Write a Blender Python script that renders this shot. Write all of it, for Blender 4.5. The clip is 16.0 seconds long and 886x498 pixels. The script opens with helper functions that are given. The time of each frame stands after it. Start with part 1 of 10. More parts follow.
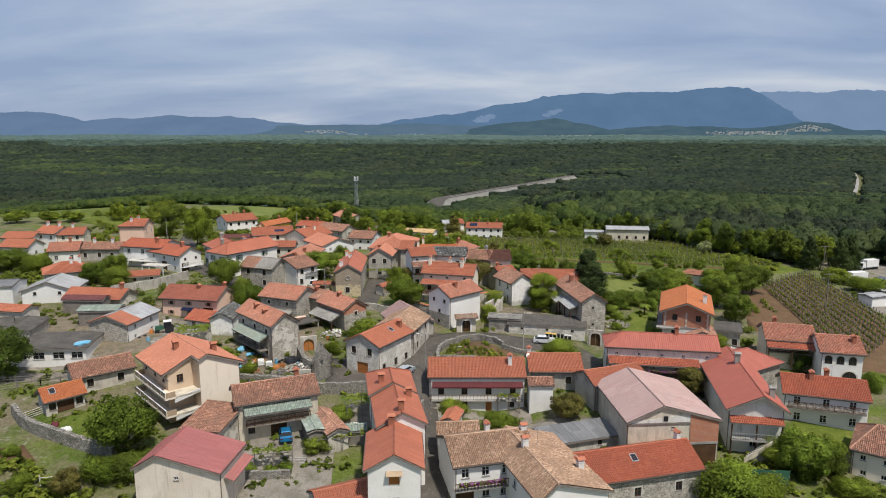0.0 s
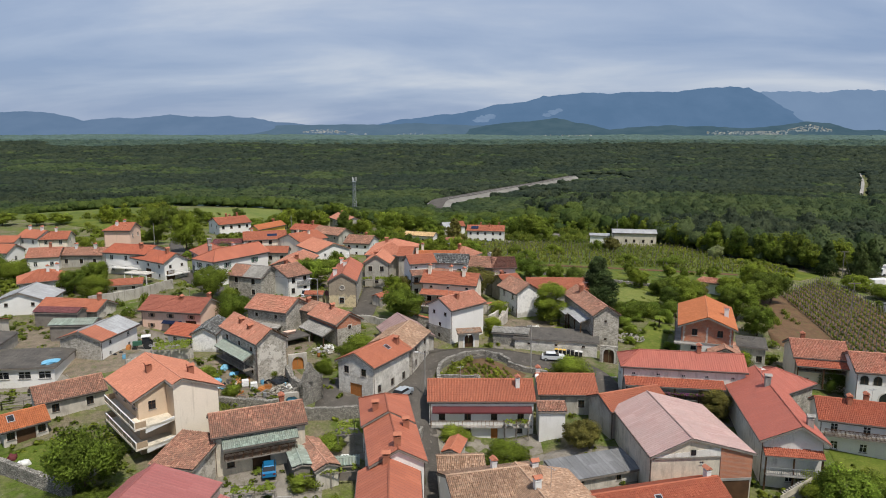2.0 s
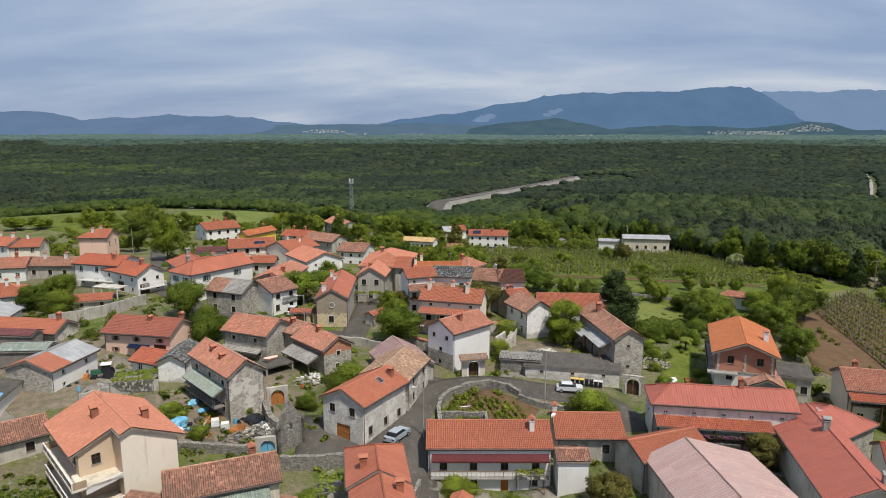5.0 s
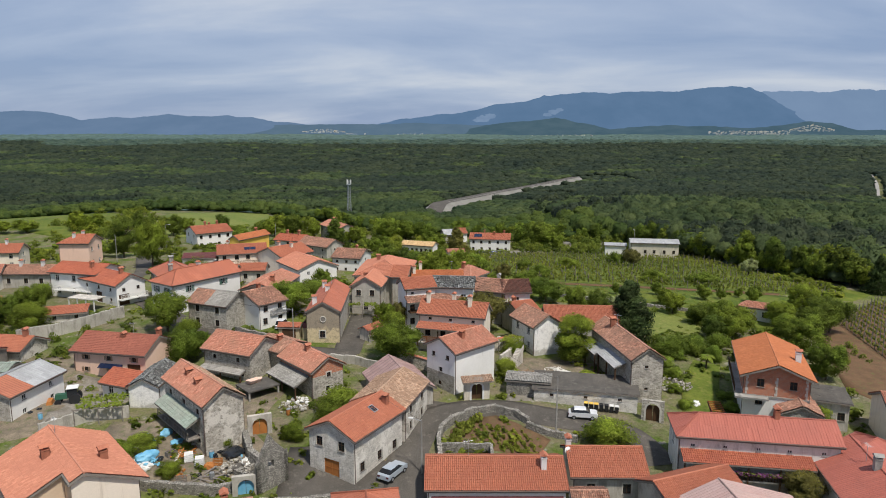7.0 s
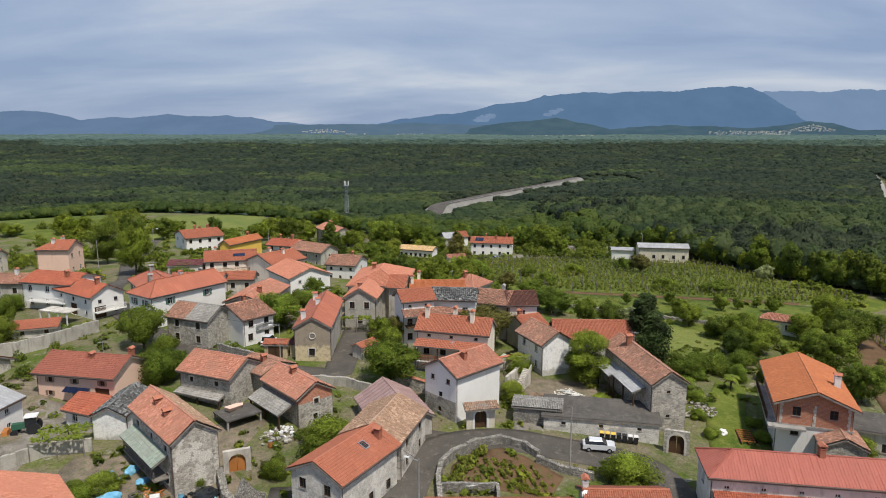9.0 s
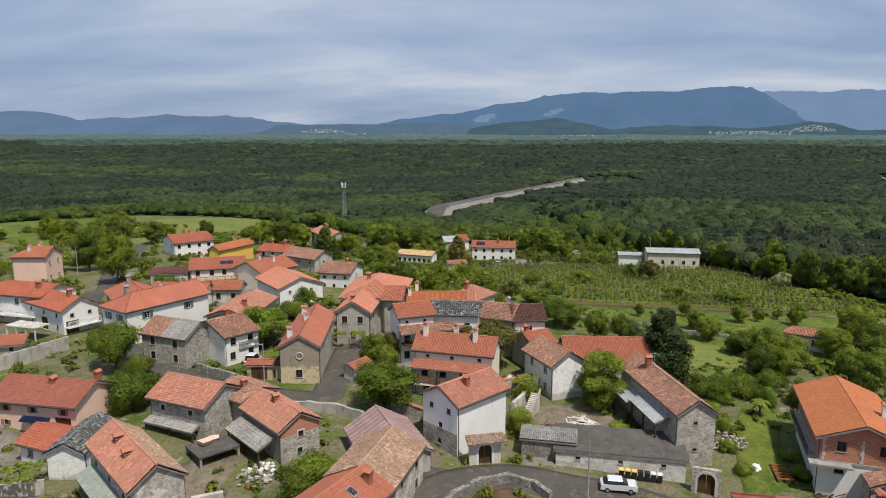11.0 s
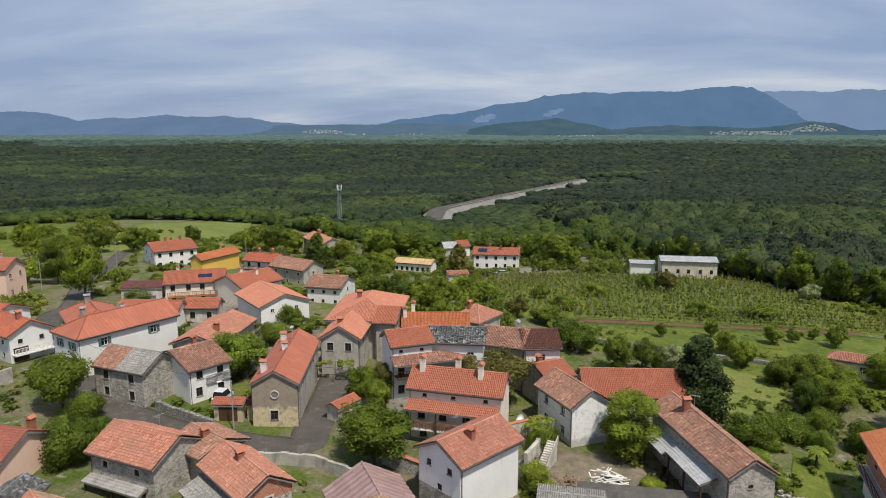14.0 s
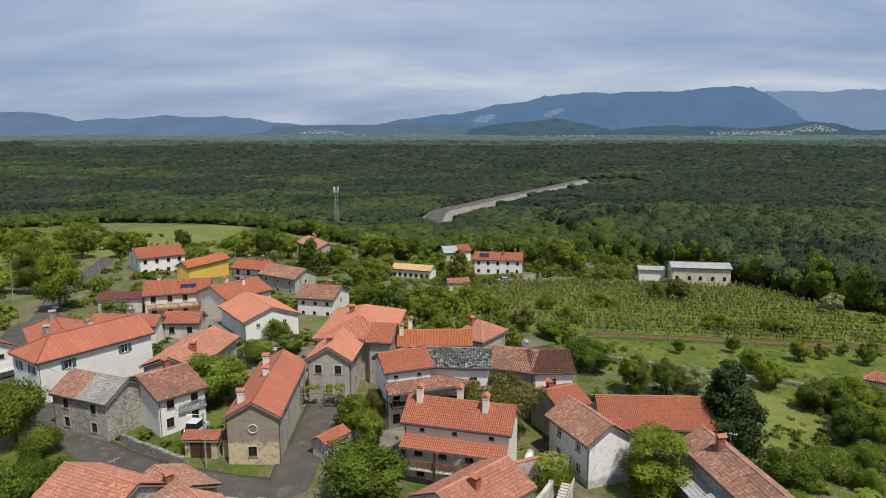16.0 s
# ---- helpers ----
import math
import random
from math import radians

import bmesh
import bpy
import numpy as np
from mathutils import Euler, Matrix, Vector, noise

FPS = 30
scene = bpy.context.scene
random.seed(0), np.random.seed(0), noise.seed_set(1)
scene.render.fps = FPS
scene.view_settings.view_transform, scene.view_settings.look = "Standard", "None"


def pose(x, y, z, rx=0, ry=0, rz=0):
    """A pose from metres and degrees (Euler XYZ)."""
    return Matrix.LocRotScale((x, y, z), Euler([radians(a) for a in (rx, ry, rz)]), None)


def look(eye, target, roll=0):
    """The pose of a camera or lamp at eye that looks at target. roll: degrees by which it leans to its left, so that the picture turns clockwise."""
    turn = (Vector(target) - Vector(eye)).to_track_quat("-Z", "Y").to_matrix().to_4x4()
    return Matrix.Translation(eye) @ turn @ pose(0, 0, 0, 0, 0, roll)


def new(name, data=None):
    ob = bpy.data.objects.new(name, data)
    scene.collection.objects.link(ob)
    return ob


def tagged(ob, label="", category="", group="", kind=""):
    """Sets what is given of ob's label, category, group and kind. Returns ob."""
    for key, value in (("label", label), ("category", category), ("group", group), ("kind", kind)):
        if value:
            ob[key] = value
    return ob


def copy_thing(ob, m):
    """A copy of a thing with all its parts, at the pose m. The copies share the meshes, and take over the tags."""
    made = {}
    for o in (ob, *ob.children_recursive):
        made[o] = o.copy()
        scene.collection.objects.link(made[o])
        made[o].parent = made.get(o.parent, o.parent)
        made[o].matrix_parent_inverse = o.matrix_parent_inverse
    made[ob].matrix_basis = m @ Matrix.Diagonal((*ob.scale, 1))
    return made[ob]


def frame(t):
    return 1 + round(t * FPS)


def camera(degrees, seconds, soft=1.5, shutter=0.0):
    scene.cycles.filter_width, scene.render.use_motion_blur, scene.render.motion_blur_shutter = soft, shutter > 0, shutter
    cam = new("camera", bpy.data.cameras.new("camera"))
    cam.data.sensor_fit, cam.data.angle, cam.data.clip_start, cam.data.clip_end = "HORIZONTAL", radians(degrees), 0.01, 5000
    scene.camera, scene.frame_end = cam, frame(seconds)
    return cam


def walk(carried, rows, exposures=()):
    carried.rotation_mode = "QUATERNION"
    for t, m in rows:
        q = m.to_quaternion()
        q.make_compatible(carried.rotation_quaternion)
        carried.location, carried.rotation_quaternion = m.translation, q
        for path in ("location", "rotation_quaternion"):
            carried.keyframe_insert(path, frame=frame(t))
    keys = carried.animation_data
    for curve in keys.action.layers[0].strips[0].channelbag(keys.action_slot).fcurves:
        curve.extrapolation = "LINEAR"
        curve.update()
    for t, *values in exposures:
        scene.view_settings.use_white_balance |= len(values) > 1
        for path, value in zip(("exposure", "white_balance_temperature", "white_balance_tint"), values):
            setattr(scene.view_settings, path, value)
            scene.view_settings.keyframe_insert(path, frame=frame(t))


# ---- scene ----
cam = camera(66.32, 16.0, 1.0)
PATH = [
    (0.0, pose(-0.000, 0.000, 40.000, 79.8423, 0.0000, -0.0000)),
    (8.0, pose(-0.479, 40.043, 39.702, 79.8079, -0.0458, -0.0172)),
    (16.0, pose(-0.439, 79.888, 39.373, 79.8652, 0.0344, -0.0688)),
]
walk(cam, PATH)

# ---- light ----
SUN_ELEVATION, SUN_AZIMUTH = 62.0, 147.0   # azimuth clockwise from +y


def build_light():
    world = bpy.data.worlds.new("sky")
    scene.world = world
    world.use_nodes = True
    nt = world.node_tree
    nt.nodes.clear()
    N = nt.nodes.new
    out, bg = N("ShaderNodeOutputWorld"), N("ShaderNodeBackground")
    nishita = N("ShaderNodeTexSky")
    nishita.sky_type, nishita.sun_disc = "NISHITA", False
    nishita.sun_elevation, nishita.sun_rotation = radians(SUN_ELEVATION), radians(SUN_AZIMUTH)
    dim = N("ShaderNodeVectorMath")
    dim.operation = "SCALE"
    dim.inputs["Scale"].default_value = 0.09
    nt.links.new(nishita.outputs[0], dim.inputs[0])
    tc, sep = N("ShaderNodeTexCoord"), N("ShaderNodeSeparateXYZ")
    nt.links.new(tc.outputs["Generated"], sep.inputs[0])

    def m(op, a, b=None, clamp=False):
        n = N("ShaderNodeMath")
        n.operation, n.use_clamp = op, clamp
        for k, v in enumerate((a, b)):
            if v is None:
                continue
            if isinstance(v, (int, float)):
                n.inputs[k].default_value = v
            else:
                nt.links.new(v, n.inputs[k])
        return n.outputs[0]

    up = m("ADD", m("MAXIMUM", sep.outputs[2], 0.0), 0.22)
    px, py = m("DIVIDE", sep.outputs[0], up), m("DIVIDE", sep.outputs[1], up)
    comb = N("ShaderNodeCombineXYZ")
    nt.links.new(m("MULTIPLY", px, 0.9), comb.inputs[0])
    nt.links.new(m("MULTIPLY", py, 1.7), comb.inputs[1])
    comb.inputs[2].default_value = 3.7
    cloud = N("ShaderNodeTexNoise")
    cloud.inputs["Scale"].default_value, cloud.inputs["Detail"].default_value = 0.75, 7
    cloud.inputs["Roughness"].default_value, cloud.inputs["Distortion"].default_value = 0.52, 0.35
    nt.links.new(comb.outputs[0], cloud.inputs["Vector"])
    ramp = N("ShaderNodeValToRGB")
    e = ramp.color_ramp.elements
    e[0].position, e[0].color = 0.36, (0.275, 0.37, 0.565, 1)
    e[1].position, e[1].color = 0.68, (0.58, 0.635, 0.74, 1)
    mid = e.new(0.53)
    mid.color = (0.40, 0.485, 0.655, 1)
    nt.links.new(m("ADD", cloud.outputs["Fac"], m("MULTIPLY", sep.outputs[0], 0.09)), ramp.inputs[0])
    mix = N("ShaderNodeMix")
    mix.data_type = "RGBA"
    mix.inputs["Factor"].default_value = 0.86
    nt.links.new(dim.outputs[0], mix.inputs[6])
    nt.links.new(ramp.outputs[0], mix.inputs[7])
    nt.links.new(mix.outputs[2], bg.inputs[0])
    bg.inputs[1].default_value = 1.0
    nt.links.new(bg.outputs[0], out.inputs[0])
    lamp = bpy.data.lights.new("sun", "SUN")
    lamp.energy, lamp.angle, lamp.color = 4.3, radians(3), (1.0, 0.94, 0.85)
    sun = new("sun", lamp)
    az, el = radians(SUN_AZIMUTH), radians(SUN_ELEVATION)
    to_sun = Vector((math.sin(az) * math.cos(el), math.cos(az) * math.cos(el), math.sin(el)))
    sun.matrix_world = look(to_sun * 400, (0, 0, 0))


build_light()

# ---- materials ----
MATS = {}


def nodes_of(name):
    mat = bpy.data.materials.new(name)
    mat.use_nodes = True
    nt = mat.node_tree
    bsdf = nt.nodes["Principled BSDF"]
    MATS[name] = mat
    return mat, nt, bsdf


def noise_node(nt, scale, detail=4, rough=0.6, vec=None):
    n = nt.nodes.new("ShaderNodeTexNoise")
    n.inputs["Scale"].default_value, n.inputs["Detail"].default_value = scale, detail
    n.inputs["Roughness"].default_value = rough
    if vec:
        nt.links.new(vec, n.inputs["Vector"])
    return n.outputs["Fac"]


def ramp_node(nt, fac, lo, hi, c0=(0, 0, 0), c1=(1, 1, 1)):
    r = nt.nodes.new("ShaderNodeValToRGB")
    e = r.color_ramp.elements
    e[0].position, e[0].color = lo, (*c0, 1)
    e[1].position, e[1].color = hi, (*c1, 1)
    nt.links.new(fac, r.inputs[0])
    return r.outputs[0]


def mix_node(nt, fac, a, b, mode="MIX"):
    n = nt.nodes.new("ShaderNodeMix")
    n.data_type, n.blend_type = "RGBA", mode
    for k, v in ((0, fac), (6, a), (7, b)):
        if isinstance(v, (int, float)):
            n.inputs[k].default_value = v
        elif isinstance(v, tuple):
            n.inputs[k].default_value = (*v, 1)
        else:
            nt.links.new(v, n.inputs[k])
    return n.outputs[2]


def bump_node(nt, bsdf, height, strength=0.5, distance=0.03):
    b = nt.nodes.new("ShaderNodeBump")
    b.inputs["Strength"].default_value, b.inputs["Distance"].default_value = strength, distance
    nt.links.new(height, b.inputs["Height"])
    nt.links.new(b.outputs[0], bsdf.inputs["Normal"])


def world_place(nt):
    return nt.nodes.new("ShaderNodeNewGeometry").outputs["Position"]


def streaks(nt, pos, col, tone, at=(0.56, 0.80), scale=1.4):
    """Runs of dirt that the rain has drawn down a wall."""
    drawn = nt.nodes.new("ShaderNodeMapping")
    drawn.inputs["Scale"].default_value = (1.0, 1.0, 0.09)
    nt.links.new(pos, drawn.inputs[0])
    return mix_node(nt, ramp_node(nt, noise_node(nt, scale, 5, 0.7, drawn.outputs[0]), *at), col, tone)


def surface(name, c1, c2, big=0.25, fine=6.0, stain=None, stain_at=(0.52, 0.72), rough=0.85, bump=0.3, metal=0.0, spread=0.12):
    """A weathered surface: two tones in large patches, fine grain, and stains."""
    mat, nt, bsdf = nodes_of(name)
    pos = world_place(nt)
    col = mix_node(nt, ramp_node(nt, noise_node(nt, big, 5, 0.6, pos), 0.35, 0.65), c1, c2)
    grain = noise_node(nt, fine, 4, 0.7, pos)
    col = mix_node(nt, 1.0, col, ramp_node(nt, grain, 0.25, 0.75, (1 - spread,) * 3, (1 + spread,) * 3), "MULTIPLY")
    if stain:
        stretched = nt.nodes.new("ShaderNodeMapping")
        stretched.inputs["Scale"].default_value = (1.0, 1.0, 0.35)
        nt.links.new(pos, stretched.inputs[0])
        s = noise_node(nt, 0.9, 6, 0.7, stretched.outputs[0])
        col = mix_node(nt, ramp_node(nt, s, *stain_at), col, stain)
        if name.startswith("wall_"):
            col = streaks(nt, pos, col, stain, (0.62, 0.95) if name == "wall_white" else (0.56, 0.80))
    nt.links.new(col, bsdf.inputs["Base Color"])
    bsdf.inputs["Roughness"].default_value, bsdf.inputs["Metallic"].default_value = rough, metal
    bsdf.inputs["Specular IOR Level"].default_value = 0.5 if rough < 0.6 else 0.12
    if bump:
        bump_node(nt, bsdf, grain, bump, 0.04)
    return mat


def two_coats(name, low, high, level):
    """Old plaster: a paler lower coat patched up to an uneven edge, a grimy upper coat, and flaked stains."""
    mat, nt, bsdf = nodes_of(name)
    pos = world_place(nt)
    sp = nt.nodes.new("ShaderNodeSeparateXYZ")
    nt.links.new(pos, sp.inputs[0])
    wob = nt.nodes.new("ShaderNodeMath")
    wob.operation = "MULTIPLY_ADD"
    wob.inputs[1].default_value = 2.6
    nt.links.new(noise_node(nt, 0.9, 5, 0.65, pos), wob.inputs[0])
    nt.links.new(sp.outputs[2], wob.inputs[2])
    edge = nt.nodes.new("ShaderNodeMapRange")
    edge.inputs["From Min"].default_value, edge.inputs["From Max"].default_value = level + 1.15, level + 1.5
    nt.links.new(wob.outputs[0], edge.inputs["Value"])
    col = mix_node(nt, edge.outputs[0], low, high)
    col = mix_node(nt, ramp_node(nt, noise_node(nt, 1.6, 6, 0.7, pos), 0.5, 0.72), col, tuple(0.66 * c for c in high))
    col = streaks(nt, pos, col, (0.16, 0.15, 0.13), (0.60, 0.86), 1.1)
    grain = noise_node(nt, 6, 4, 0.7, pos)
    col = mix_node(nt, 1.0, col, ramp_node(nt, grain, 0.25, 0.75, (0.8,) * 3, (1.2,) * 3), "MULTIPLY")
    nt.links.new(col, bsdf.inputs["Base Color"])
    bsdf.inputs["Roughness"].default_value = 0.9
    bump_node(nt, bsdf, grain, 0.35, 0.04)
    return mat


def tiles(name, c1, c2, c3, patch, lichen=None, lichen_at=(0.55, 0.75), rough=0.8, speck=0.19, blotch=(0.86, 1.1), seam=(0.5, 0.80)):
    """Clay tiles: a tone for each tile, patches of other tiles, lichen and soot."""
    mat, nt, bsdf = nodes_of(name)
    uv = nt.nodes.new("ShaderNodeUVMap")
    fl = nt.nodes.new("ShaderNodeVectorMath")
    fl.operation = "FLOOR"
    nt.links.new(uv.outputs[0], fl.inputs[0])
    wn = nt.nodes.new("ShaderNodeTexWhiteNoise")
    wn.noise_dimensions = "2D"
    nt.links.new(fl.outputs[0], wn.inputs[0])
    pos = world_place(nt)
    col = mix_node(nt, ramp_node(nt, wn.outputs["Value"], 0.15, 0.85), c1, c2)
    if speck:
        sw = nt.nodes.new("ShaderNodeSeparateColor")
        nt.links.new(wn.outputs["Color"], sw.inputs[0])
        col = mix_node(nt, 1.0, col, ramp_node(nt, sw.outputs[1], 0.0, 1.0, (1 - speck,) * 3, (1 + speck, 1 + speck * 1.15, 1 + speck * 1.25)), "MULTIPLY")
    col = mix_node(nt, ramp_node(nt, noise_node(nt, 0.35, 5, 0.65, pos), 0.5 - 0.25 * patch, 0.75 - 0.1 * patch), col, c3)
    grain = noise_node(nt, 5.0, 5, 0.7, pos)
    col = mix_node(nt, 1.0, col, ramp_node(nt, grain, 0.25, 0.75, (blotch[0],) * 3, (blotch[1],) * 3), "MULTIPLY")
    if lichen:
        col = mix_node(nt, ramp_node(nt, noise_node(nt, 2.6, 7, 0.75, pos), *lichen_at), col, lichen)
    # darker line along each channel or rib: dirt, and shade put into the colour
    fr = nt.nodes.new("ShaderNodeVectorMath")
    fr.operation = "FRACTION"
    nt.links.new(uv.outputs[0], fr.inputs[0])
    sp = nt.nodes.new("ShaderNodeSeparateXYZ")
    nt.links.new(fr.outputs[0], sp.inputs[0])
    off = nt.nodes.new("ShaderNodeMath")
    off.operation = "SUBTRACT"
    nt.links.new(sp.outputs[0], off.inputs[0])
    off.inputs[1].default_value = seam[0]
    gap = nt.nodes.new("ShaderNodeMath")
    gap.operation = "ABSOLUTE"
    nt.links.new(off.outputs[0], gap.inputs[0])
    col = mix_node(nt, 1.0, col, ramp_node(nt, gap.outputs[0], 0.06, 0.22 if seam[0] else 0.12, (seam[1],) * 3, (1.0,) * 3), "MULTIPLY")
    nt.links.new(col, bsdf.inputs["Base Color"])
    bsdf.inputs["Roughness"].default_value = rough
    bsdf.inputs["Specular IOR Level"].default_value = 0.25
    saw = nt.nodes.new("ShaderNodeMath")
    saw.operation = "ADD"
    nt.links.new(sp.outputs[1], saw.inputs[0])
    nt.links.new(grain, saw.inputs[1])
    bump_node(nt, bsdf, saw.outputs[0], 0.55, 0.05)
    return mat


def stones(name, c1, c2, mortar, scale=3.0, stain=(0.16, 0.15, 0.13), plaster=None):
    """Rubble masonry in lime mortar, here and there with plaster left on it."""
    mat, nt, bsdf = nodes_of(name)
    pos = world_place(nt)
    warp = nt.nodes.new("ShaderNodeMapping")
    warp.inputs["Scale"].default_value = (1, 1, 1.7)
    nt.links.new(pos, warp.inputs[0])
    v = nt.nodes.new("ShaderNodeTexVoronoi")
    v.inputs["Scale"].default_value = scale
    nt.links.new(warp.outputs[0], v.inputs["Vector"])
    ve = nt.nodes.new("ShaderNodeTexVoronoi")
    ve.feature = "DISTANCE_TO_EDGE"
    ve.inputs["Scale"].default_value = scale
    nt.links.new(warp.outputs[0], ve.inputs["Vector"])
    sp = nt.nodes.new("ShaderNodeSeparateColor")
    nt.links.new(v.outputs["Color"], sp.inputs[0])
    col = mix_node(nt, sp.outputs[0], c1, c2)
    edge = ramp_node(nt, ve.outputs["Distance"], 0.02, 0.10)
    col = mix_node(nt, edge, mortar, col)
    col = mix_node(nt, ramp_node(nt, noise_node(nt, 0.7, 6, 0.7, pos), 0.5, 0.75), col, stain)
    if plaster:
        col = mix_node(nt, ramp_node(nt, noise_node(nt, 0.45, 6, 0.7, pos), 0.50, 0.54), col, plaster)
    col = streaks(nt, pos, col, (0.13, 0.122, 0.103), (0.60, 0.82), 1.0)
    grain = noise_node(nt, 7.0, 4, 0.7, pos)
    col = mix_node(nt, 1.0, col, ramp_node(nt, grain, 0.25, 0.75, (0.8,) * 3, (1.18,) * 3), "MULTIPLY")
    nt.links.new(col, bsdf.inputs["Base Color"])
    bsdf.inputs["Roughness"].default_value = 0.95
    bsdf.inputs["Specular IOR Level"].default_value = 0.1
    bump_node(nt, bsdf, edge, 0.7, 0.06)
    return mat


def bricks(name, c1, c2, mortar):
    """Bare brickwork in courses, laid along the wall's own length."""
    mat, nt, bsdf = nodes_of(name)
    own = nt.nodes.new("ShaderNodeTexCoord").outputs["Object"]
    sp = nt.nodes.new("ShaderNodeSeparateXYZ")
    nt.links.new(own, sp.inputs[0])
    run = nt.nodes.new("ShaderNodeMath")
    nt.links.new(sp.outputs[0], run.inputs[0])
    nt.links.new(sp.outputs[1], run.inputs[1])
    flat = nt.nodes.new("ShaderNodeCombineXYZ")
    nt.links.new(run.outputs[0], flat.inputs[0])
    nt.links.new(sp.outputs[2], flat.inputs[1])
    b = nt.nodes.new("ShaderNodeTexBrick")
    nt.links.new(flat.outputs[0], b.inputs["Vector"])
    b.inputs["Scale"].default_value, b.inputs["Mortar Size"].default_value = 1.0, 0.018
    b.inputs["Brick Width"].default_value, b.inputs["Row Height"].default_value = 0.36, 0.17
    for key, c in (("Color1", c1), ("Color2", c2), ("Mortar", mortar)):
        b.inputs[key].default_value = (*c, 1)
    grain = noise_node(nt, 7.0, 4, 0.7, world_place(nt))
    col = mix_node(nt, 1.0, b.outputs["Color"], ramp_node(nt, grain, 0.25, 0.75, (0.75,) * 3, (1.2,) * 3), "MULTIPLY")
    nt.links.new(col, bsdf.inputs["Base Color"])
    bsdf.inputs["Roughness"].default_value = 0.92
    bump_node(nt, bsdf, grain, 0.4, 0.03)
    return mat


def leaves(name, c1, c2, island=False):
    """Leaves: light passes through them; a tone for each tree and each clump."""
    mat, nt, bsdf = nodes_of(name)
    pos = world_place(nt)
    way = nt.nodes.new("ShaderNodeAttribute")
    way.attribute_name = "crown_way"
    turn = nt.nodes.new("ShaderNodeVectorTransform")
    turn.vector_type, turn.convert_from, turn.convert_to = "NORMAL", "OBJECT", "WORLD"
    nt.links.new(way.outputs["Vector"], turn.inputs[0])
    if island != True:
        nt.links.new(turn.outputs[0], bsdf.inputs["Normal"])
    if island == "crown":
        tone = nt.nodes.new("ShaderNodeAttribute")
        tone.attribute_name = "tree_tone"
        src = tone.outputs["Fac"]
    else:
        src = nt.nodes.new("ShaderNodeNewGeometry").outputs["Random Per Island"] if island else nt.nodes.new("ShaderNodeObjectInfo").outputs["Random"]
    col = mix_node(nt, src, c1, c2)
    col = mix_node(nt, 1.0, col, ramp_node(nt, noise_node(nt, 1.1, 4, 0.7, pos), 0.3, 0.7, (0.75,) * 3, (1.25,) * 3), "MULTIPLY")
    col = mix_node(nt, 1.0, col, ramp_node(nt, noise_node(nt, 3.6, 3, 0.7, pos), 0.32, 0.68, (0.62,) * 3, (1.36,) * 3), "MULTIPLY")
    col = mix_node(nt, 1.0, col, ramp_node(nt, noise_node(nt, 0.012, 4, 0.6, pos), 0.35, 0.65, (0.72, 0.78, 0.8), (1.25, 1.18, 0.95)), "MULTIPLY")
    clump = nt.nodes.new("ShaderNodeAttribute")
    clump.attribute_name = "clump_tone"
    lift = nt.nodes.new("ShaderNodeMath")
    lift.inputs[1].default_value = 1.0
    nt.links.new(clump.outputs["Fac"], lift.inputs[0])
    col = mix_node(nt, 1.0, col, lift.outputs[0], "MULTIPLY")
    nt.links.new(col, bsdf.inputs["Base Color"])
    bsdf.inputs["Roughness"].default_value = 0.7
    bsdf.inputs["Specular IOR Level"].default_value = 0.15
    tr = nt.nodes.new("ShaderNodeBsdfTranslucent")
    nt.links.new(col, tr.inputs[0])
    ms = nt.nodes.new("ShaderNodeMixShader")
    ms.inputs[0].default_value = 0.5
    nt.links.new(bsdf.outputs[0], ms.inputs[1])
    nt.links.new(tr.outputs[0], ms.inputs[2])
    nt.links.new(ms.outputs[0], nt.nodes["Material Output"].inputs[0])
    return mat


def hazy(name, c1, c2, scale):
    """Distant slopes: the pale blue haze of the air is put into a glowing colour."""
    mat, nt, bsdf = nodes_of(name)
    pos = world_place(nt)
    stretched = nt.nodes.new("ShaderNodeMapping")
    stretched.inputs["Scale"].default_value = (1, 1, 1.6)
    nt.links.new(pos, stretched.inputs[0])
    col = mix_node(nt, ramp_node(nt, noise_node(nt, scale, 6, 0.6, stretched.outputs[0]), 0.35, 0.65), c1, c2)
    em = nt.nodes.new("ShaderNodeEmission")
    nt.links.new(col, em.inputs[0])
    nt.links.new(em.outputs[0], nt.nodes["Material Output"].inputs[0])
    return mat


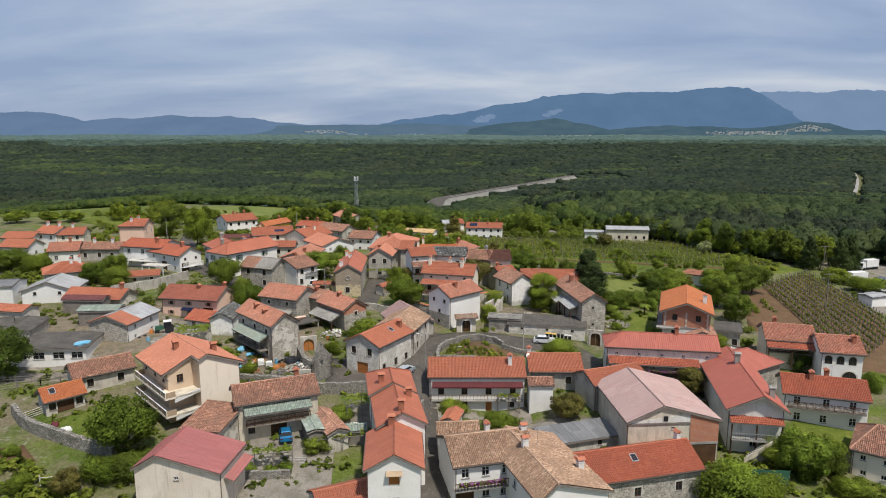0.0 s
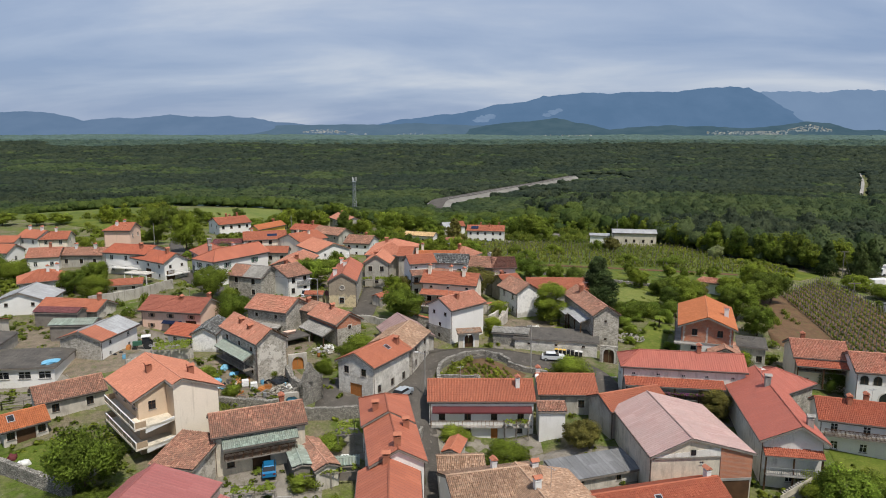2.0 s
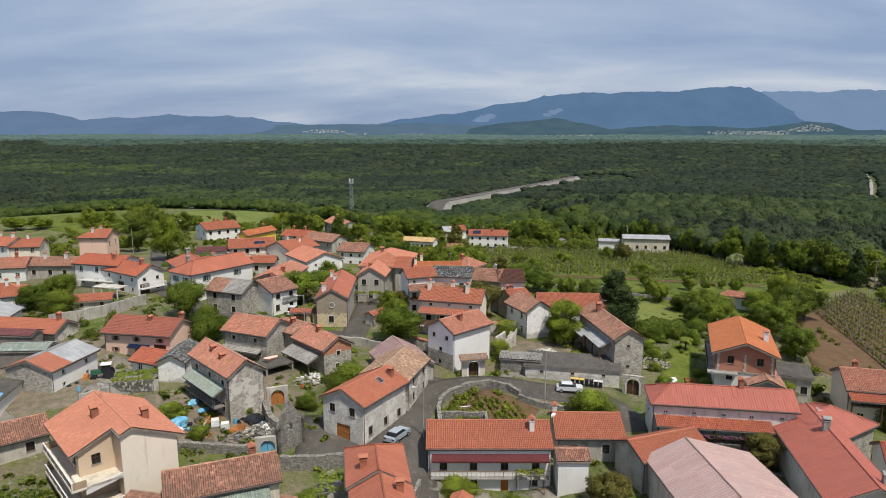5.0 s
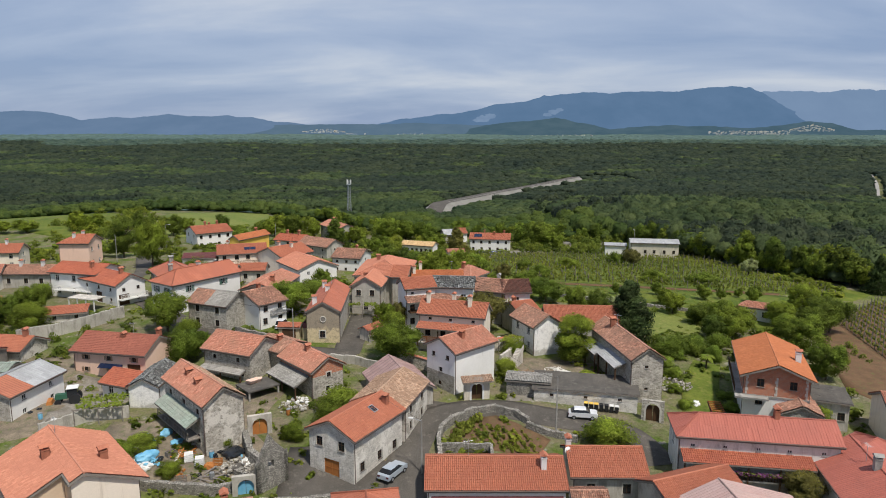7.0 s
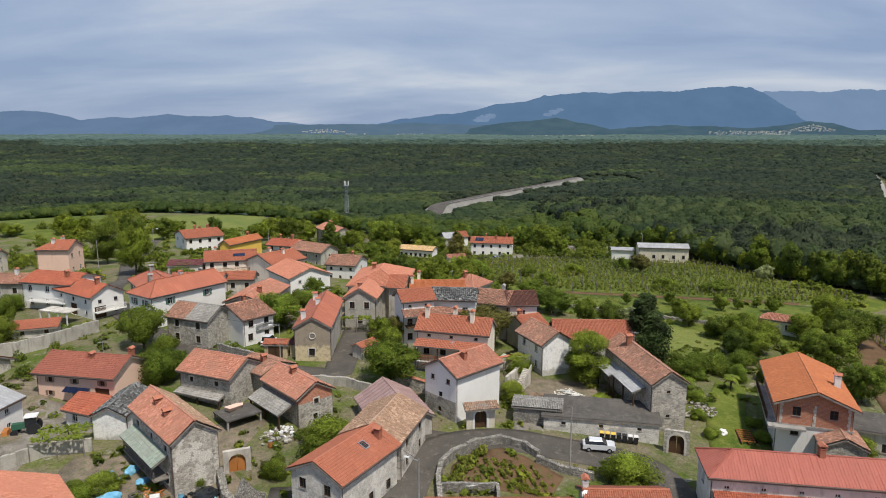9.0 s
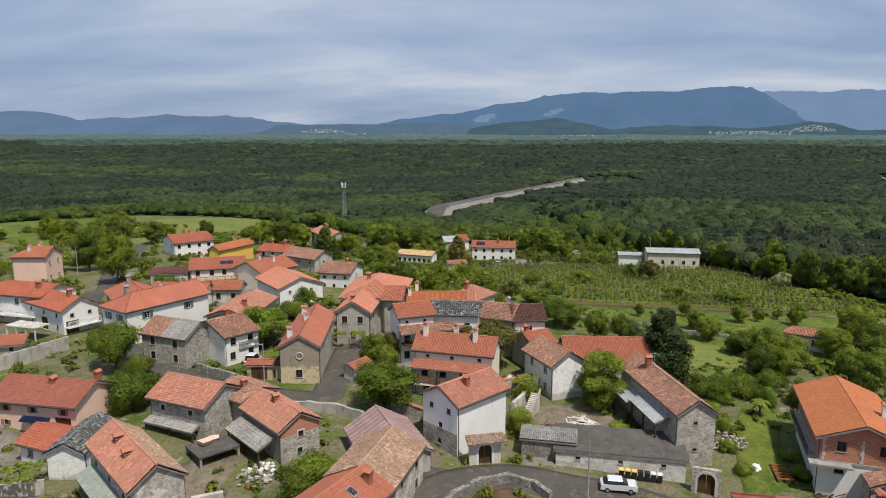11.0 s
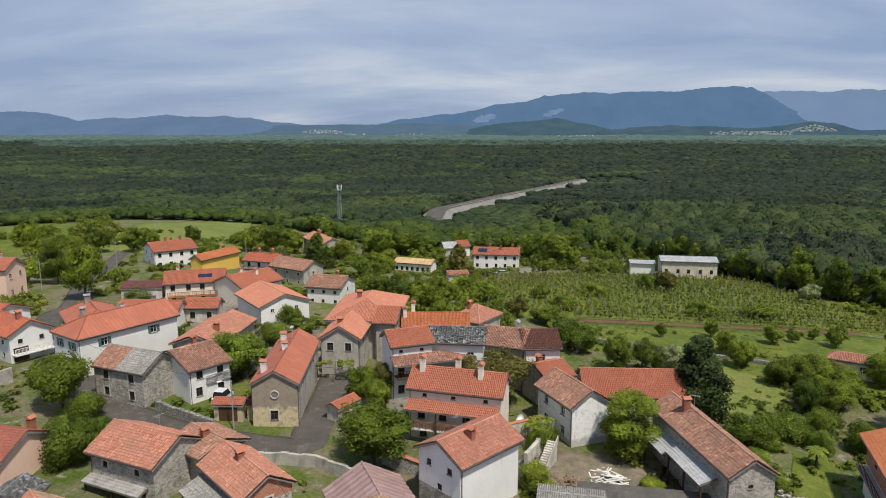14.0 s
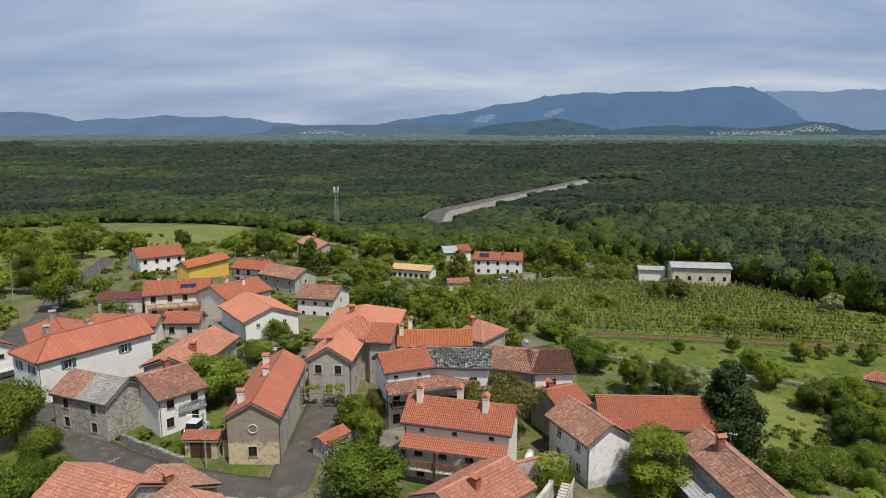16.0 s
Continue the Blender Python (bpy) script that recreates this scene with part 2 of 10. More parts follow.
def build_materials():
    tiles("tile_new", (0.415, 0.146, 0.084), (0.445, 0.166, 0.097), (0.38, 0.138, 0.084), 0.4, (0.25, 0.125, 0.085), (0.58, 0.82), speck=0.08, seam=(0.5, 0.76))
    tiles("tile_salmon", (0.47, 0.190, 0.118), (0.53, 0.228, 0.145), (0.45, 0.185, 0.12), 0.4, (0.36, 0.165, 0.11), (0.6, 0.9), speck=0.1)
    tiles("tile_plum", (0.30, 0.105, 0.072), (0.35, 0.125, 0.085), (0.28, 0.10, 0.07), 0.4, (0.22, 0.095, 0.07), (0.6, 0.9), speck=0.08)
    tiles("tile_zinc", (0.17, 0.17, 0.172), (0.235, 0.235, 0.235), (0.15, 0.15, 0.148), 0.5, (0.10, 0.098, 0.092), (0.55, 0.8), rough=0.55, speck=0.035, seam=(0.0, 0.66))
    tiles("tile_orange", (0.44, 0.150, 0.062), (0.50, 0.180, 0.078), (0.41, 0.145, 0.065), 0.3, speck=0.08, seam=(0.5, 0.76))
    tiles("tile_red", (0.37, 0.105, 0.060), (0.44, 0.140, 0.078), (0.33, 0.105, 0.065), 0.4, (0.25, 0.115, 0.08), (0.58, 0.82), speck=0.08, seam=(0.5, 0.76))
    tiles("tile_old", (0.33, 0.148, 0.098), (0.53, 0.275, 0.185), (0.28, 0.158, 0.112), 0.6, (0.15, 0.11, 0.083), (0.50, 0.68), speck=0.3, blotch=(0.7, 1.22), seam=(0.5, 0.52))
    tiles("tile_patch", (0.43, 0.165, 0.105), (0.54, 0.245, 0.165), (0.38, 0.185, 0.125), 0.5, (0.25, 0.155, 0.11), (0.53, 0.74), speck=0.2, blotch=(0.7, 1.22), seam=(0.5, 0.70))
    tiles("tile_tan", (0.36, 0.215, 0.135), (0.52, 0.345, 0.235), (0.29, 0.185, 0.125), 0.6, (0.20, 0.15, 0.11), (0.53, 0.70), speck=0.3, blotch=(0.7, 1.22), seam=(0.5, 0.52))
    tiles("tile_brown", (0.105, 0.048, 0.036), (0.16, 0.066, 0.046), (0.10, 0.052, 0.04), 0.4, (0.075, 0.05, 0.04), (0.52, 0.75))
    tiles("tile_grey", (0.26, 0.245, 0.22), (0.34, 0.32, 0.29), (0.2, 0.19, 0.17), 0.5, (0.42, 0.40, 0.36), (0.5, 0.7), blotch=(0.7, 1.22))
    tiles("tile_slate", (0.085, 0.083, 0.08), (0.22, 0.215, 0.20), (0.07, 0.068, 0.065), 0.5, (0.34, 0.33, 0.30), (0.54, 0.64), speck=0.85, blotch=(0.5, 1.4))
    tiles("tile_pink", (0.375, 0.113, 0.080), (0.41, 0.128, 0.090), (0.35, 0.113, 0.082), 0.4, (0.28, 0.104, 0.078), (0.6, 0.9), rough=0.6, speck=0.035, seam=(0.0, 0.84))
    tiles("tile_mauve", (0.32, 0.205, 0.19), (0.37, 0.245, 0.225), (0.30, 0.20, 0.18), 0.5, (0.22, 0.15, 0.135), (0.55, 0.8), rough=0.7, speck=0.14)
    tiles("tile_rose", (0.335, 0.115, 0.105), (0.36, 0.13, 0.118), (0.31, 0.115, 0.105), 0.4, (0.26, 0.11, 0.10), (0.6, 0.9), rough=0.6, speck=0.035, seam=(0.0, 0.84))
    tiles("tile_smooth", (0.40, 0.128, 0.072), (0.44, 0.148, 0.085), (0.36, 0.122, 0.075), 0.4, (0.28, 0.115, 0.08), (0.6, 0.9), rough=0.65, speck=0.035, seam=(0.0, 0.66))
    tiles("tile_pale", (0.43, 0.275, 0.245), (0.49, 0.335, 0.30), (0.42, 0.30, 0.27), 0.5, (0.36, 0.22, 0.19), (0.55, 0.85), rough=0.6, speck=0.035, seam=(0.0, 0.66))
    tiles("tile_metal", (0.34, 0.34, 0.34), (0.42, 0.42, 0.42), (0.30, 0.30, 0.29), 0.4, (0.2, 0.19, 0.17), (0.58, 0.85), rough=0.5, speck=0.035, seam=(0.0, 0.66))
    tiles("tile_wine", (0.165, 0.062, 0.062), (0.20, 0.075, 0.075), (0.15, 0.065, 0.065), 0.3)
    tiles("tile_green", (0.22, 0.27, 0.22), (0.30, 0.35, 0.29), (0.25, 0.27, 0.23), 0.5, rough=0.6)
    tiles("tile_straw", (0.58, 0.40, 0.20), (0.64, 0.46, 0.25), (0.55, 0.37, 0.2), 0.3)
    surface("wall_white", (0.78, 0.765, 0.73), (0.70, 0.68, 0.64), 0.25, 5, (0.50, 0.47, 0.42), (0.60, 0.86), bump=0.15, spread=0.06)
    surface("wall_aged", (0.66, 0.59, 0.47), (0.52, 0.47, 0.38), 0.3, 5, (0.30, 0.27, 0.22), (0.50, 0.74), bump=0.25)
    surface("rail_brown", (0.30, 0.20, 0.13), (0.22, 0.15, 0.10), 0.6, 8, rough=0.7)
    surface("wall_lime", (0.71, 0.69, 0.645), (0.60, 0.58, 0.53), 0.35, 5, (0.30, 0.28, 0.24), (0.54, 0.76), bump=0.2, spread=0.08)
    surface("wall_cream", (0.78, 0.69, 0.57), (0.72, 0.635, 0.52), 0.2, 5, (0.50, 0.42, 0.32), (0.64, 0.9), bump=0.12, spread=0.05)
    surface("wall_blotched", (0.80, 0.715, 0.625), (0.70, 0.60, 0.50), 0.3, 5, (0.46, 0.385, 0.31), (0.54, 0.80), bump=0.2, spread=0.08)
    # darker copy of the cream: shade put into the colour
    surface("wall_cream_shade", (0.62, 0.48, 0.345), (0.55, 0.42, 0.30), 0.2, 5, (0.42, 0.32, 0.23), (0.64, 0.9), bump=0.12, spread=0.05)
    surface("rail_tan", (0.46, 0.345, 0.235), (0.36, 0.26, 0.17), 0.6, 8, rough=0.7)
    surface("wall_pink", (0.78, 0.54, 0.42), (0.73, 0.50, 0.39), 0.2, 5, (0.55, 0.36, 0.27), (0.64, 0.9), bump=0.12, spread=0.05)
    surface("wall_yellow", (0.76, 0.50, 0.11), (0.70, 0.45, 0.10), 0.2, 5, (0.5, 0.36, 0.13), (0.66, 0.9), bump=0.12, spread=0.05)
    surface("wall_grey", (0.47, 0.44, 0.385), (0.37, 0.345, 0.30), 0.4, 4, (0.20, 0.183, 0.155), (0.5, 0.75), bump=0.3)
    surface("wall_dirty", (0.60, 0.56, 0.49), (0.46, 0.42, 0.36), 0.5, 4, (0.24, 0.22, 0.19), (0.48, 0.75), bump=0.3)
    bricks("wall_brick", (0.50, 0.175, 0.085), (0.36, 0.115, 0.06), (0.40, 0.30, 0.23))
    stones("wall_stone", (0.55, 0.51, 0.44), (0.25, 0.227, 0.19), (0.44, 0.41, 0.355))
    stones("wall_palestone", (0.68, 0.64, 0.57), (0.47, 0.44, 0.385), (0.62, 0.58, 0.515), 3.0, (0.36, 0.338, 0.295), (0.70, 0.665, 0.60))
    stones("wall_rubble", (0.44, 0.41, 0.36), (0.20, 0.185, 0.16), (0.12, 0.115, 0.10), 4.4, (0.10, 0.10, 0.085))
    stones("wall_mixed", (0.56, 0.515, 0.44), (0.27, 0.245, 0.205), (0.46, 0.425, 0.365), 3.0, (0.27, 0.25, 0.213), (0.62, 0.58, 0.51))
    surface("concrete", (0.37, 0.35, 0.32), (0.25, 0.24, 0.22), 0.4, 5, (0.13, 0.12, 0.11), (0.52, 0.74), bump=0.3)
    surface("roof_felt", (0.118, 0.106, 0.092), (0.078, 0.072, 0.065), 0.4, 5, (0.19, 0.175, 0.15), (0.55, 0.8), bump=0.3)
    two_coats("wall_ochre_coats", (0.58, 0.47, 0.29), (0.31, 0.255, 0.185), 4.5)
    two_coats("wall_stained", (0.46, 0.435, 0.39), (0.80, 0.78, 0.74), 1.2)
    surface("wall_ochre_low", (0.60, 0.51, 0.34), (0.50, 0.40, 0.24), 0.7, 4, (0.30, 0.23, 0.15), (0.54, 0.72), bump=0.3)
    surface("embankment", (0.25, 0.24, 0.215), (0.19, 0.18, 0.16), 0.05, 1.5, (0.13, 0.14, 0.09), (0.55, 0.75), bump=0.5)
    surface("asphalt", (0.105, 0.094, 0.081), (0.072, 0.065, 0.056), 0.22, 8, (0.175, 0.155, 0.13), (0.55, 0.74), bump=0.3, spread=0.3)
    surface("gravel", (0.265, 0.24, 0.203), (0.175, 0.155, 0.128), 0.35, 7, (0.125, 0.12, 0.075), (0.52, 0.72), bump=0.6, spread=0.36)
    surface("yard_earth", (0.23, 0.185, 0.133), (0.145, 0.12, 0.088), 0.7, 6, (0.10, 0.115, 0.045), (0.52, 0.68), bump=0.7, spread=0.4)
    surface("soil", (0.155, 0.092, 0.052), (0.115, 0.070, 0.040), 0.6, 7, (0.11, 0.125, 0.04), (0.54, 0.72), bump=0.8)
    surface("lawn", (0.062, 0.098, 0.013), (0.134, 0.157, 0.027), 0.15, 3, (0.195, 0.180, 0.052), (0.52, 0.72), bump=0.6, spread=0.35)
    surface("meadow", (0.165, 0.180, 0.046), (0.110, 0.150, 0.032), 0.07, 2, (0.235, 0.215, 0.075), (0.52, 0.75), bump=0.5, spread=0.3)
    surface("gutter_metal", (0.13, 0.085, 0.065), (0.10, 0.07, 0.055), 0.8, 6, rough=0.5, bump=0)
    surface("stone_trim", (0.58, 0.545, 0.48), (0.47, 0.44, 0.385), 0.8, 7, bump=0.2)
    surface("wood_dark", (0.10, 0.055, 0.03), (0.07, 0.04, 0.022), 0.8, 9, rough=0.7)
    surface("wood_door", (0.42, 0.17, 0.05), (0.34, 0.13, 0.04), 0.8, 9, rough=0.6)
    surface("wood_grey", (0.24, 0.215, 0.185), (0.17, 0.15, 0.13), 0.8, 9, rough=0.85)
    surface("white_paint", (0.74, 0.73, 0.70), (0.64, 0.63, 0.60), 0.7, 8, rough=0.5, bump=0.05, spread=0.05)
    surface("green_paint", (0.035, 0.12, 0.075), (0.03, 0.10, 0.06), 0.7, 8, rough=0.5, bump=0.05)
    surface("maroon_paint", (0.125, 0.034, 0.036), (0.10, 0.028, 0.030), 0.7, 8, rough=0.7, bump=0.05)
    surface("steel", (0.42, 0.43, 0.44), (0.36, 0.37, 0.38), 0.7, 8, rough=0.45, bump=0.05, metal=0.6)
    surface("bark", (0.13, 0.10, 0.07), (0.09, 0.07, 0.05), 2.0, 9, bump=0.8)
    surface("chimney_brick", (0.38, 0.155, 0.095), (0.30, 0.12, 0.075), 1.5, 9, (0.12, 0.09, 0.08), (0.6, 0.8), bump=0.5)
    surface("tarp_blue", (0.12, 0.36, 0.55), (0.2, 0.45, 0.6), 0.7, 8, rough=0.5, bump=0.2)
    mat, nt, bsdf = nodes_of("glass_dark")
    bsdf.inputs["Base Color"].default_value = (0.02, 0.022, 0.025, 1)
    bsdf.inputs["Roughness"].default_value = 0.12
    mat, nt, bsdf = nodes_of("panel_blue")
    bsdf.inputs["Base Color"].default_value = (0.012, 0.02, 0.05, 1)
    bsdf.inputs["Roughness"].default_value = 0.15
    leaves("leaf_mid", (0.150, 0.209, 0.031), (0.252, 0.310, 0.044))
    leaves("leaf_dark", (0.107, 0.159, 0.029), (0.167, 0.215, 0.038))
    leaves("leaf_light", (0.219, 0.307, 0.047), (0.307, 0.372, 0.059))
    leaves("leaf_olive", (0.185, 0.182, 0.052), (0.234, 0.206, 0.063))
    leaves("leaf_conifer", (0.070, 0.108, 0.036), (0.095, 0.130, 0.044))
    leaves("leaf_blossom", (0.487, 0.486, 0.324), (0.372, 0.432, 0.189))
    leaves("leaf_vine", (0.234, 0.296, 0.045), (0.311, 0.362, 0.067))
    leaves("leaf_wood", (0.059, 0.093, 0.046), (0.115, 0.153, 0.068), "crown")
    # the farthest leaves: pale blue haze of the air put into their colour
    leaves("leaf_hazed", (0.082, 0.132, 0.116), (0.128, 0.186, 0.154), "crown")
    leaves("leaf_edge", (0.076, 0.120, 0.034), (0.148, 0.196, 0.050), "crown")
    leaves("leaf_pine", (0.041, 0.061, 0.044), (0.072, 0.095, 0.061), "crown")
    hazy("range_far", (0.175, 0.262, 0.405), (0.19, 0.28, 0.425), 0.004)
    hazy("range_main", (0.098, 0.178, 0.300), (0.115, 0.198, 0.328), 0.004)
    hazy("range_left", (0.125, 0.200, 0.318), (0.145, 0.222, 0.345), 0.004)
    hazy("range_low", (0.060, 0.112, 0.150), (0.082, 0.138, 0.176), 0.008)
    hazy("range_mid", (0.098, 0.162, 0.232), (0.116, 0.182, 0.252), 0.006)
    hazy("mist", (0.20, 0.29, 0.43), (0.155, 0.24, 0.375), 0.012)


build_materials()


# ---- building helpers ----
BUILT, PAVED = [], []


def mesh_of(name, verts, faces, material=None, uvs=None, smooth=False):
    me = bpy.data.meshes.new(name)
    me.from_pydata(verts, [], faces)
    if material:
        me.materials.append(MATS[material])
    if uvs is not None:
        layer = me.uv_layers.new(name="tile")
        layer.data.foreach_set("uv", np.asarray(uvs, dtype=np.float32).ravel())
    if smooth:
        me.polygons.foreach_set("use_smooth", [True] * len(me.polygons))
    me.update()
    return me


class Solid:
    """Collects boxes, prisms and tubes into one mesh."""

    def __init__(self):
        self.v, self.f = [], []

    def hull(self, low, high):
        """A closed prism between two loops of equal length, low anticlockwise from above."""
        k, n = len(self.v), len(low)
        self.v += [tuple(p) for p in low] + [tuple(p) for p in high]
        self.f.append(tuple(k + i for i in reversed(range(n))))
        self.f.append(tuple(k + n + i for i in range(n)))
        self.f += [(k + i, k + (i + 1) % n, k + n + (i + 1) % n, k + n + i) for i in range(n)]
        return self

    def box(self, x0, x1, y0, y1, z0, z1, taper=0.0):
        t = taper
        return self.hull([(x0, y0, z0), (x1, y0, z0), (x1, y1, z0), (x0, y1, z0)],
                         [(x0 + t, y0 + t, z1), (x1 - t, y0 + t, z1), (x1 - t, y1 - t, z1), (x0 + t, y1 - t, z1)])

    def tube(self, a, b, r0, r1=None, n=6):
        a, b = Vector(a), Vector(b)
        r1 = r0 if r1 is None else r1
        q = (b - a).to_track_quat("Z", "Y").to_matrix()
        ring = [Vector((math.cos(2 * math.pi * i / n), math.sin(2 * math.pi * i / n), 0)) for i in range(n)]
        return self.hull([a + q @ (p * r0) for p in ring], [b + q @ (p * r1) for p in ring])

    def mesh(self, name, material, smooth=False):
        return mesh_of(name, self.v, self.f, material, None, smooth)


def part(name, me, parent, at=None, label=""):
    ob = new(name, me)
    ob.parent = parent
    if at is not None:
        ob.matrix_local = at
    return tagged(ob, label)


def thing(name, m, label, category, group="", kind=""):
    ob = new(name)
    ob.empty_display_size = 0.5
    ob.matrix_world = m
    return tagged(ob, label, category, group, kind)


# ---- ground ----
def smooth_step(a, b, x):
    t = np.clip((x - a) / (b - a), 0, 1)
    return t * t * (3 - 2 * t)


def ground_z(x, y):
    """The height of the ground: the village's hill, falling to a wooded plain that rises far off."""
    x, y = np.asarray(x, float), np.asarray(y, float)
    u, v = np.clip(x, -150, 140) / 100, (np.clip(y, 40, 340) - 150) / 100
    hill = (1.077 - 3.870 * u + 4.526 * v - 1.743 * u * u + 0.199 * u * v - 8.275 * v * v + 0.566 * u ** 3 - 0.654 * u * u * v + 0.201 * u * v * v - 0.231 * v ** 3 - 0.465 * u ** 4 + 2.410 * u * u * v * v + 0.781 * v ** 4)
    plain = -20 - 7 * smooth_step(420, 900, y) + 14 * smooth_step(1500, 4800, y) + 3 * np.sin(x / 170 + 1.3) * np.sin(y / 210)
    hill = hill - 3.3 * np.exp(-((x - 7) / 8) ** 2 - ((y - 100.5) / 6.5) ** 2) - 2.2 * np.exp(-((x - 5) / 26) ** 2 - ((y - 302) / 24) ** 2) - 1.9 * np.exp(-((x + 69) / 9) ** 2 - ((y - 110.5) / 5) ** 2) - 1.8 * np.exp(-((x + 53) / 8) ** 2 - ((y - 132.5) / 5) ** 2)
    far = smooth_step(230, 460, np.hypot(x * 0.9, y - 120))
    return hill * (1 - far) + plain * far


def gz(x, y):
    return float(ground_z(x, y))


def build_ground():
    def lines(lo, hi, step, end_lo, end_hi, grow):
        mid = list(np.arange(lo, hi + 0.01, step))
        up, down, s = [mid[-1]], [mid[0]], step
        while up[-1] < end_hi or down[-1] > end_lo:
            s *= grow
            if up[-1] < end_hi:
                up.append(up[-1] + s)
            if down[-1] > end_lo:
                down.append(down[-1] - s)
        return np.array(sorted(set(down + mid + up)))

    xs, ys = lines(-140, 120, 2.5, -4500, 4500, 1.12), lines(30, 340, 2.5, -900, 4900, 1.12)
    X, Y = np.meshgrid(xs, ys)
    Z = ground_z(X, Y)
    n, m = len(xs), len(ys)
    verts = np.stack([X, Y, Z], -1).reshape(-1, 3)
    idx = np.arange(n * m).reshape(m, n)
    faces = np.stack([idx[:-1, :-1], idx[:-1, 1:], idx[1:, 1:], idx[1:, :-1]], -1).reshape(-1, 4)
    mat, nt, bsdf = nodes_of("ground_cover")
    pos = world_place(nt)
    col = mix_node(nt, ramp_node(nt, noise_node(nt, 0.06, 5, 0.65, pos), 0.4, 0.6), (0.075, 0.112, 0.020), (0.130, 0.160, 0.032))
    col = mix_node(nt, ramp_node(nt, noise_node(nt, 0.16, 6, 0.7, pos), 0.40, 0.60), col, (0.185, 0.158, 0.102))
    col = mix_node(nt, ramp_node(nt, noise_node(nt, 0.5, 5, 0.7, pos), 0.60, 0.7), col, (0.29, 0.265, 0.225))
    col = mix_node(nt, 1.0, col, ramp_node(nt, noise_node(nt, 2.2, 5, 0.75, pos), 0.3, 0.7, (0.6,) * 3, (1.3,) * 3), "MULTIPLY")
    nt.links.new(col, bsdf.inputs["Base Color"])
    bsdf.inputs["Roughness"].default_value = 0.95
    bsdf.inputs["Specular IOR Level"].default_value = 0.1
    bump_node(nt, bsdf, noise_node(nt, 3.0, 5, 0.7, pos), 0.8, 0.25)
    ob = new("ground", mesh_of("ground", verts.tolist(), faces.tolist(), "ground_cover", None, True))
    tagged(ob, "rough grass and bare earth between the houses", "ground", kind="structure")


build_ground()


def strip(name, pts, width, material, label, category, lift=0.06, kerb=0.0, kind="structure"):
    """A road or path: a thick ribbon laid on the ground along a smoothed line."""
    P = [Vector((p[0], p[1])) for p in pts]
    W = [p[2] if len(p) > 2 else width for p in pts]
    line, wid = [], []
    for i in range(len(P) - 1):
        p0, p1, p2, p3 = P[max(i - 1, 0)], P[i], P[i + 1], P[min(i + 2, len(P) - 1)]
        steps = max(2, int((p2 - p1).length / 1.5) if (p2 - p1).length < 200 else 24)
        for k in range(steps + (i == len(P) - 2)):
            t = k / steps
            line.append(0.5 * (2 * p1 + (p2 - p0) * t + (2 * p0 - 5 * p1 + 4 * p2 - p3) * t * t + (3 * p1 - p0 - 3 * p2 + p3) * t ** 3))
            wid.append(W[i] + (W[i + 1] - W[i]) * t)
    verts, faces = [], []
    cross = 6
    for i, p in enumerate(line):
        d = (line[min(i + 1, len(line) - 1)] - line[max(i - 1, 0)]).normalized()
        side = Vector((-d.y, d.x))
        for j in range(cross + 1):
            q = p + side * wid[i] * (j / cross - 0.5)
            verts.append((q.x, q.y, gz(q.x, q.y) + lift))
        for j in (0, cross):
            q = p + side * wid[i] * (j / cross - 0.5)
            verts.append((q.x, q.y, gz(q.x, q.y) - 0.4))
    k = cross + 3
    for i in range(len(line) - 1):
        a, b = i * k, (i + 1) * k
        faces += [(a + j + 1, a + j, b + j, b + j + 1) for j in range(cross)]
        faces.append((a + cross + 1, b + cross + 1, b, a))
        faces.append((a + cross, b + cross, b + cross + 2, a + cross + 2))
    PAVED.extend((p.x, p.y, w / 2 + 0.4) for p, w in zip(line, wid))
    ob = new(name, mesh_of(name, verts, faces, material, None, True))
    return tagged(ob, label, category, kind=kind)


def patch(name, pts, material, label, category, lift=0.04, step=2.0, kind="structure"):
    """A plot of ground with its own cover, draped over the hill with a little thickness."""
    bm = bmesh.new()
    top = bm.faces.new([bm.verts.new((x, y, 0)) for x, y in pts])
    if top.normal.z < 0:
        top.normal_flip()
    x0, x1 = min(p[0] for p in pts), max(p[0] for p in pts)
    y0, y1 = min(p[1] for p in pts), max(p[1] for p in pts)
    for axis, lo, hi in ((0, x0, x1), (1, y0, y1)):
        q = lo + step
        while q < hi - 0.1:
            co, no = [0, 0, 0], [0, 0, 0]
            co[axis], no[axis] = q, 1
            bmesh.ops.bisect_plane(bm, geom=bm.verts[:] + bm.edges[:] + bm.faces[:], plane_co=co, plane_no=no)
            q += step
    for v in bm.verts:
        v.co.z = gz(v.co.x, v.co.y) + lift
    bm.normal_update()
    rim = [e for e in bm.edges if len(e.link_faces) == 1]
    skirt = bmesh.ops.extrude_edge_only(bm, edges=rim)["geom"]
    for v in skirt:
        if isinstance(v, bmesh.types.BMVert):
            v.co.z -= 0.4
    bmesh.ops.recalc_face_normals(bm, faces=bm.faces)
    for f in bm.faces:
        f.smooth = True
    me = bpy.data.meshes.new(name)
    bm.to_mesh(me)
    bm.free()
    me.materials.append(MATS[material])
    return tagged(new(name, me), label, category, kind=kind)


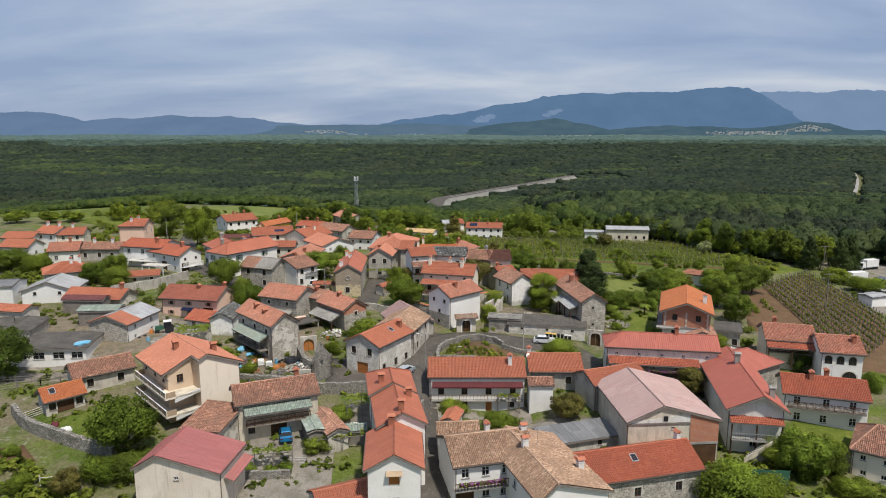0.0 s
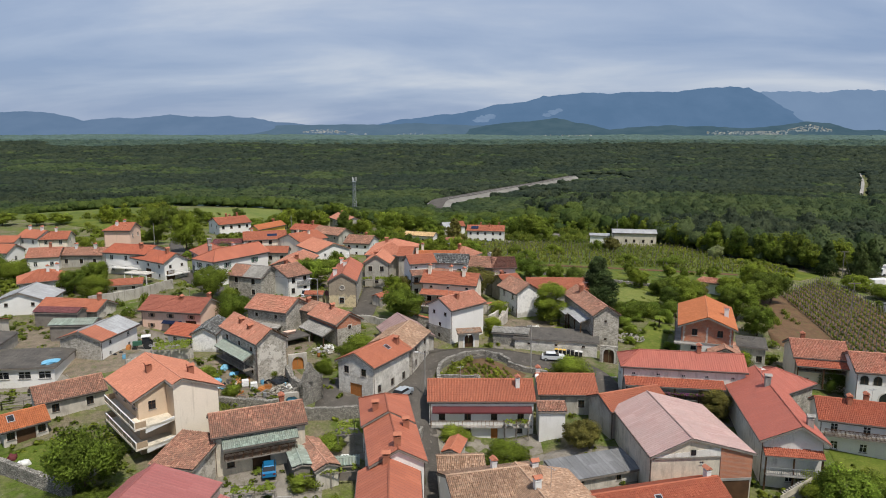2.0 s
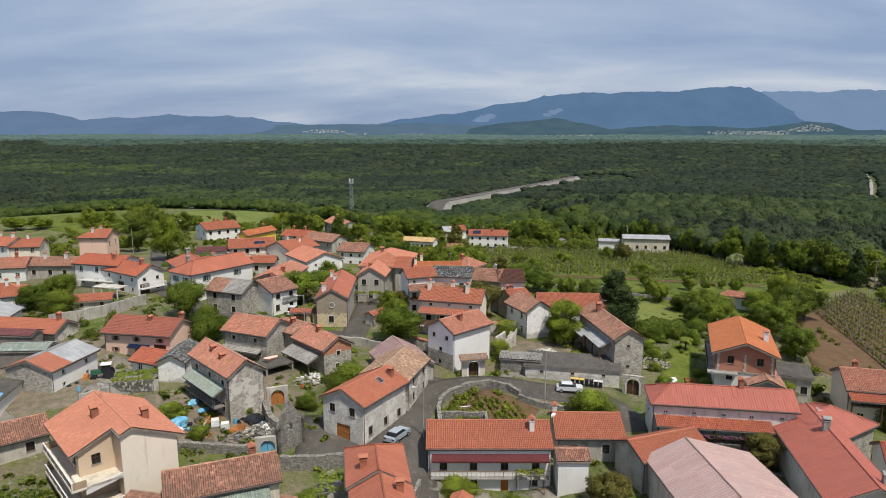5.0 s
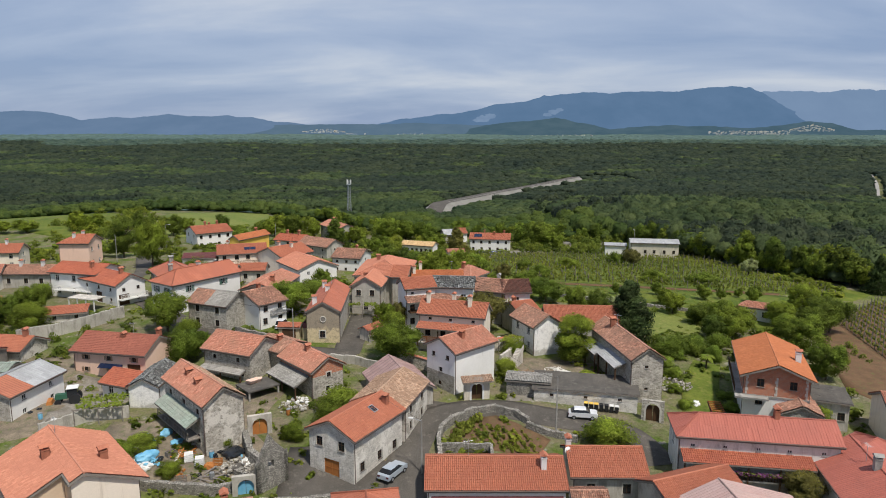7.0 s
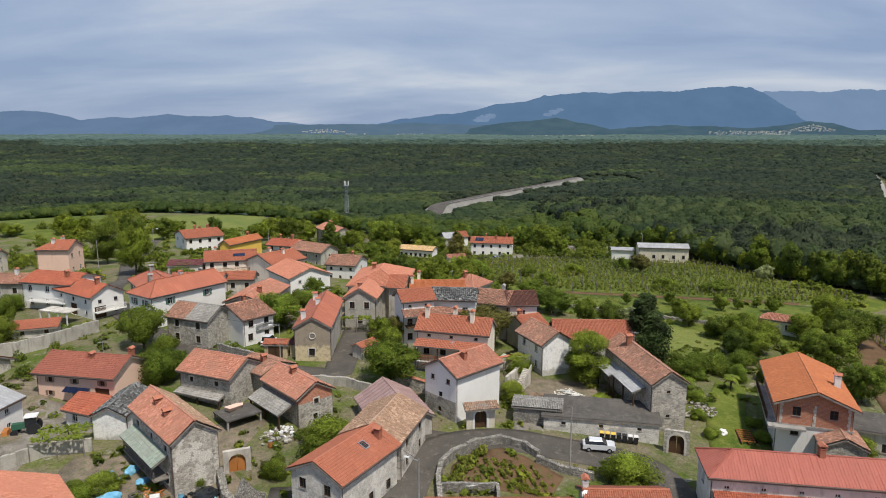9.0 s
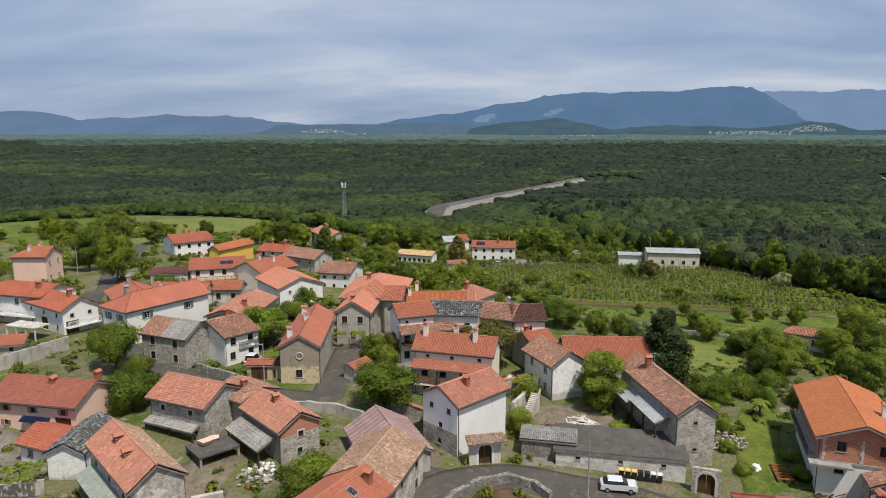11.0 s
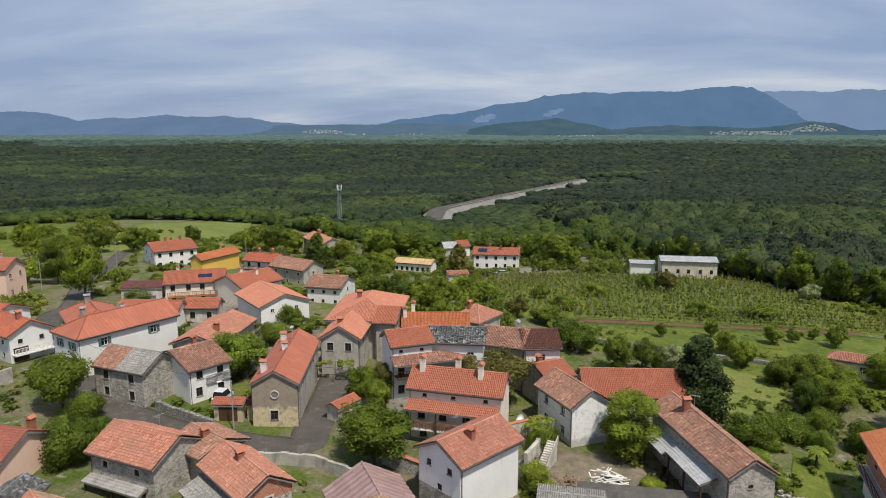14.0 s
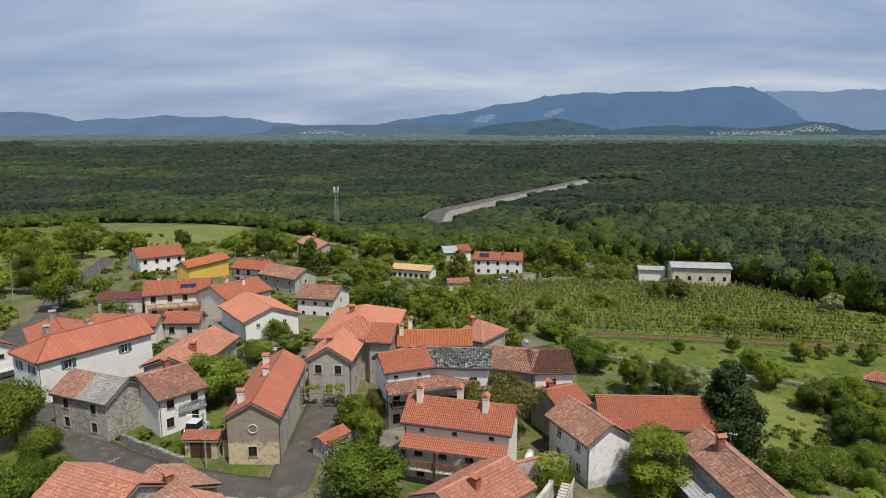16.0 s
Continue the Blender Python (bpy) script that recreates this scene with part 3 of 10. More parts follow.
# ---- houses ----
def wall_side(V, F, a, b, z0, z1, holes, depth=0.22, cuts=()):
    """One wall face from a to b (outside on the right hand of a to b), with recessed openings."""
    a, b = Vector((*a, 0)), Vector((*b, 0))
    along = (b - a)
    length = along.length
    along.normalize()
    inward = Vector((-along.y, along.x, 0))
    us, zs = {0.0, length}, {z0, z1, *[q for q in cuts if z0 < q < z1]}
    for u, z, w, h in holes:
        us |= {u, u + w}
        zs |= {z, z + h}
    us, zs = sorted(us), sorted(zs)

    def put(u, z, d=0.0):
        p = a + along * u + inward * d
        V.append((p.x, p.y, z))
        return len(V) - 1

    def inside(u, z):
        return any(h[0] < u < h[0] + h[2] and h[1] < z < h[1] + h[3] for h in holes)

    grid = {}
    for u in us:
        for z in zs:
            grid[u, z] = put(u, z)
    for i in range(len(us) - 1):
        for j in range(len(zs) - 1):
            if not inside((us[i] + us[i + 1]) / 2, (zs[j] + zs[j + 1]) / 2):
                F.append((grid[us[i], zs[j]], grid[us[i + 1], zs[j]], grid[us[i + 1], zs[j + 1]], grid[us[i], zs[j + 1]]))
    for u, z, w, h in holes:
        o = [put(u, z), put(u + w, z), put(u + w, z + h), put(u, z + h)]
        n = [put(u, z, depth), put(u + w, z, depth), put(u + w, z + h, depth), put(u, z + h, depth)]
        for k in range(4):
            F.append((o[k], o[(k + 1) % 4], n[(k + 1) % 4], n[k]))
        F.append(tuple(n))


def lattice(name, xs, zs, hole, y0, y1, material):
    """A flat grille as one piece: the cells of a grid, but for the holes, with thickness."""
    V, F, at = [], [], {}

    def vert(i, k, y):
        if (i, k, y) not in at:
            at[i, k, y] = len(V)
            V.append((xs[i], y, zs[k]))
        return at[i, k, y]

    nx, nz = len(xs) - 1, len(zs) - 1
    solid = {(i, k) for i in range(nx) for k in range(nz) if not hole(i, k)}
    for i, k in solid:
        F.append((vert(i, k, y0), vert(i + 1, k, y0), vert(i + 1, k + 1, y0), vert(i, k + 1, y0)))
        F.append((vert(i, k + 1, y1), vert(i + 1, k + 1, y1), vert(i + 1, k, y1), vert(i, k, y1)))
        for (di, dk), (a, b) in {(-1, 0): ((i, k + 1), (i, k)), (1, 0): ((i + 1, k), (i + 1, k + 1)), (0, -1): ((i, k), (i + 1, k)), (0, 1): ((i + 1, k + 1), (i, k + 1))}.items():
            if (i + di, k + dk) not in solid:
                F.append((vert(*b, y0), vert(*a, y0), vert(*a, y1), vert(*b, y1)))
    return mesh_of(name, V, F, material)


WINDOWS = {}


def window_meshes(w, h, frame_mat):
    key = (round(w, 2), round(h, 2), frame_mat)
    if key not in WINDOWS:
        w, h = key[0], key[1]
        t = 0.055
        xs = [0, t, w / 2 - 0.03, w / 2 + 0.03, w - t, w]
        zs = [0, t, h * 0.62, h * 0.62 + 0.04, h - t, h] if h > 1.1 else [0, t, h - t, h]
        fr = lattice("window_frame", xs, zs, lambda i, k: i in (1, 3) and k % 2 == 1, 0.10, 0.16, frame_mat)
        g = Solid().box(t * 0.6, w - t * 0.6, 0.135, 0.15, t * 0.6, h - t * 0.6)
        sill = Solid().box(-0.08, w + 0.08, -0.09, 0.1, -0.07, 0.0)
        WINDOWS[key] = (fr, g.mesh("pane", "glass_dark"), sill.mesh("window_sill", "concrete"))
    return WINDOWS[key]


def surround_mesh(w, h):
    """The dressed stone round a window of an old wall."""
    key = ("surround", round(w, 2), round(h, 2))
    if key not in WINDOWS:
        WINDOWS[key] = lattice("window_surround", [-0.16, 0, w, w + 0.16], [-0.16, 0, h, h + 0.18], lambda i, k: i == 1 and k == 1, -0.035, 0.06, "stone_trim")
    return WINDOWS[key]


def shutter_mesh(w, h, material):
    n = max(4, int(h / 0.14))
    zs = [0.0]
    for k in range(n):
        zs += [0.06 + (h - 0.12) * (k + 0.25) / n, 0.06 + (h - 0.12) * (k + 0.75) / n]
    return lattice("shutter", [0, 0.06, w / 2 - 0.06, w / 2], zs + [h], lambda i, k: i == 1 and k % 2 == 1, 0.0, 0.045, material)


SHUTTERS = {}
CHIMNEYS = {}


def chimney(parent, x, y, z, h=1.3, w=0.55, kind="brick", turn=0.0):
    key = (round(h, 1), w, kind)
    if key not in CHIMNEYS:
        r = w / 2
        body = Solid().box(-r, r, -r * 1.25, r * 1.25, -0.9, h - 0.35)
        body.box(-r - 0.05, r + 0.05, -r * 1.25 - 0.05, r * 1.25 + 0.05, h - 0.5, h - 0.38)
        for sx in (-1, 1):
            for sy in (-1, 1):
                body.box(sx * r * 0.72 - 0.07, sx * r * 0.72 + 0.07, sy * r * 0.95 - 0.07, sy * r * 0.95 + 0.07, h - 0.36, h - 0.1)
        cap = Solid()
        e, q = r + 0.14, r * 1.25 + 0.14
        cap.hull([(-e, -q, h - 0.12), (e, -q, h - 0.12), (e, q, h - 0.12), (-e, q, h - 0.12)],
                 [(-0.05, -q, h + 0.16), (0.05, -q, h + 0.16), (0.05, q, h + 0.16), (-0.05, q, h + 0.16)])
        mats = {"brick": ("chimney_brick", "tile_new"), "white": ("white_paint", "tile_new"), "cream": ("wall_cream", "tile_new"), "grey": ("concrete", "concrete")}[kind]
        CHIMNEYS[key] = (body.mesh("chimney", mats[0]), cap.mesh("chimney_cap", mats[1]))
    c = part("chimney", CHIMNEYS[key][0], parent, pose(x, y, z, 0, 0, turn))
    part("chimney_cap", CHIMNEYS[key][1], c, Matrix.Identity(4))


def tile_sheet(corners, lift, tile=(0.24, 0.38), wave=0.045, rough=0.0, fine=2):
    """Courses of curved tiles over a three- or four-cornered slope: eave left, eave right, top right, top left."""
    el, er, tr, tl = [np.array(c, float) for c in corners]
    ax = er - el
    width = np.linalg.norm(ax)
    ax /= width
    nrm = np.cross(ax, (tl + tr) / 2 - (el + er) / 2)
    nrm /= np.linalg.norm(nrm)
    upw = np.cross(nrm, ax)
    run = ((tl - el) @ upw + (tr - el) @ upw) / 2
    la, ra = (tl - el) @ ax, (tr - el) @ ax
    nu, nv = max(2, int(width / tile[0])) * fine, max(2, int(run / tile[1]))
    u = np.linspace(0, width, nu + 1)
    edge = np.linspace(0, run, nv + 1)
    s = np.stack([edge[:-1] + 0.004, edge[1:] - 0.004], -1).reshape(-1)
    step = np.tile([0.045, 0.0], nv)[:, None] if wave > 0.015 else 0.0
    U, T = np.meshgrid(u, s)
    lo, hi = la * T / run, width + (ra - width) * T / run
    Uc = np.clip(U, lo, np.maximum(hi, lo))
    H = wave * np.cos(2 * np.pi * U / (width / (nu / fine))) + lift + step
    if wave < 0.015 and fine == 4:
        H = lift + 0.03 * (np.arange(nu + 1) % 4 == 0)[None, :] + 0 * U
    if rough:
        rng = np.random.RandomState(int(abs(el[0] * 7 + el[1] * 13)) % 9999)
        jit = rng.normal(0, rough, (nv, nu // fine + 1)).repeat(fine, 1).repeat(2, 0)[:, :nu + 1]
        sag = 0.09 * np.sin(np.pi * U / width) * np.sin(np.pi * T / run)
        H = H + jit * (0.5 if rough > 0.02 else 0.8) - sag * (rough > 0.015)
    P = el + Uc[..., None] * ax + T[..., None] * upw + H[..., None] * nrm
    idx = np.arange((nu + 1) * 2 * nv).reshape(2 * nv, nu + 1)
    quads = np.stack([idx[:-1, :-1], idx[:-1, 1:], idx[1:, 1:], idx[1:, :-1]], -1).reshape(-1, 4)
    wide = np.maximum(Uc[:-1, 1:] - Uc[:-1, :-1], Uc[1:, 1:] - Uc[1:, :-1]).reshape(-1) > 1e-4
    quads = quads[wide]
    uv = np.stack([U / (width / (nu / fine)), T / (run / nv)], -1).reshape(-1, 2)
    return P.reshape(-1, 3), quads, uv[quads.reshape(-1)]


def roof_meshes(L, W, ez, rise, kind, tile_mat, over, end_over, peak=0.5, rough=0.01, fine=2, notch=None):
    """The tiled slopes, the boarding under them and the ridge of a roof round the origin, ridge along x."""
    hu, hv = L / 2 + end_over, W / 2 + over
    pv = -hv + 2 * hv * peak
    top = ez + rise
    e = [(-hu, -hv, ez), (hu, -hv, ez), (hu, hv, ez), (-hu, hv, ez)]
    hip = min(hv * 0.95, hu - 0.3)
    if kind == "flat":
        slopes, ridges = [(e[0], e[1], (hu, hv, top), (-hu, hv, top))], []
    elif kind == "hip" or kind == "hip_a" or kind == "hip_b":
        a = (-hu + (hip if kind in ("hip", "hip_a") else 0), pv, top)
        b = (hu - (hip if kind in ("hip", "hip_b") else 0), pv, top)
        slopes = [(e[0], e[1], b, a), (e[2], e[3], a, b)]
        ridges = [(a, b)]
        if kind in ("hip", "hip_a"):
            slopes.append((e[3], e[0], a, a))
            ridges += [(e[0], a), (e[3], a)]
        if kind in ("hip", "hip_b"):
            slopes.append((e[1], e[2], b, b))
            ridges += [(e[1], b), (e[2], b)]
    else:
        a, b = (-hu, pv, top), (hu, pv, top)
        slopes, ridges = [(e[0], e[1], b, a), (e[2], e[3], a, b)], [(a, b)]
    V, Q, UV, k = [], [], [], 0
    ts = {"tile_metal": (0.45, 1.2), "tile_zinc": (0.5, 2.4), "tile_pale": (0.4, 1.5), "tile_pink": (0.33, 2.0), "tile_smooth": (0.6, 2.5), "tile_rose": (0.5, 2.5), "tile_mauve": (0.9, 1.2), "tile_green": (0.4, 1.2), "tile_slate": (0.35, 0.25), "concrete": (0.6, 0.8), "roof_felt": (0.8, 1.0)}.get(tile_mat, (0.23, 0.34))
    for s in slopes:
        if tile_mat in ("tile_metal", "tile_zinc", "tile_pink", "tile_pale", "tile_rose"):
            fine = 4
        p, q, uv = tile_sheet(s, 0.05, ts, 0.012 if tile_mat in ("tile_metal", "tile_zinc", "tile_pink", "tile_pale", "tile_smooth", "tile_rose", "concrete", "roof_felt") else 0.055, rough, fine)
        if notch and s[0][1] > 0:
            mid = p[q].mean(1)
            keep = ~((mid[:, 0] < -hu + notch[0]) & (mid[:, 1] > hv - over - notch[1] + 0.3))
            uv = uv.reshape(-1, 4, 2)[keep].reshape(-1, 2)
            q = q[keep]
        V.append(p)
        Q.append(q + k)
        UV.append(uv)
        k += len(p)
    sheet = mesh_of("roof_tiles", np.concatenate(V).tolist(), np.concatenate(Q).tolist(), tile_mat, np.concatenate(UV))
    slab = Solid()
    for s in slopes:
        loop = [Vector(c) for c in (s if s[2] != s[3] else s[:3])]
        if notch and s[0][1] > 0:
            cut, back = -hu + notch[0], hv - over - notch[1] + 0.3
            zc = ez + rise * (hv - back) / (hv - pv)
            loop = [Vector(c) for c in ((hu, hv, ez), (cut, hv, ez), (cut, back, zc), (-hu, back, zc), (-hu, pv, top), (hu, pv, top))]
        slab.hull([c - Vector((0, 0, 0.27)) for c in loop], [c - Vector((0, 0, 0.14 if rough > 0.015 else 0.03)) for c in loop])
    board = slab.mesh("roof_boards", "wood_grey")
    cap = Solid()
    for a, b in ridges:
        a, b = Vector(a), Vector(b)
        n = max(1, int((b - a).length / 0.4))
        for i in range(n):
            p, q = a.lerp(b, i / n), a.lerp(b, (i + 1.12) / n if i < n - 1 else 1)
            cap.tube(p + Vector((0, 0, 0.045)), q + Vector((0, 0, 0.075)), 0.12, 0.105, 6)
    return sheet, board, cap.mesh("ridge_tiles", tile_mat) if ridges else None


def house(name, x, y, yaw, L, W, ez, rise, kind="gable", roof="tile_new", wall="wall_white", label="", over=0.45, end_over=0.35, peak=0.5, rough=0.01,
          win=None, shut=None, frame_mat="white_paint", chims=(), chim_kind="brick", z0=None, door=None, category="house", seed=0, gable_wall=None, gable_h=2.9, fine=2, lower=None, roof_mix=None, end_wall=None, notch=None, sill=(0.36,), wide=0.95):
    """A house with its ridge along its own x. win: for faces "a" (-x end), "b" (+x end), "s" (-y side), "n" (+y side), rows of (storeys, columns)."""
    L, W = max(L - 2 * end_over, 2.0), max(W - 2 * over, 2.0)
    BUILT.append((x, y, radians(yaw), L / 2 + 0.6, W / 2 + 0.6))
    rng = random.Random(seed + int(x * 3 + y * 7))
    root = thing(name, pose(x, y, 0, 0, 0, yaw), label, category)
    c, s = math.cos(radians(yaw)), math.sin(radians(yaw))
    corners = [(-L / 2, -W / 2), (L / 2, -W / 2), (L / 2, W / 2), (-L / 2, W / 2)]
    low = min(gz(x + c * p - s * q, y + s * p + c * q) for p, q in corners)
    base = low if z0 is None else z0
    foot = low - 0.8
    tall = ez - base
    sides = {"s": (corners[0], corners[1], (0, -1)), "b": (corners[1], corners[2], (1, 0)), "n": (corners[2], corners[3], (0, 1)), "a": (corners[3], corners[0], (-1, 0))}
    if notch:
        qx, qy = -L / 2 + notch[0], W / 2 - notch[1]
        sides["n"] = (corners[2], (qx, W / 2), (0, 1))
        sides["bay_back"] = ((qx, W / 2), (qx, qy), (-1, 0))
        sides["bay_side"] = ((qx, qy), (-L / 2, qy), (0, 1))
        sides["a"] = ((-L / 2, qy), corners[0], (-1, 0))
    V, F = [], []
    floors = max(1, int(round(tall / 2.9)))
    jobs = []
    stony = wall in ("wall_palestone", "wall_stone", "wall_mixed", "wall_rubble", "wall_grey", "wall_dirty", "wall_ochre_coats")
    if stony and frame_mat == "white_paint":
        frame_mat = "wood_dark"
    for key, (p, q, n) in sides.items():
        wx, wy = c * n[0] - s * n[1], s * n[0] + c * n[1]
        seen = wx * (0 - x) + wy * (45 - y) > -6
        length = math.dist(p, q)
        holes = []
        spec = None
        if win is not None and key in win:
            spec = win[key]
        elif win is None and seen and tall > 2.2:
            spec = [max(1, int(length / 3.6))] * floors
        if spec:
            step = tall / len(spec)
            for fl, cols in enumerate(spec):
                if not cols:
                    continue
                tiny, cols = cols < 0, abs(cols)
                for k in range(cols):
                    ww, wh = (0.55, 0.4) if tiny else (wide, 1.2) if step > 2.3 else (0.7, 0.7)
                    if length / cols < 1.6:
                        ww = 0.6
                    u = length * (k + 0.5) / cols - ww / 2 + rng.uniform(-0.15, 0.15)
                    z = base + fl * step + step * (0.6 if tiny else sill[min(fl, len(sill) - 1)])
                    is_door = fl == 0 and door and (key, k) in door
                    if is_door:
                        ww, wh, z = (1.0, 2.05, base + 0.05) if door[key, k] == "door" else (2.3, 2.3, base + 0.05)
                        u = min(max(length * (k + 0.5) / cols - ww / 2, 0.2), length - ww - 0.2)
                    if z + wh > ez - 0.15:
                        wh = max(0.45, ez - 0.2 - z)
                    if u < 0.1 or u + ww > length - 0.1:
                        continue
                    holes.append((u, z, ww, wh))
                    jobs.append((p, q, u, z, ww, wh, is_door and door[key, k]))
        wall_side(V, F, p, q, foot, ez, holes, 0.22, (ez - gable_h, base + 2.9) if gable_wall or lower else ())
    if kind not in ("flat",) and not kind.startswith("hip") or kind in ("hip_a", "hip_b"):
        hv = W / 2 + over
        pv = -hv + 2 * hv * peak
        g = rise * (W / 2) / hv - 0.05
        for sx, flip in ((-1, False), (1, True)):
            if (kind == "hip_a" and sx < 0) or (kind == "hip_b" and sx > 0):
                continue
            k = len(V)
            if notch and sx < 0:
                zq = ez + rise * (hv - qy) / (hv - pv) - 0.08
                V += [(-L / 2, qy, ez), (-L / 2, -W / 2, ez), (-L / 2, pv, ez + rise - 0.08), (-L / 2, qy, zq), (qx, W / 2, ez), (qx, qy, ez), (qx, qy, zq)]
                F += [(k, k + 1, k + 2, k + 3), (k + 4, k + 5, k + 6), (k + 5, k, k + 3, k + 6)]
                continue
            V += [(sx * L / 2, -W / 2, ez), (sx * L / 2, W / 2, ez), (sx * L / 2, pv, ez + rise - 0.08), (sx * L / 2, -W / 2, ez + 0.001)]
            F.append((k, k + 1, k + 2) if flip else (k + 1, k, k + 2))
    me = mesh_of("wall", V, F, wall)
    if gable_wall or lower:
        me.materials.append(MATS[gable_wall or lower])
        for f in me.polygons:
            end = f.center.x < -L / 2 + 0.3
            if (gable_wall and f.center.z > ez - gable_h) or (lower and end and f.center.z < base + 2.9):
                f.material_index = 1
    if end_wall:
        me.materials.append(MATS[end_wall])
        for f in me.polygons:
            if f.center.x < -L / 2 + 0.12:
                f.material_index = len(me.materials) - 1
    part("wall", me, root, Matrix.Identity(4))
    sheet, board, cap = roof_meshes(L, W, ez, rise, kind, roof, over, end_over, peak, rough, fine, notch)
    r = part("roof", board, root, Matrix.Identity(4))
    if roof_mix:
        sheet.materials.append(MATS[roof_mix[0]])
        for f in sheet.polygons:
            f.material_index = int(f.center.y < roof_mix[1] * W / 2 if len(roof_mix) > 2 else f.center.x < roof_mix[1] * L / 2)
    tagged(part("roof_tiles", sheet, r, Matrix.Identity(4)), kind="stuff")
    if cap:
        part("ridge_tiles", cap, r, Matrix.Identity(4))
    for p, q, u, z, ww, wh, is_door in jobs:
        d = (Vector(q) - Vector(p)).normalized()
        m = Matrix.Translation((p[0] + d.x * u, p[1] + d.y * u, z)) @ Matrix.Rotation(math.atan2(d.y, d.x), 4, "Z")
        if is_door:
            tone = "wood_door" if is_door != "dark" else "wood_dark"
            d = part("door", lattice("door", [0.02, 0.12, ww / 2 - 0.05, ww / 2 + 0.05, ww - 0.12, ww - 0.02], [0, 0.15, wh * 0.5, wh * 0.5 + 0.1, wh - 0.12, wh - 0.02], lambda i, k: i in (1, 3) and k in (1, 3), 0.10, 0.18, tone), root, m)
            part("door_panel", Solid().box(0.1, ww - 0.1, 0.13, 0.16, 0.1, wh - 0.1).mesh("door_panel", tone), d, Matrix.Identity(4))
            continue
        fr, pane, sill = window_meshes(ww, wh, frame_mat)
        w = part("window", fr, root, m)
        if stony and wh > 0.5:
            part("window_surround", surround_mesh(ww, wh), w, Matrix.Identity(4))
        part("pane", pane, w, Matrix.Identity(4))
        part("window_sill", sill, w, Matrix.Identity(4))
        if shut:
            key = (round(ww, 2), round(wh, 2), shut)
            if key not in SHUTTERS:
                SHUTTERS[key] = shutter_mesh(ww, wh, shut)
            part("shutter", SHUTTERS[key], w, pose(-ww / 2 - 0.02, -0.05, 0))
            part("shutter", SHUTTERS[key], w, pose(ww + 0.02, -0.05, 0))
    hv = W / 2 + over
    pv = -hv + 2 * hv * peak
    if kind != "flat" and category == "house":
        for side in (-1, 1):
            v = side * (hv + 0.05)
            g = part("gutter", Solid().tube((-L / 2 - end_over, v, ez - 0.04), (L / 2 + end_over, v, ez - 0.04), 0.075, 0.075, 6).mesh("gutter", "gutter_metal"), root, Matrix.Identity(4))
            if ez - base > 2.5 and not (notch and side > 0):
                part("downpipe", Solid().tube((-L / 2 + 0.15, side * (W / 2 + 0.07), base - 0.3), (-L / 2 + 0.15, side * (W / 2 + 0.07), ez - 0.1), 0.05, 0.05, 6).mesh("downpipe", "gutter_metal"), root, Matrix.Identity(4))
    for cx, cy, *h in chims:
        u, v = cx * L / 2, cy * W / 2
        zr = ez + rise * (1 - abs(v - pv) / (hv - pv if v > pv else hv + pv))
        chimney(root, u, v, zr, (h[0] if h else 1.25) + 0.1, 0.6, chim_kind)
    return root


def lean_to(parent, x0, x1, y0, y1, z_out, z_in, roof="tile_new", posts=True, ground=None, turn=0):
    """A lean-to roof on a house's -y side (local metres): outer edge y0 at z_out, inner edge y1 at z_in."""
    p, q, uv = tile_sheet(((x0, y0, z_out), (x1, y0, z_out), (x1, y1, z_in), (x0, y1, z_in)), 0.05, (0.24, 0.38), 0.04, 0.008)
    slab = Solid().hull([(x0, y0, z_out - 0.14), (x1, y0, z_out - 0.14), (x1, y1, z_in - 0.14), (x0, y1, z_in - 0.14)],
                        [(x0, y0, z_out), (x1, y0, z_out), (x1, y1, z_in), (x0, y1, z_in)])
    r = part("porch_roof", slab.mesh("porch_roof", "wood_grey"), parent, pose(0, 0, 0, 0, 0, turn))
    tagged(part("roof_tiles", mesh_of("roof_tiles", p.tolist(), q.tolist(), roof, uv), r, Matrix.Identity(4)), kind="stuff")
    if posts and ground is not None:
        n = max(2, int((x1 - x0) / 3.2) + 1)
        for i in range(n):
            x = x0 + 0.25 + (x1 - x0 - 0.5) * i / (n - 1)
            part("post", Solid().box(x - 0.09, x + 0.09, y0 + 0.2, y0 + 0.38, ground, z_out - 0.1).mesh("post", "wood_dark"), parent, pose(0, 0, 0, 0, 0, turn))
    return r


def balcony(parent, x0, x1, y0, y1, z, rail="wood_dark", slab="concrete", gap=0.16, turn=0):
    """A balcony on a house's -y side: a slab and a railing of bars, with a hand rail."""
    b = part("balcony", Solid().box(x0, x1, y0, y1, z - 0.16, z).mesh("balcony", slab), parent, pose(0, 0, 0, 0, 0, turn))
    n = int((x1 - x0) / gap)
    for i in range(n + 1):
        x = x0 + 0.03 + (x1 - x0 - 0.06) * i / n
        wide = 0.05 if i % 8 == 0 else 0.022
        key = ("bar", wide, rail)
        if key not in SHUTTERS:
            SHUTTERS[key] = Solid().box(-wide, wide, -0.03, 0.03, 0, 0.95).mesh("railing_bar", rail)
        part("railing_bar", SHUTTERS[key], b, pose(x, y0 + 0.06, z))
    part("top_rail", Solid().box(x0, x1, y0 + 0.02, y0 + 0.11, z + 0.93, z + 1.0).mesh("top_rail", rail), b, Matrix.Identity(4))
    return b



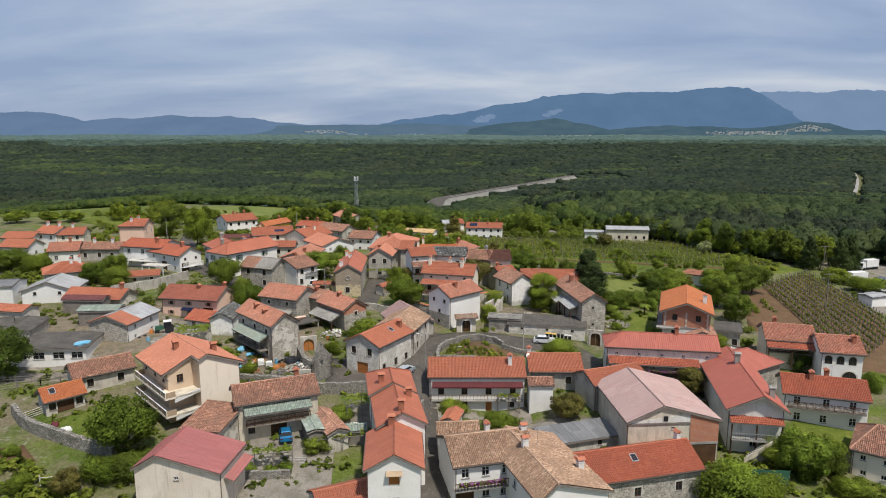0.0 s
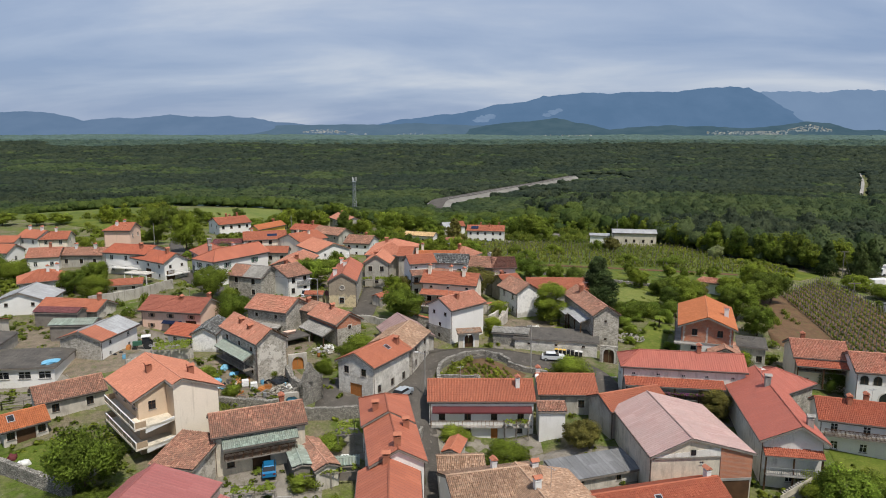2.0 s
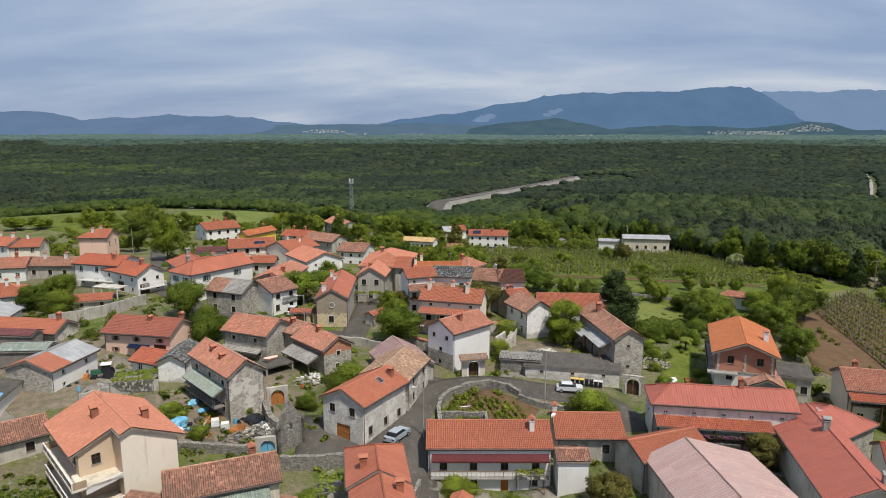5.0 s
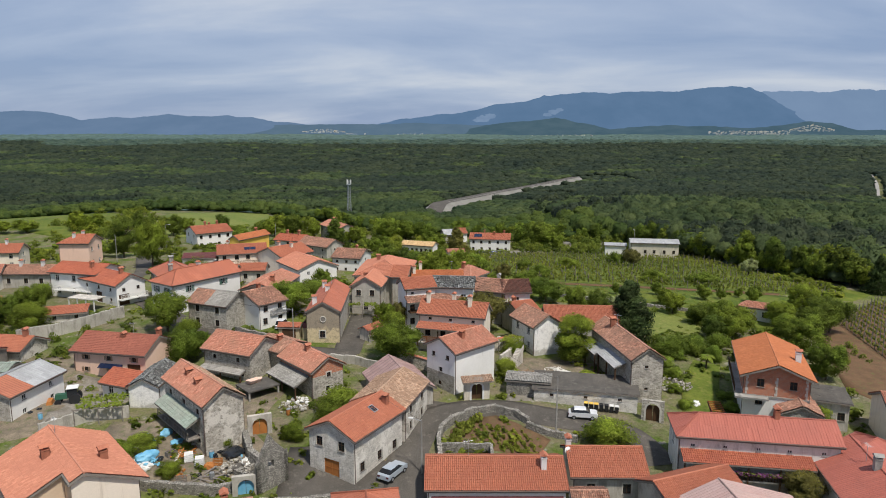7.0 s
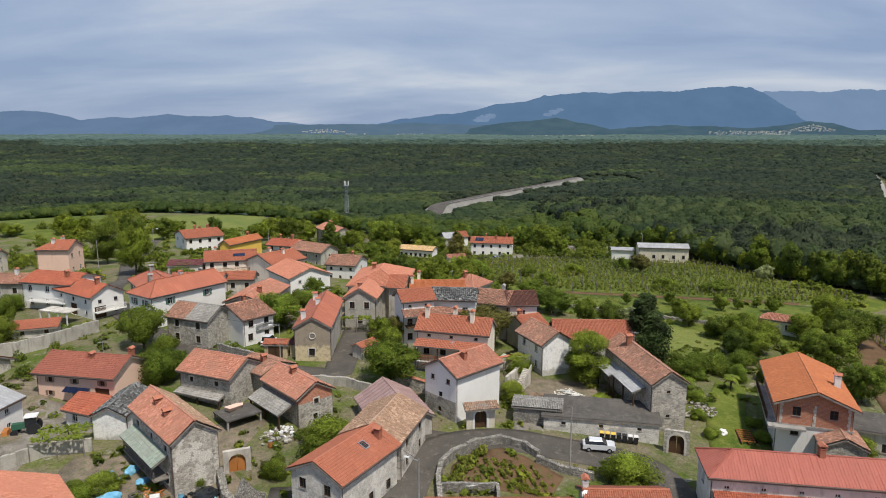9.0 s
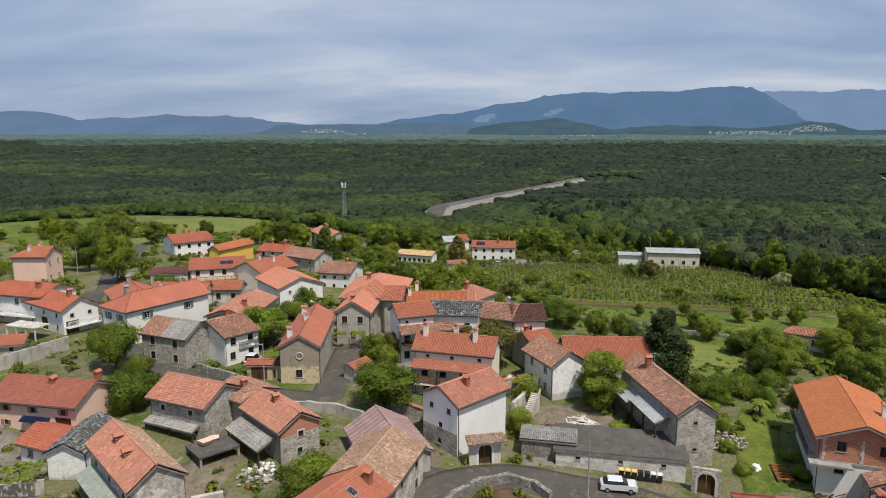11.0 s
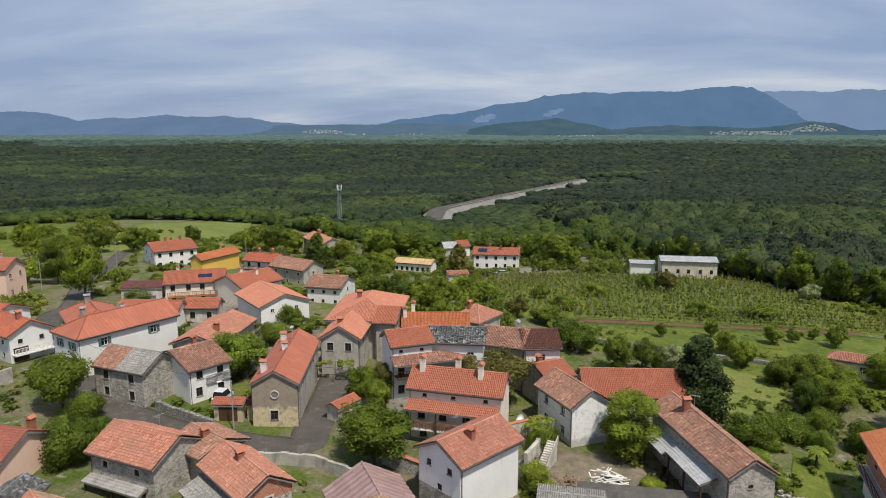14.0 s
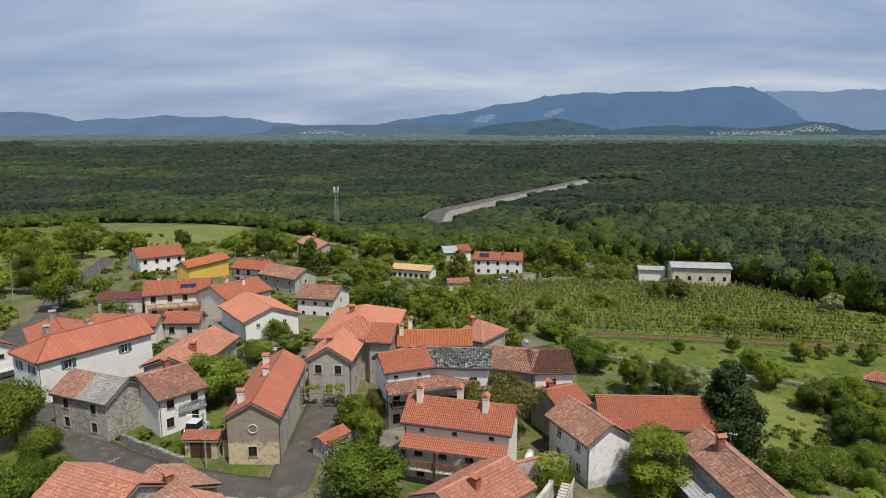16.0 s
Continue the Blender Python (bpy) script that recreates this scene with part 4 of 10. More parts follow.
# ---- distance ----
def skyline(name, knots, material, far, low, label, rough=6.0, seed=1):
    """A range of hills: a ridge line through a few bearings, with folds down its slope."""
    xs = np.array([k[0] for k in knots], float)
    hs = np.array([k[1] for k in knots], float)
    X = np.linspace(xs[0], xs[-1], 420)
    top = np.interp(X, xs, hs)
    rng = np.random.RandomState(seed)
    for wave, amp in ((90, 1.0), (37, 0.55), (14, 0.3)):
        top = top + rough * amp * np.interp(X, np.arange(xs[0], xs[-1] + wave, wave), rng.normal(0, 0.5, len(np.arange(xs[0], xs[-1] + wave, wave))))
    rows = 9
    V, F = [], []
    n = len(X)
    for j in range(rows):
        t = j / (rows - 1)
        fold = 60 * np.sin(X / 130 + 3 * t) * t * (1 - t)
        for i in range(n):
            V.append((X[i], far - 330 * (1 - t) ** 1.3 + fold[i], low + (top[i] - low) * t ** 0.8))
    for j in range(rows - 1):
        F += [(j * n + i, j * n + i + 1, (j + 1) * n + i + 1, (j + 1) * n + i) for i in range(n - 1)]
    tagged(new(name, mesh_of(name, V, F, material, None, True)), label, "hills", kind="structure")


SKY_LEVEL = 39.8


def bearing(px, py, far):
    """Where a far ridge stands: sideways offset and height at that distance, from its bearing and rise."""
    return ((px - 784) / 1200 * (far - 40) * 0.984, SKY_LEVEL + (226 - py) / 1200 * (far - 40) * 0.97)


def build_distance():
    F1, F2, F3, F4 = 4930, 4800, 4700, 4100
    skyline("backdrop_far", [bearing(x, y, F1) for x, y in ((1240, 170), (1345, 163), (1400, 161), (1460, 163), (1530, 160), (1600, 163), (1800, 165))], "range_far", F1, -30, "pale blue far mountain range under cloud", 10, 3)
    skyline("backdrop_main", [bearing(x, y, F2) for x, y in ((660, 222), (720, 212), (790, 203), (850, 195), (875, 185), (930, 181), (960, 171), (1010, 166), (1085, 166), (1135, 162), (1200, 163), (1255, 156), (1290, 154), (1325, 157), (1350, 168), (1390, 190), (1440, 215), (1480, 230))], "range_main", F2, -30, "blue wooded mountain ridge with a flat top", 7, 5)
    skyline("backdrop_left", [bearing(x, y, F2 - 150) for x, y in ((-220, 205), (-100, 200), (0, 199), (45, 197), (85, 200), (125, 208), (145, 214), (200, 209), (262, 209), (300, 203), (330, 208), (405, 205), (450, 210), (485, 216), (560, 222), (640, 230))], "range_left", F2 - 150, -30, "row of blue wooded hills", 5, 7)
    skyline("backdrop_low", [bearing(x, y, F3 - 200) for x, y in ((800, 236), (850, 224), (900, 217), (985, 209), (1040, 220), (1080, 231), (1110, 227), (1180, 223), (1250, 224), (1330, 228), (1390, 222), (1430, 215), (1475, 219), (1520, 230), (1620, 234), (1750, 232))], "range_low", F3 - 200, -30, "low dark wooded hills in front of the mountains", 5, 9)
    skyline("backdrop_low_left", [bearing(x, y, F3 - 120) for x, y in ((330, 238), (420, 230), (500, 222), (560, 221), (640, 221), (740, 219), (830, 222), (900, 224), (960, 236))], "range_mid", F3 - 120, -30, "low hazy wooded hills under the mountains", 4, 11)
    # shreds of mist on the slope
    for x, y, r in ((856, 211, 16), (868, 206, 12), (846, 214, 10), (980, 199, 12), (968, 204, 9), (990, 195, 8)):
        px, pz = bearing(x, y, F2 - 420)
        rng = random.Random(x)
        V, F = [], []
        n = 14
        V.append((px, F2 - 430, pz))
        for i in range(n):
            a = 2 * math.pi * i / n
            q = r * 3.4 * rng.uniform(0.7, 1.1)
            V.append((px + q * math.cos(a), F2 - 420, pz + q * 0.42 * math.sin(a)))
        F = [(0, 1 + (i + 1) % n, 1 + i) for i in range(n)]
        tagged(new("mist", mesh_of("mist", V, F, "mist", None, True)), "thin shred of white mist on the mountain", "mist", kind="stuff")


def far_villages():
    """Pale houses of three villages, each a few metres across, kilometres off."""
    rng = random.Random(4)
    body, roofs = Solid(), Solid()
    for x0, x1, y0, y1, n, far in ((1400, 1478, 233, 221, 150, 4250), (1256, 1400, 239, 232, 170, 4250), (534, 610, 236, 229, 80, 4250), (610, 650, 239, 235, 10, 4250), (925, 1050, 246, 240, 90, 3900), (700, 760, 240, 236, 10, 4200)):
        for _ in range(n):
            t = rng.random()
            px, py = x0 + (x1 - x0) * t, rng.uniform(y1, y0)
            if x1 - x0 < 90:
                py = max(py, y1 + abs(t - 0.5) * 2 * (y0 - y1) * 0.8)
            X, Z = bearing(px, py, far)
            w, h = rng.uniform(1.6, 3.6), rng.uniform(1.6, 3.2)
            body.box(X - w, X + w, far, far + 8, Z - h, Z + h * 0.4)
            roofs.hull([(X - w, far - 1, Z + h * 0.4), (X + w, far - 1, Z + h * 0.4), (X + w, far + 9, Z + h * 0.4), (X - w, far + 9, Z + h * 0.4)],
                       [(X - w, far + 3, Z + h * 0.8), (X + w, far + 3, Z + h * 0.8), (X + w, far + 5, Z + h * 0.8), (X - w, far + 5, Z + h * 0.8)])
    ob = new("far_houses", body.mesh("far_houses", "wall_white"))
    tagged(ob, "pale houses of hill villages far across the plain", "village", kind="stuff")
    ob = new("far_roofs", roofs.mesh("far_roofs", "wall_aged"))
    tagged(ob, "weathered roofs of hill villages far across the plain", "village", kind="stuff")


build_distance()
far_villages()


# ---- woods ----
def wood_line(x):
    """The near edge of the woods, from the meadows past the fields to the pines."""
    left = 392 + 14 * math.sin(x / 23)
    mid = 345 + 12 * math.sin(x / 17)
    right = 252 + 8 * math.sin(x / 13)
    if x < -60:
        return left
    if x < 20:
        return left + (mid - left) * (x + 60) / 80
    if x < 75:
        return mid
    if x < 100:
        return mid + (right - 12 - mid) * (x - 75) / 25
    if x < 122:
        return right - 12 - (x - 100) * 0.9
    return 233 + 5 * math.sin(x / 7)


HIGHWAY = ((-8, 452), (-4, 492), (8, 540), (50, 655), (98, 770), (142, 866), (175, 927))


FAR_ROAD = ((357, 588), (395, 650), (439, 720), (500, 820), (567, 938))


def far_road_gap(x, y):
    """Metres sideways from the far country road, widening on the near side where trees would hide it."""
    if not 575 < y < 945:
        return 99
    line = np.interp(y, [p[1] for p in FAR_ROAD], [p[0] for p in FAR_ROAD])
    return abs(x - line - 2) + 4


def road_gap(x, y):
    """Metres from the highway's line, and whether the place lies on its near side."""
    best = 1e9
    for (x0, y0), (x1, y1) in zip(HIGHWAY, HIGHWAY[1:]):
        dx, dy = x1 - x0, y1 - y0
        t = min(1, max(0, ((x - x0) * dx + (y - y0) * dy) / (dx * dx + dy * dy)))
        best = min(best, math.hypot(x - x0 - t * dx, y - y0 - t * dy))
    return best


def tree_template(rng, kind, plates=0, low=False):
    """One small tree of the woods: bent leaf sprays on the lobes of a ragged crown, with the way each spray faces."""
    V, F, N = [], [], []
    n = plates or (30 if kind == "leaf" else 26)
    lobes = []
    for _ in range(7 if n > 40 else 4):
        d = Vector((rng.gauss(0, 1), rng.gauss(0, 1), rng.gauss(0.3, 0.8))).normalized()
        lobes.append((Vector((d.x * 0.24, d.y * 0.24, 0.60 + d.z * 0.22)), rng.uniform(0.17, 0.27)))
    reach = 2.6 / math.sqrt(n)
    for i in range(n):
        if kind == "leaf":
            d = Vector((rng.gauss(0, 1), rng.gauss(0, 1), rng.gauss(0.35, 0.9))).normalized()
            c, r = lobes[i % len(lobes)]
            c = c + d * r * rng.uniform(0.75, 1.1)
            out = d * 0.6 + Vector((c.x, c.y, c.z - 0.45)).normalized() * 0.8
            size = rng.uniform(0.20, 0.32) * reach
        else:
            z = 1 - 0.75 * rng.random() ** 0.8
            a = rng.uniform(0, 6.28)
            r = 0.44 * (1.06 - z) ** 0.5 * rng.uniform(0.75, 1.05)
            d = Vector((math.cos(a), math.sin(a), 0.5)).normalized()
            c = Vector((math.cos(a) * r, math.sin(a) * r, z))
            out = d
            size = rng.uniform(0.17, 0.27) * reach
        q = d.to_track_quat("Z", "Y").to_matrix() @ Euler((rng.uniform(-0.6, 0.6), rng.uniform(-0.6, 0.6), rng.uniform(0, 6))).to_matrix()
        k = len(V)
        out = (out.normalized() + Vector((rng.gauss(0, 0.35), rng.gauss(0, 0.35), 0.25 + rng.gauss(0, 0.3)))).normalized()
        for a, e in ((0.4, -0.15), (1.9, 0.12), (3.6, -0.15), (5.1, 0.1)):
            s = size * rng.uniform(0.75, 1.35)
            V.append(tuple(c + q @ Vector((math.cos(a) * s, math.sin(a) * s, e * size))))
            N.append(tuple(out))
        F.append((k, k + 1, k + 2, k + 3))
    V = np.array(V)
    if low:
        V[:, 2] = (V[:, 2] - V[:, 2].min()) * 0.85 / (V[:, 2].max() - V[:, 2].min())
    return V, np.array(F), np.array(N)


def crown_template(rng, kind, rings, segs, sprays):
    """A tree of the closed wood: a lobed, dented crown with loose sprays standing off it."""
    V, F, N = [], [], []
    lobes = [(rng.uniform(0, 6.28), rng.uniform(-0.2, 0.9), rng.uniform(0.5, 0.9)) for _ in range(6)]

    def skin(a, e):
        r = 0.74
        for la, le, lw in lobes:
            d = math.acos(max(-1, min(1, math.sin(e) * math.sin(le) + math.cos(e) * math.cos(le) * math.cos(a - la))))
            r = max(r, 0.74 + 0.34 * math.exp(-(d / (0.55 * lw)) ** 2))
        return r + rng.uniform(-0.07, 0.07)

    for j in range(rings):
        e = math.radians(-30 + 100 * j / (rings - 1))
        for i in range(segs):
            a = 6.2832 * (i + 0.5 * (j % 2)) / segs
            r = skin(a, e)
            lean = 0.5 * r * math.cos(e) * (1 if kind == "leaf" else 1.05 - 0.35 * j / rings)
            V.append((lean * math.cos(a), lean * math.sin(a), 0.52 + 0.46 * r * math.sin(e)))
            q = Vector((math.cos(a) * math.cos(e), math.sin(a) * math.cos(e), math.sin(e) + 0.25)) + Vector((rng.gauss(0, 0.28), rng.gauss(0, 0.28), rng.gauss(0, 0.2)))
            N.append(tuple(q.normalized()))
    for j in range(rings - 1):
        F += [(j * segs + i, j * segs + (i + 1) % segs, (j + 1) * segs + (i + 1) % segs, (j + 1) * segs + i) for i in range(segs)]
    t = (rings - 1) * segs
    lo, hi = 0, segs - 1
    while hi - lo >= 3:
        F.append((t + lo, t + lo + 1, t + hi - 1, t + hi))
        lo, hi = lo + 1, hi - 1
    for _ in range(sprays):
        a, e = rng.uniform(0, 6.28), rng.uniform(-0.2, 1.3)
        r = skin(a, e) * 1.04
        d = Vector((math.cos(a) * math.cos(e), math.sin(a) * math.cos(e), math.sin(e)))
        c = Vector((0.5 * r * d.x, 0.5 * r * d.y, 0.52 + 0.46 * r * d.z))
        q = d.to_track_quat("Z", "Y").to_matrix() @ Euler((rng.uniform(-0.8, 0.8), rng.uniform(-0.8, 0.8), rng.uniform(0, 6))).to_matrix()
        k = len(V)
        size = rng.uniform(0.07, 0.14) * min(1, math.sqrt(26 / sprays))
        for b, lift in ((0.4, -0.1), (1.9, 0.1), (3.6, -0.1), (5.1, 0.1)):
            V.append(tuple(c + q @ Vector((math.cos(b) * size * 1.2, math.sin(b) * size, lift * size))))
            N.append(tuple((d + Vector((rng.gauss(0, 0.3), rng.gauss(0, 0.3), 0.3))).normalized()))
        F.append((k, k + 1, k + 2, k + 3))
    return np.array(V), np.array(F), np.array(N)


def scatter(name, places, templates, material, label):
    V, F, N, T, k = [], [], [], [], 0
    rng = random.Random(len(places))
    for x, y, z, w, h in places:
        v, f, nn = rng.choice(templates)
        a = rng.uniform(0, 6.28)
        c, s = math.cos(a), math.sin(a)
        p, m = np.empty_like(v), np.empty_like(v)
        p[:, 0] = x + (v[:, 0] * c - v[:, 1] * s) * w
        p[:, 1] = y + (v[:, 0] * s + v[:, 1] * c) * w
        p[:, 2] = z + v[:, 2] * h
        m[:, 0], m[:, 1], m[:, 2] = nn[:, 0] * c - nn[:, 1] * s, nn[:, 0] * s + nn[:, 1] * c, nn[:, 2]
        V.append(p)
        N.append(m)
        T.append(np.full(len(v), rng.random()))
        F.append(f + k)
        k += len(v)
    me = bpy.data.meshes.new(name)
    V, F, N, T = np.concatenate(V), np.concatenate(F), np.concatenate(N), np.concatenate(T)
    me.vertices.add(len(V))
    me.vertices.foreach_set("co", V.ravel())
    me.loops.add(F.size)
    me.loops.foreach_set("vertex_index", F.ravel().astype(np.int32))
    me.polygons.add(len(F))
    me.polygons.foreach_set("loop_start", np.arange(0, F.size, 4, dtype=np.int32))
    me.update(calc_edges=True)
    me.attributes.new("crown_way", "FLOAT_VECTOR", "POINT").data.foreach_set("vector", N.ravel().astype(np.float32))
    me.attributes.new("tree_tone", "FLOAT", "POINT").data.foreach_set("value", T.astype(np.float32))
    me.materials.append(MATS[material])
    tagged(new(name, me), label, "woods", kind="stuff")


def build_woods():
    rng = random.Random(11)
    leafy = [crown_template(rng, "leaf", 5, 10, 26) for _ in range(10)]
    pines = [crown_template(rng, "pine", 5, 8, 34) for _ in range(8)]
    coarse = [crown_template(rng, "leaf", 3, 6, 4) for _ in range(12)]
    fine_leafy = [crown_template(rng, "leaf", 6, 10, 130) for _ in range(8)]
    fine_pines = [crown_template(rng, "pine", 5, 9, 130) for _ in range(6)]
    near_leaf, near_pine, edge_leaf, edge_pine, far_leaf, far_pine, beyond = [], [], [], [], [], [], []
    y = 170.0
    while y < 2700:
        step = 4.9 + max(0, y - 330) * 0.0074
        half = y * 0.66 + 25
        x = -half
        while x < half:
            px, py = x + rng.uniform(-0.5, 0.5) * step, y + rng.uniform(-0.5, 0.5) * step
            x += step
            gap = road_gap(px, py)
            if py < wood_line(px) or gap < 14 or far_road_gap(px, py) < 11:
                continue
            near_side = gap < 70 and any(px > hx and py < hy + 40 and math.hypot(px - hx, py - hy) < 75 for hx, hy in HIGHWAY)
            patchy = 0.8 * noise.noise((px / 90, py / 90, 3.3)) + 0.4 * noise.noise((px / 30, py / 30, 1.3)) + 0.7 * noise.noise((px / 380, py / 170, 8.1)) + 0.12 * min(1, max(0, px / 200))
            east = px > 60 and py < 480
            pine = patchy > (-0.15 if east else 0.30) + (0.25 if py < 420 and not east else 0) - 0.55 * min(1, max(0, (py - 520) / 250)) - 0.25 * min(1, max(0, (py - 1000) / 700))
            w = step * rng.uniform(1.15, 1.75)
            h = rng.uniform(5.5, 8.0) if not pine else rng.uniform(6.5, 9.0)
            if py > 900:
                h = max(h, w * rng.uniform(0.42, 0.62))
            if east:
                w, h = w * 1.3, h * 1.6
            if (near_side and not 690 < py < 735) or (-80 < px < -30 and py < 430):
                h *= 0.6
            if py < 410 or py < wood_line(px) + 22:
                (edge_pine if pine and py > wood_line(px) + 12 else edge_leaf).append((px, py, gz(px, py) - 0.3, w, h * rng.uniform(0.75, 1.05)))
                continue
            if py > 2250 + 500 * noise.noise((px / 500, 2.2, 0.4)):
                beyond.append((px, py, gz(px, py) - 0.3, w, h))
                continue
            group = (far_pine if pine else far_leaf) if py > 640 else (near_pine if pine else near_leaf)
            group.append((px, py, gz(px, py) - 0.3, w, h))
        y += step * 0.9
    # bushes along the skirt of the woods
    x = -330.0
    while x < 190:
        x += rng.uniform(1.4, 3.0)
        py = wood_line(x) + rng.uniform(-4, 3)
        h = rng.uniform(2.5, 6.5)
        edge_leaf.append((x, py, gz(x, py) - 0.5, h * rng.uniform(0.9, 1.4), h))
    scatter("woods_leafy", near_leaf, leafy, "leaf_wood", "dense young broadleaf wood in many greens")
    scatter("woods_edge", [p for p in edge_leaf if p[0] < 78], fine_leafy, "leaf_edge", "leafy edge of the woods behind the fields")
    scatter("woods_edge_east", [p for p in edge_leaf if p[0] >= 78], fine_leafy, "leaf_wood", "dark leafy edge of the woods beside the vines")
    scatter("woods_edge_pine", edge_pine, fine_pines, "leaf_pine", "tall dark pines at the edge of the woods")
    scatter("woods_pine", near_pine, pines, "leaf_pine", "dark pine wood")
    scatter("woods_middle", far_leaf, coarse, "leaf_wood", "broadleaf wood out on the plain")
    scatter("woods_middle_pine", far_pine, coarse, "leaf_pine", "dark pine wood out on the plain")
    scatter("woods_beyond", beyond, coarse, "leaf_hazed", "wood far out on the plain, tinted pale blue-green for haze")
    # the thicket below them, and the closed canopy beyond
    rows, cols = 400, 250
    ys = np.geomspace(172, 4600, rows)
    rs = np.random.RandomState(5)
    V = np.zeros((rows, cols, 3))
    for j, yy in enumerate(ys):
        xx = np.linspace(-0.80, 0.80, cols) * yy + rs.normal(0, 0.0014 * yy, cols)
        yr = yy + rs.normal(0, 0.0022 * yy, cols)
        V[j, :, 0], V[j, :, 1] = xx, yr
        bump = np.array([noise.noise((a / 7, b / 7, 0.5)) + 0.6 * noise.noise((a / 60, b / 60, 4.5)) for a, b in zip(xx, yr)])
        closed = float(smooth_step(1300, 2500, yy))
        top = (0.9 + 5.3 * closed) + (0.8 + 2.4 * closed) * bump + rs.uniform(-1.1, 1.3, cols) * (0.3 + yy / 1600)
        if yy < 1000:
            top = np.array([t * min(1, (b - wood_line(a)) / 20) if b > wood_line(a) and (b < 400 or road_gap(a, b) > 17) and far_road_gap(a, b) > 12 else -2.5 for t, a, b in zip(top, xx, yr)])
        V[j, :, 2] = ground_z(xx, yr) + top
    idx = np.arange(rows * cols).reshape(rows, cols)
    Fq = np.stack([idx[:-1, :-1], idx[:-1, 1:], idx[1:, 1:], idx[1:, :-1]], -1).reshape(-1, 4)
    buried = (V[:, :, 2] - ground_z(V[:, :, 0], V[:, :, 1]) < -2).reshape(-1)
    Fq = Fq[~buried[Fq].all(1)]
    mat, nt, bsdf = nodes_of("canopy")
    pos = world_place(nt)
    # distance haze is put into this pale blue-green base colour
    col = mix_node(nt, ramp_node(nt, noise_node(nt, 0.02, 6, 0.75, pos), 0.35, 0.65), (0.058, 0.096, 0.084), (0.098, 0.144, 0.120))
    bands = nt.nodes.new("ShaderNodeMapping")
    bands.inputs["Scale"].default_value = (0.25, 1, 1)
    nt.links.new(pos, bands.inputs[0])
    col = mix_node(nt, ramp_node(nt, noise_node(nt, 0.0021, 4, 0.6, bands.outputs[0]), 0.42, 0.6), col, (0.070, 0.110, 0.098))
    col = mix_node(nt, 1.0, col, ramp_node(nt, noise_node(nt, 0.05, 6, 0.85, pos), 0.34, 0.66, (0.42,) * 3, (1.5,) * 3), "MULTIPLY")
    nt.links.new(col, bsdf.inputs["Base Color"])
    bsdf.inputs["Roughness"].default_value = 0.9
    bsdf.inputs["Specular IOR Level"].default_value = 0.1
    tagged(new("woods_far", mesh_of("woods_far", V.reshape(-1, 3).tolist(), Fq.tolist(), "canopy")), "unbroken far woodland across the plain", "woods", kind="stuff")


build_woods()


# ---- trees ----
TREES = {}


def make_crown(seed, kind, count, leaf, mat_name):
    """Leaves in clumps: each clump a cloud of small bent leaf sprays; unit height 1, gaps between clumps."""
    rng = random.Random(seed)
    V, F, N, T = [], [], [], []
    clumps = []
    if kind == "round":
        for i in range(46):
            d = Vector((rng.gauss(0, 1), rng.gauss(0, 1), rng.gauss(0.05, 0.85))).normalized()
            r = rng.uniform(0.5, 1.0)
            clumps.append((Vector((d.x * 0.41 * r, d.y * 0.41 * r, 0.52 + d.z * 0.39 * r)), rng.uniform(0.075, 0.155)))
    elif kind == "tall":
        for i in range(26):
            z = rng.uniform(0.2, 0.95)
            a = rng.uniform(0, 6.28)
            r = 0.24 * math.sin(math.pi * min(1, max(0, (z - 0.08) / 0.95))) ** 0.6 * rng.uniform(0.4, 1)
            clumps.append((Vector((math.cos(a) * r, math.sin(a) * r, z)), rng.uniform(0.09, 0.14)))
    elif kind == "bush":
        for i in range(16):
            a = rng.uniform(0, 6.28)
            r = rng.uniform(0.1, 0.42)
            clumps.append((Vector((math.cos(a) * r, math.sin(a) * r, rng.uniform(0.2, 0.75) * (1.1 - r))), rng.uniform(0.16, 0.26)))
    else:
        for i in range(46):
            z = 0.10 + 0.88 * (i / 46)
            a = i * 2.4
            r = (0.34 * (1.0 - z) ** 0.75 + 0.02) * rng.uniform(0.45, 1.2)
            clumps.append((Vector((math.cos(a) * r, math.sin(a) * r, z - r * 0.25)), 0.05 + 0.11 * (1 - z)))
    for c, r in clumps:
        tone = rng.uniform(-0.38, 0.38)
        for _ in range(count // len(clumps)):
            d = Vector((rng.gauss(0, 1), rng.gauss(0, 1), rng.gauss(0.2, 1))).normalized()
            p = c + d * r * rng.uniform(0.55, 1.18)
            q = (d + Vector((rng.gauss(0, 0.5), rng.gauss(0, 0.5), rng.gauss(0, 0.5)))).to_track_quat("Z", "Y").to_matrix()
            s = leaf * rng.uniform(0.7, 1.4)
            k = len(V)
            out = (d * 0.6 + Vector((p.x, p.y, (p.z - 0.4) * 0.8)).normalized() * 0.6 + Vector((rng.gauss(0, 0.3), rng.gauss(0, 0.3), 0.2 + rng.gauss(0, 0.25)))).normalized()
            N.extend(tuple(out) * 3)
            T.extend((tone + rng.uniform(-0.18, 0.18),) * 3)
            for a, b in ((-1, -0.7), (1, -0.4), (0.1, 1.0)):
                V.append(tuple(p + q @ Vector((a * s, b * s, 0))))
            F.append((k, k + 1, k + 2))
    me = mesh_of("crown", V, F, mat_name)
    me.attributes.new("crown_way", "FLOAT_VECTOR", "POINT").data.foreach_set("vector", N)
    me.attributes.new("clump_tone", "FLOAT", "POINT").data.foreach_set("value", T)
    return me


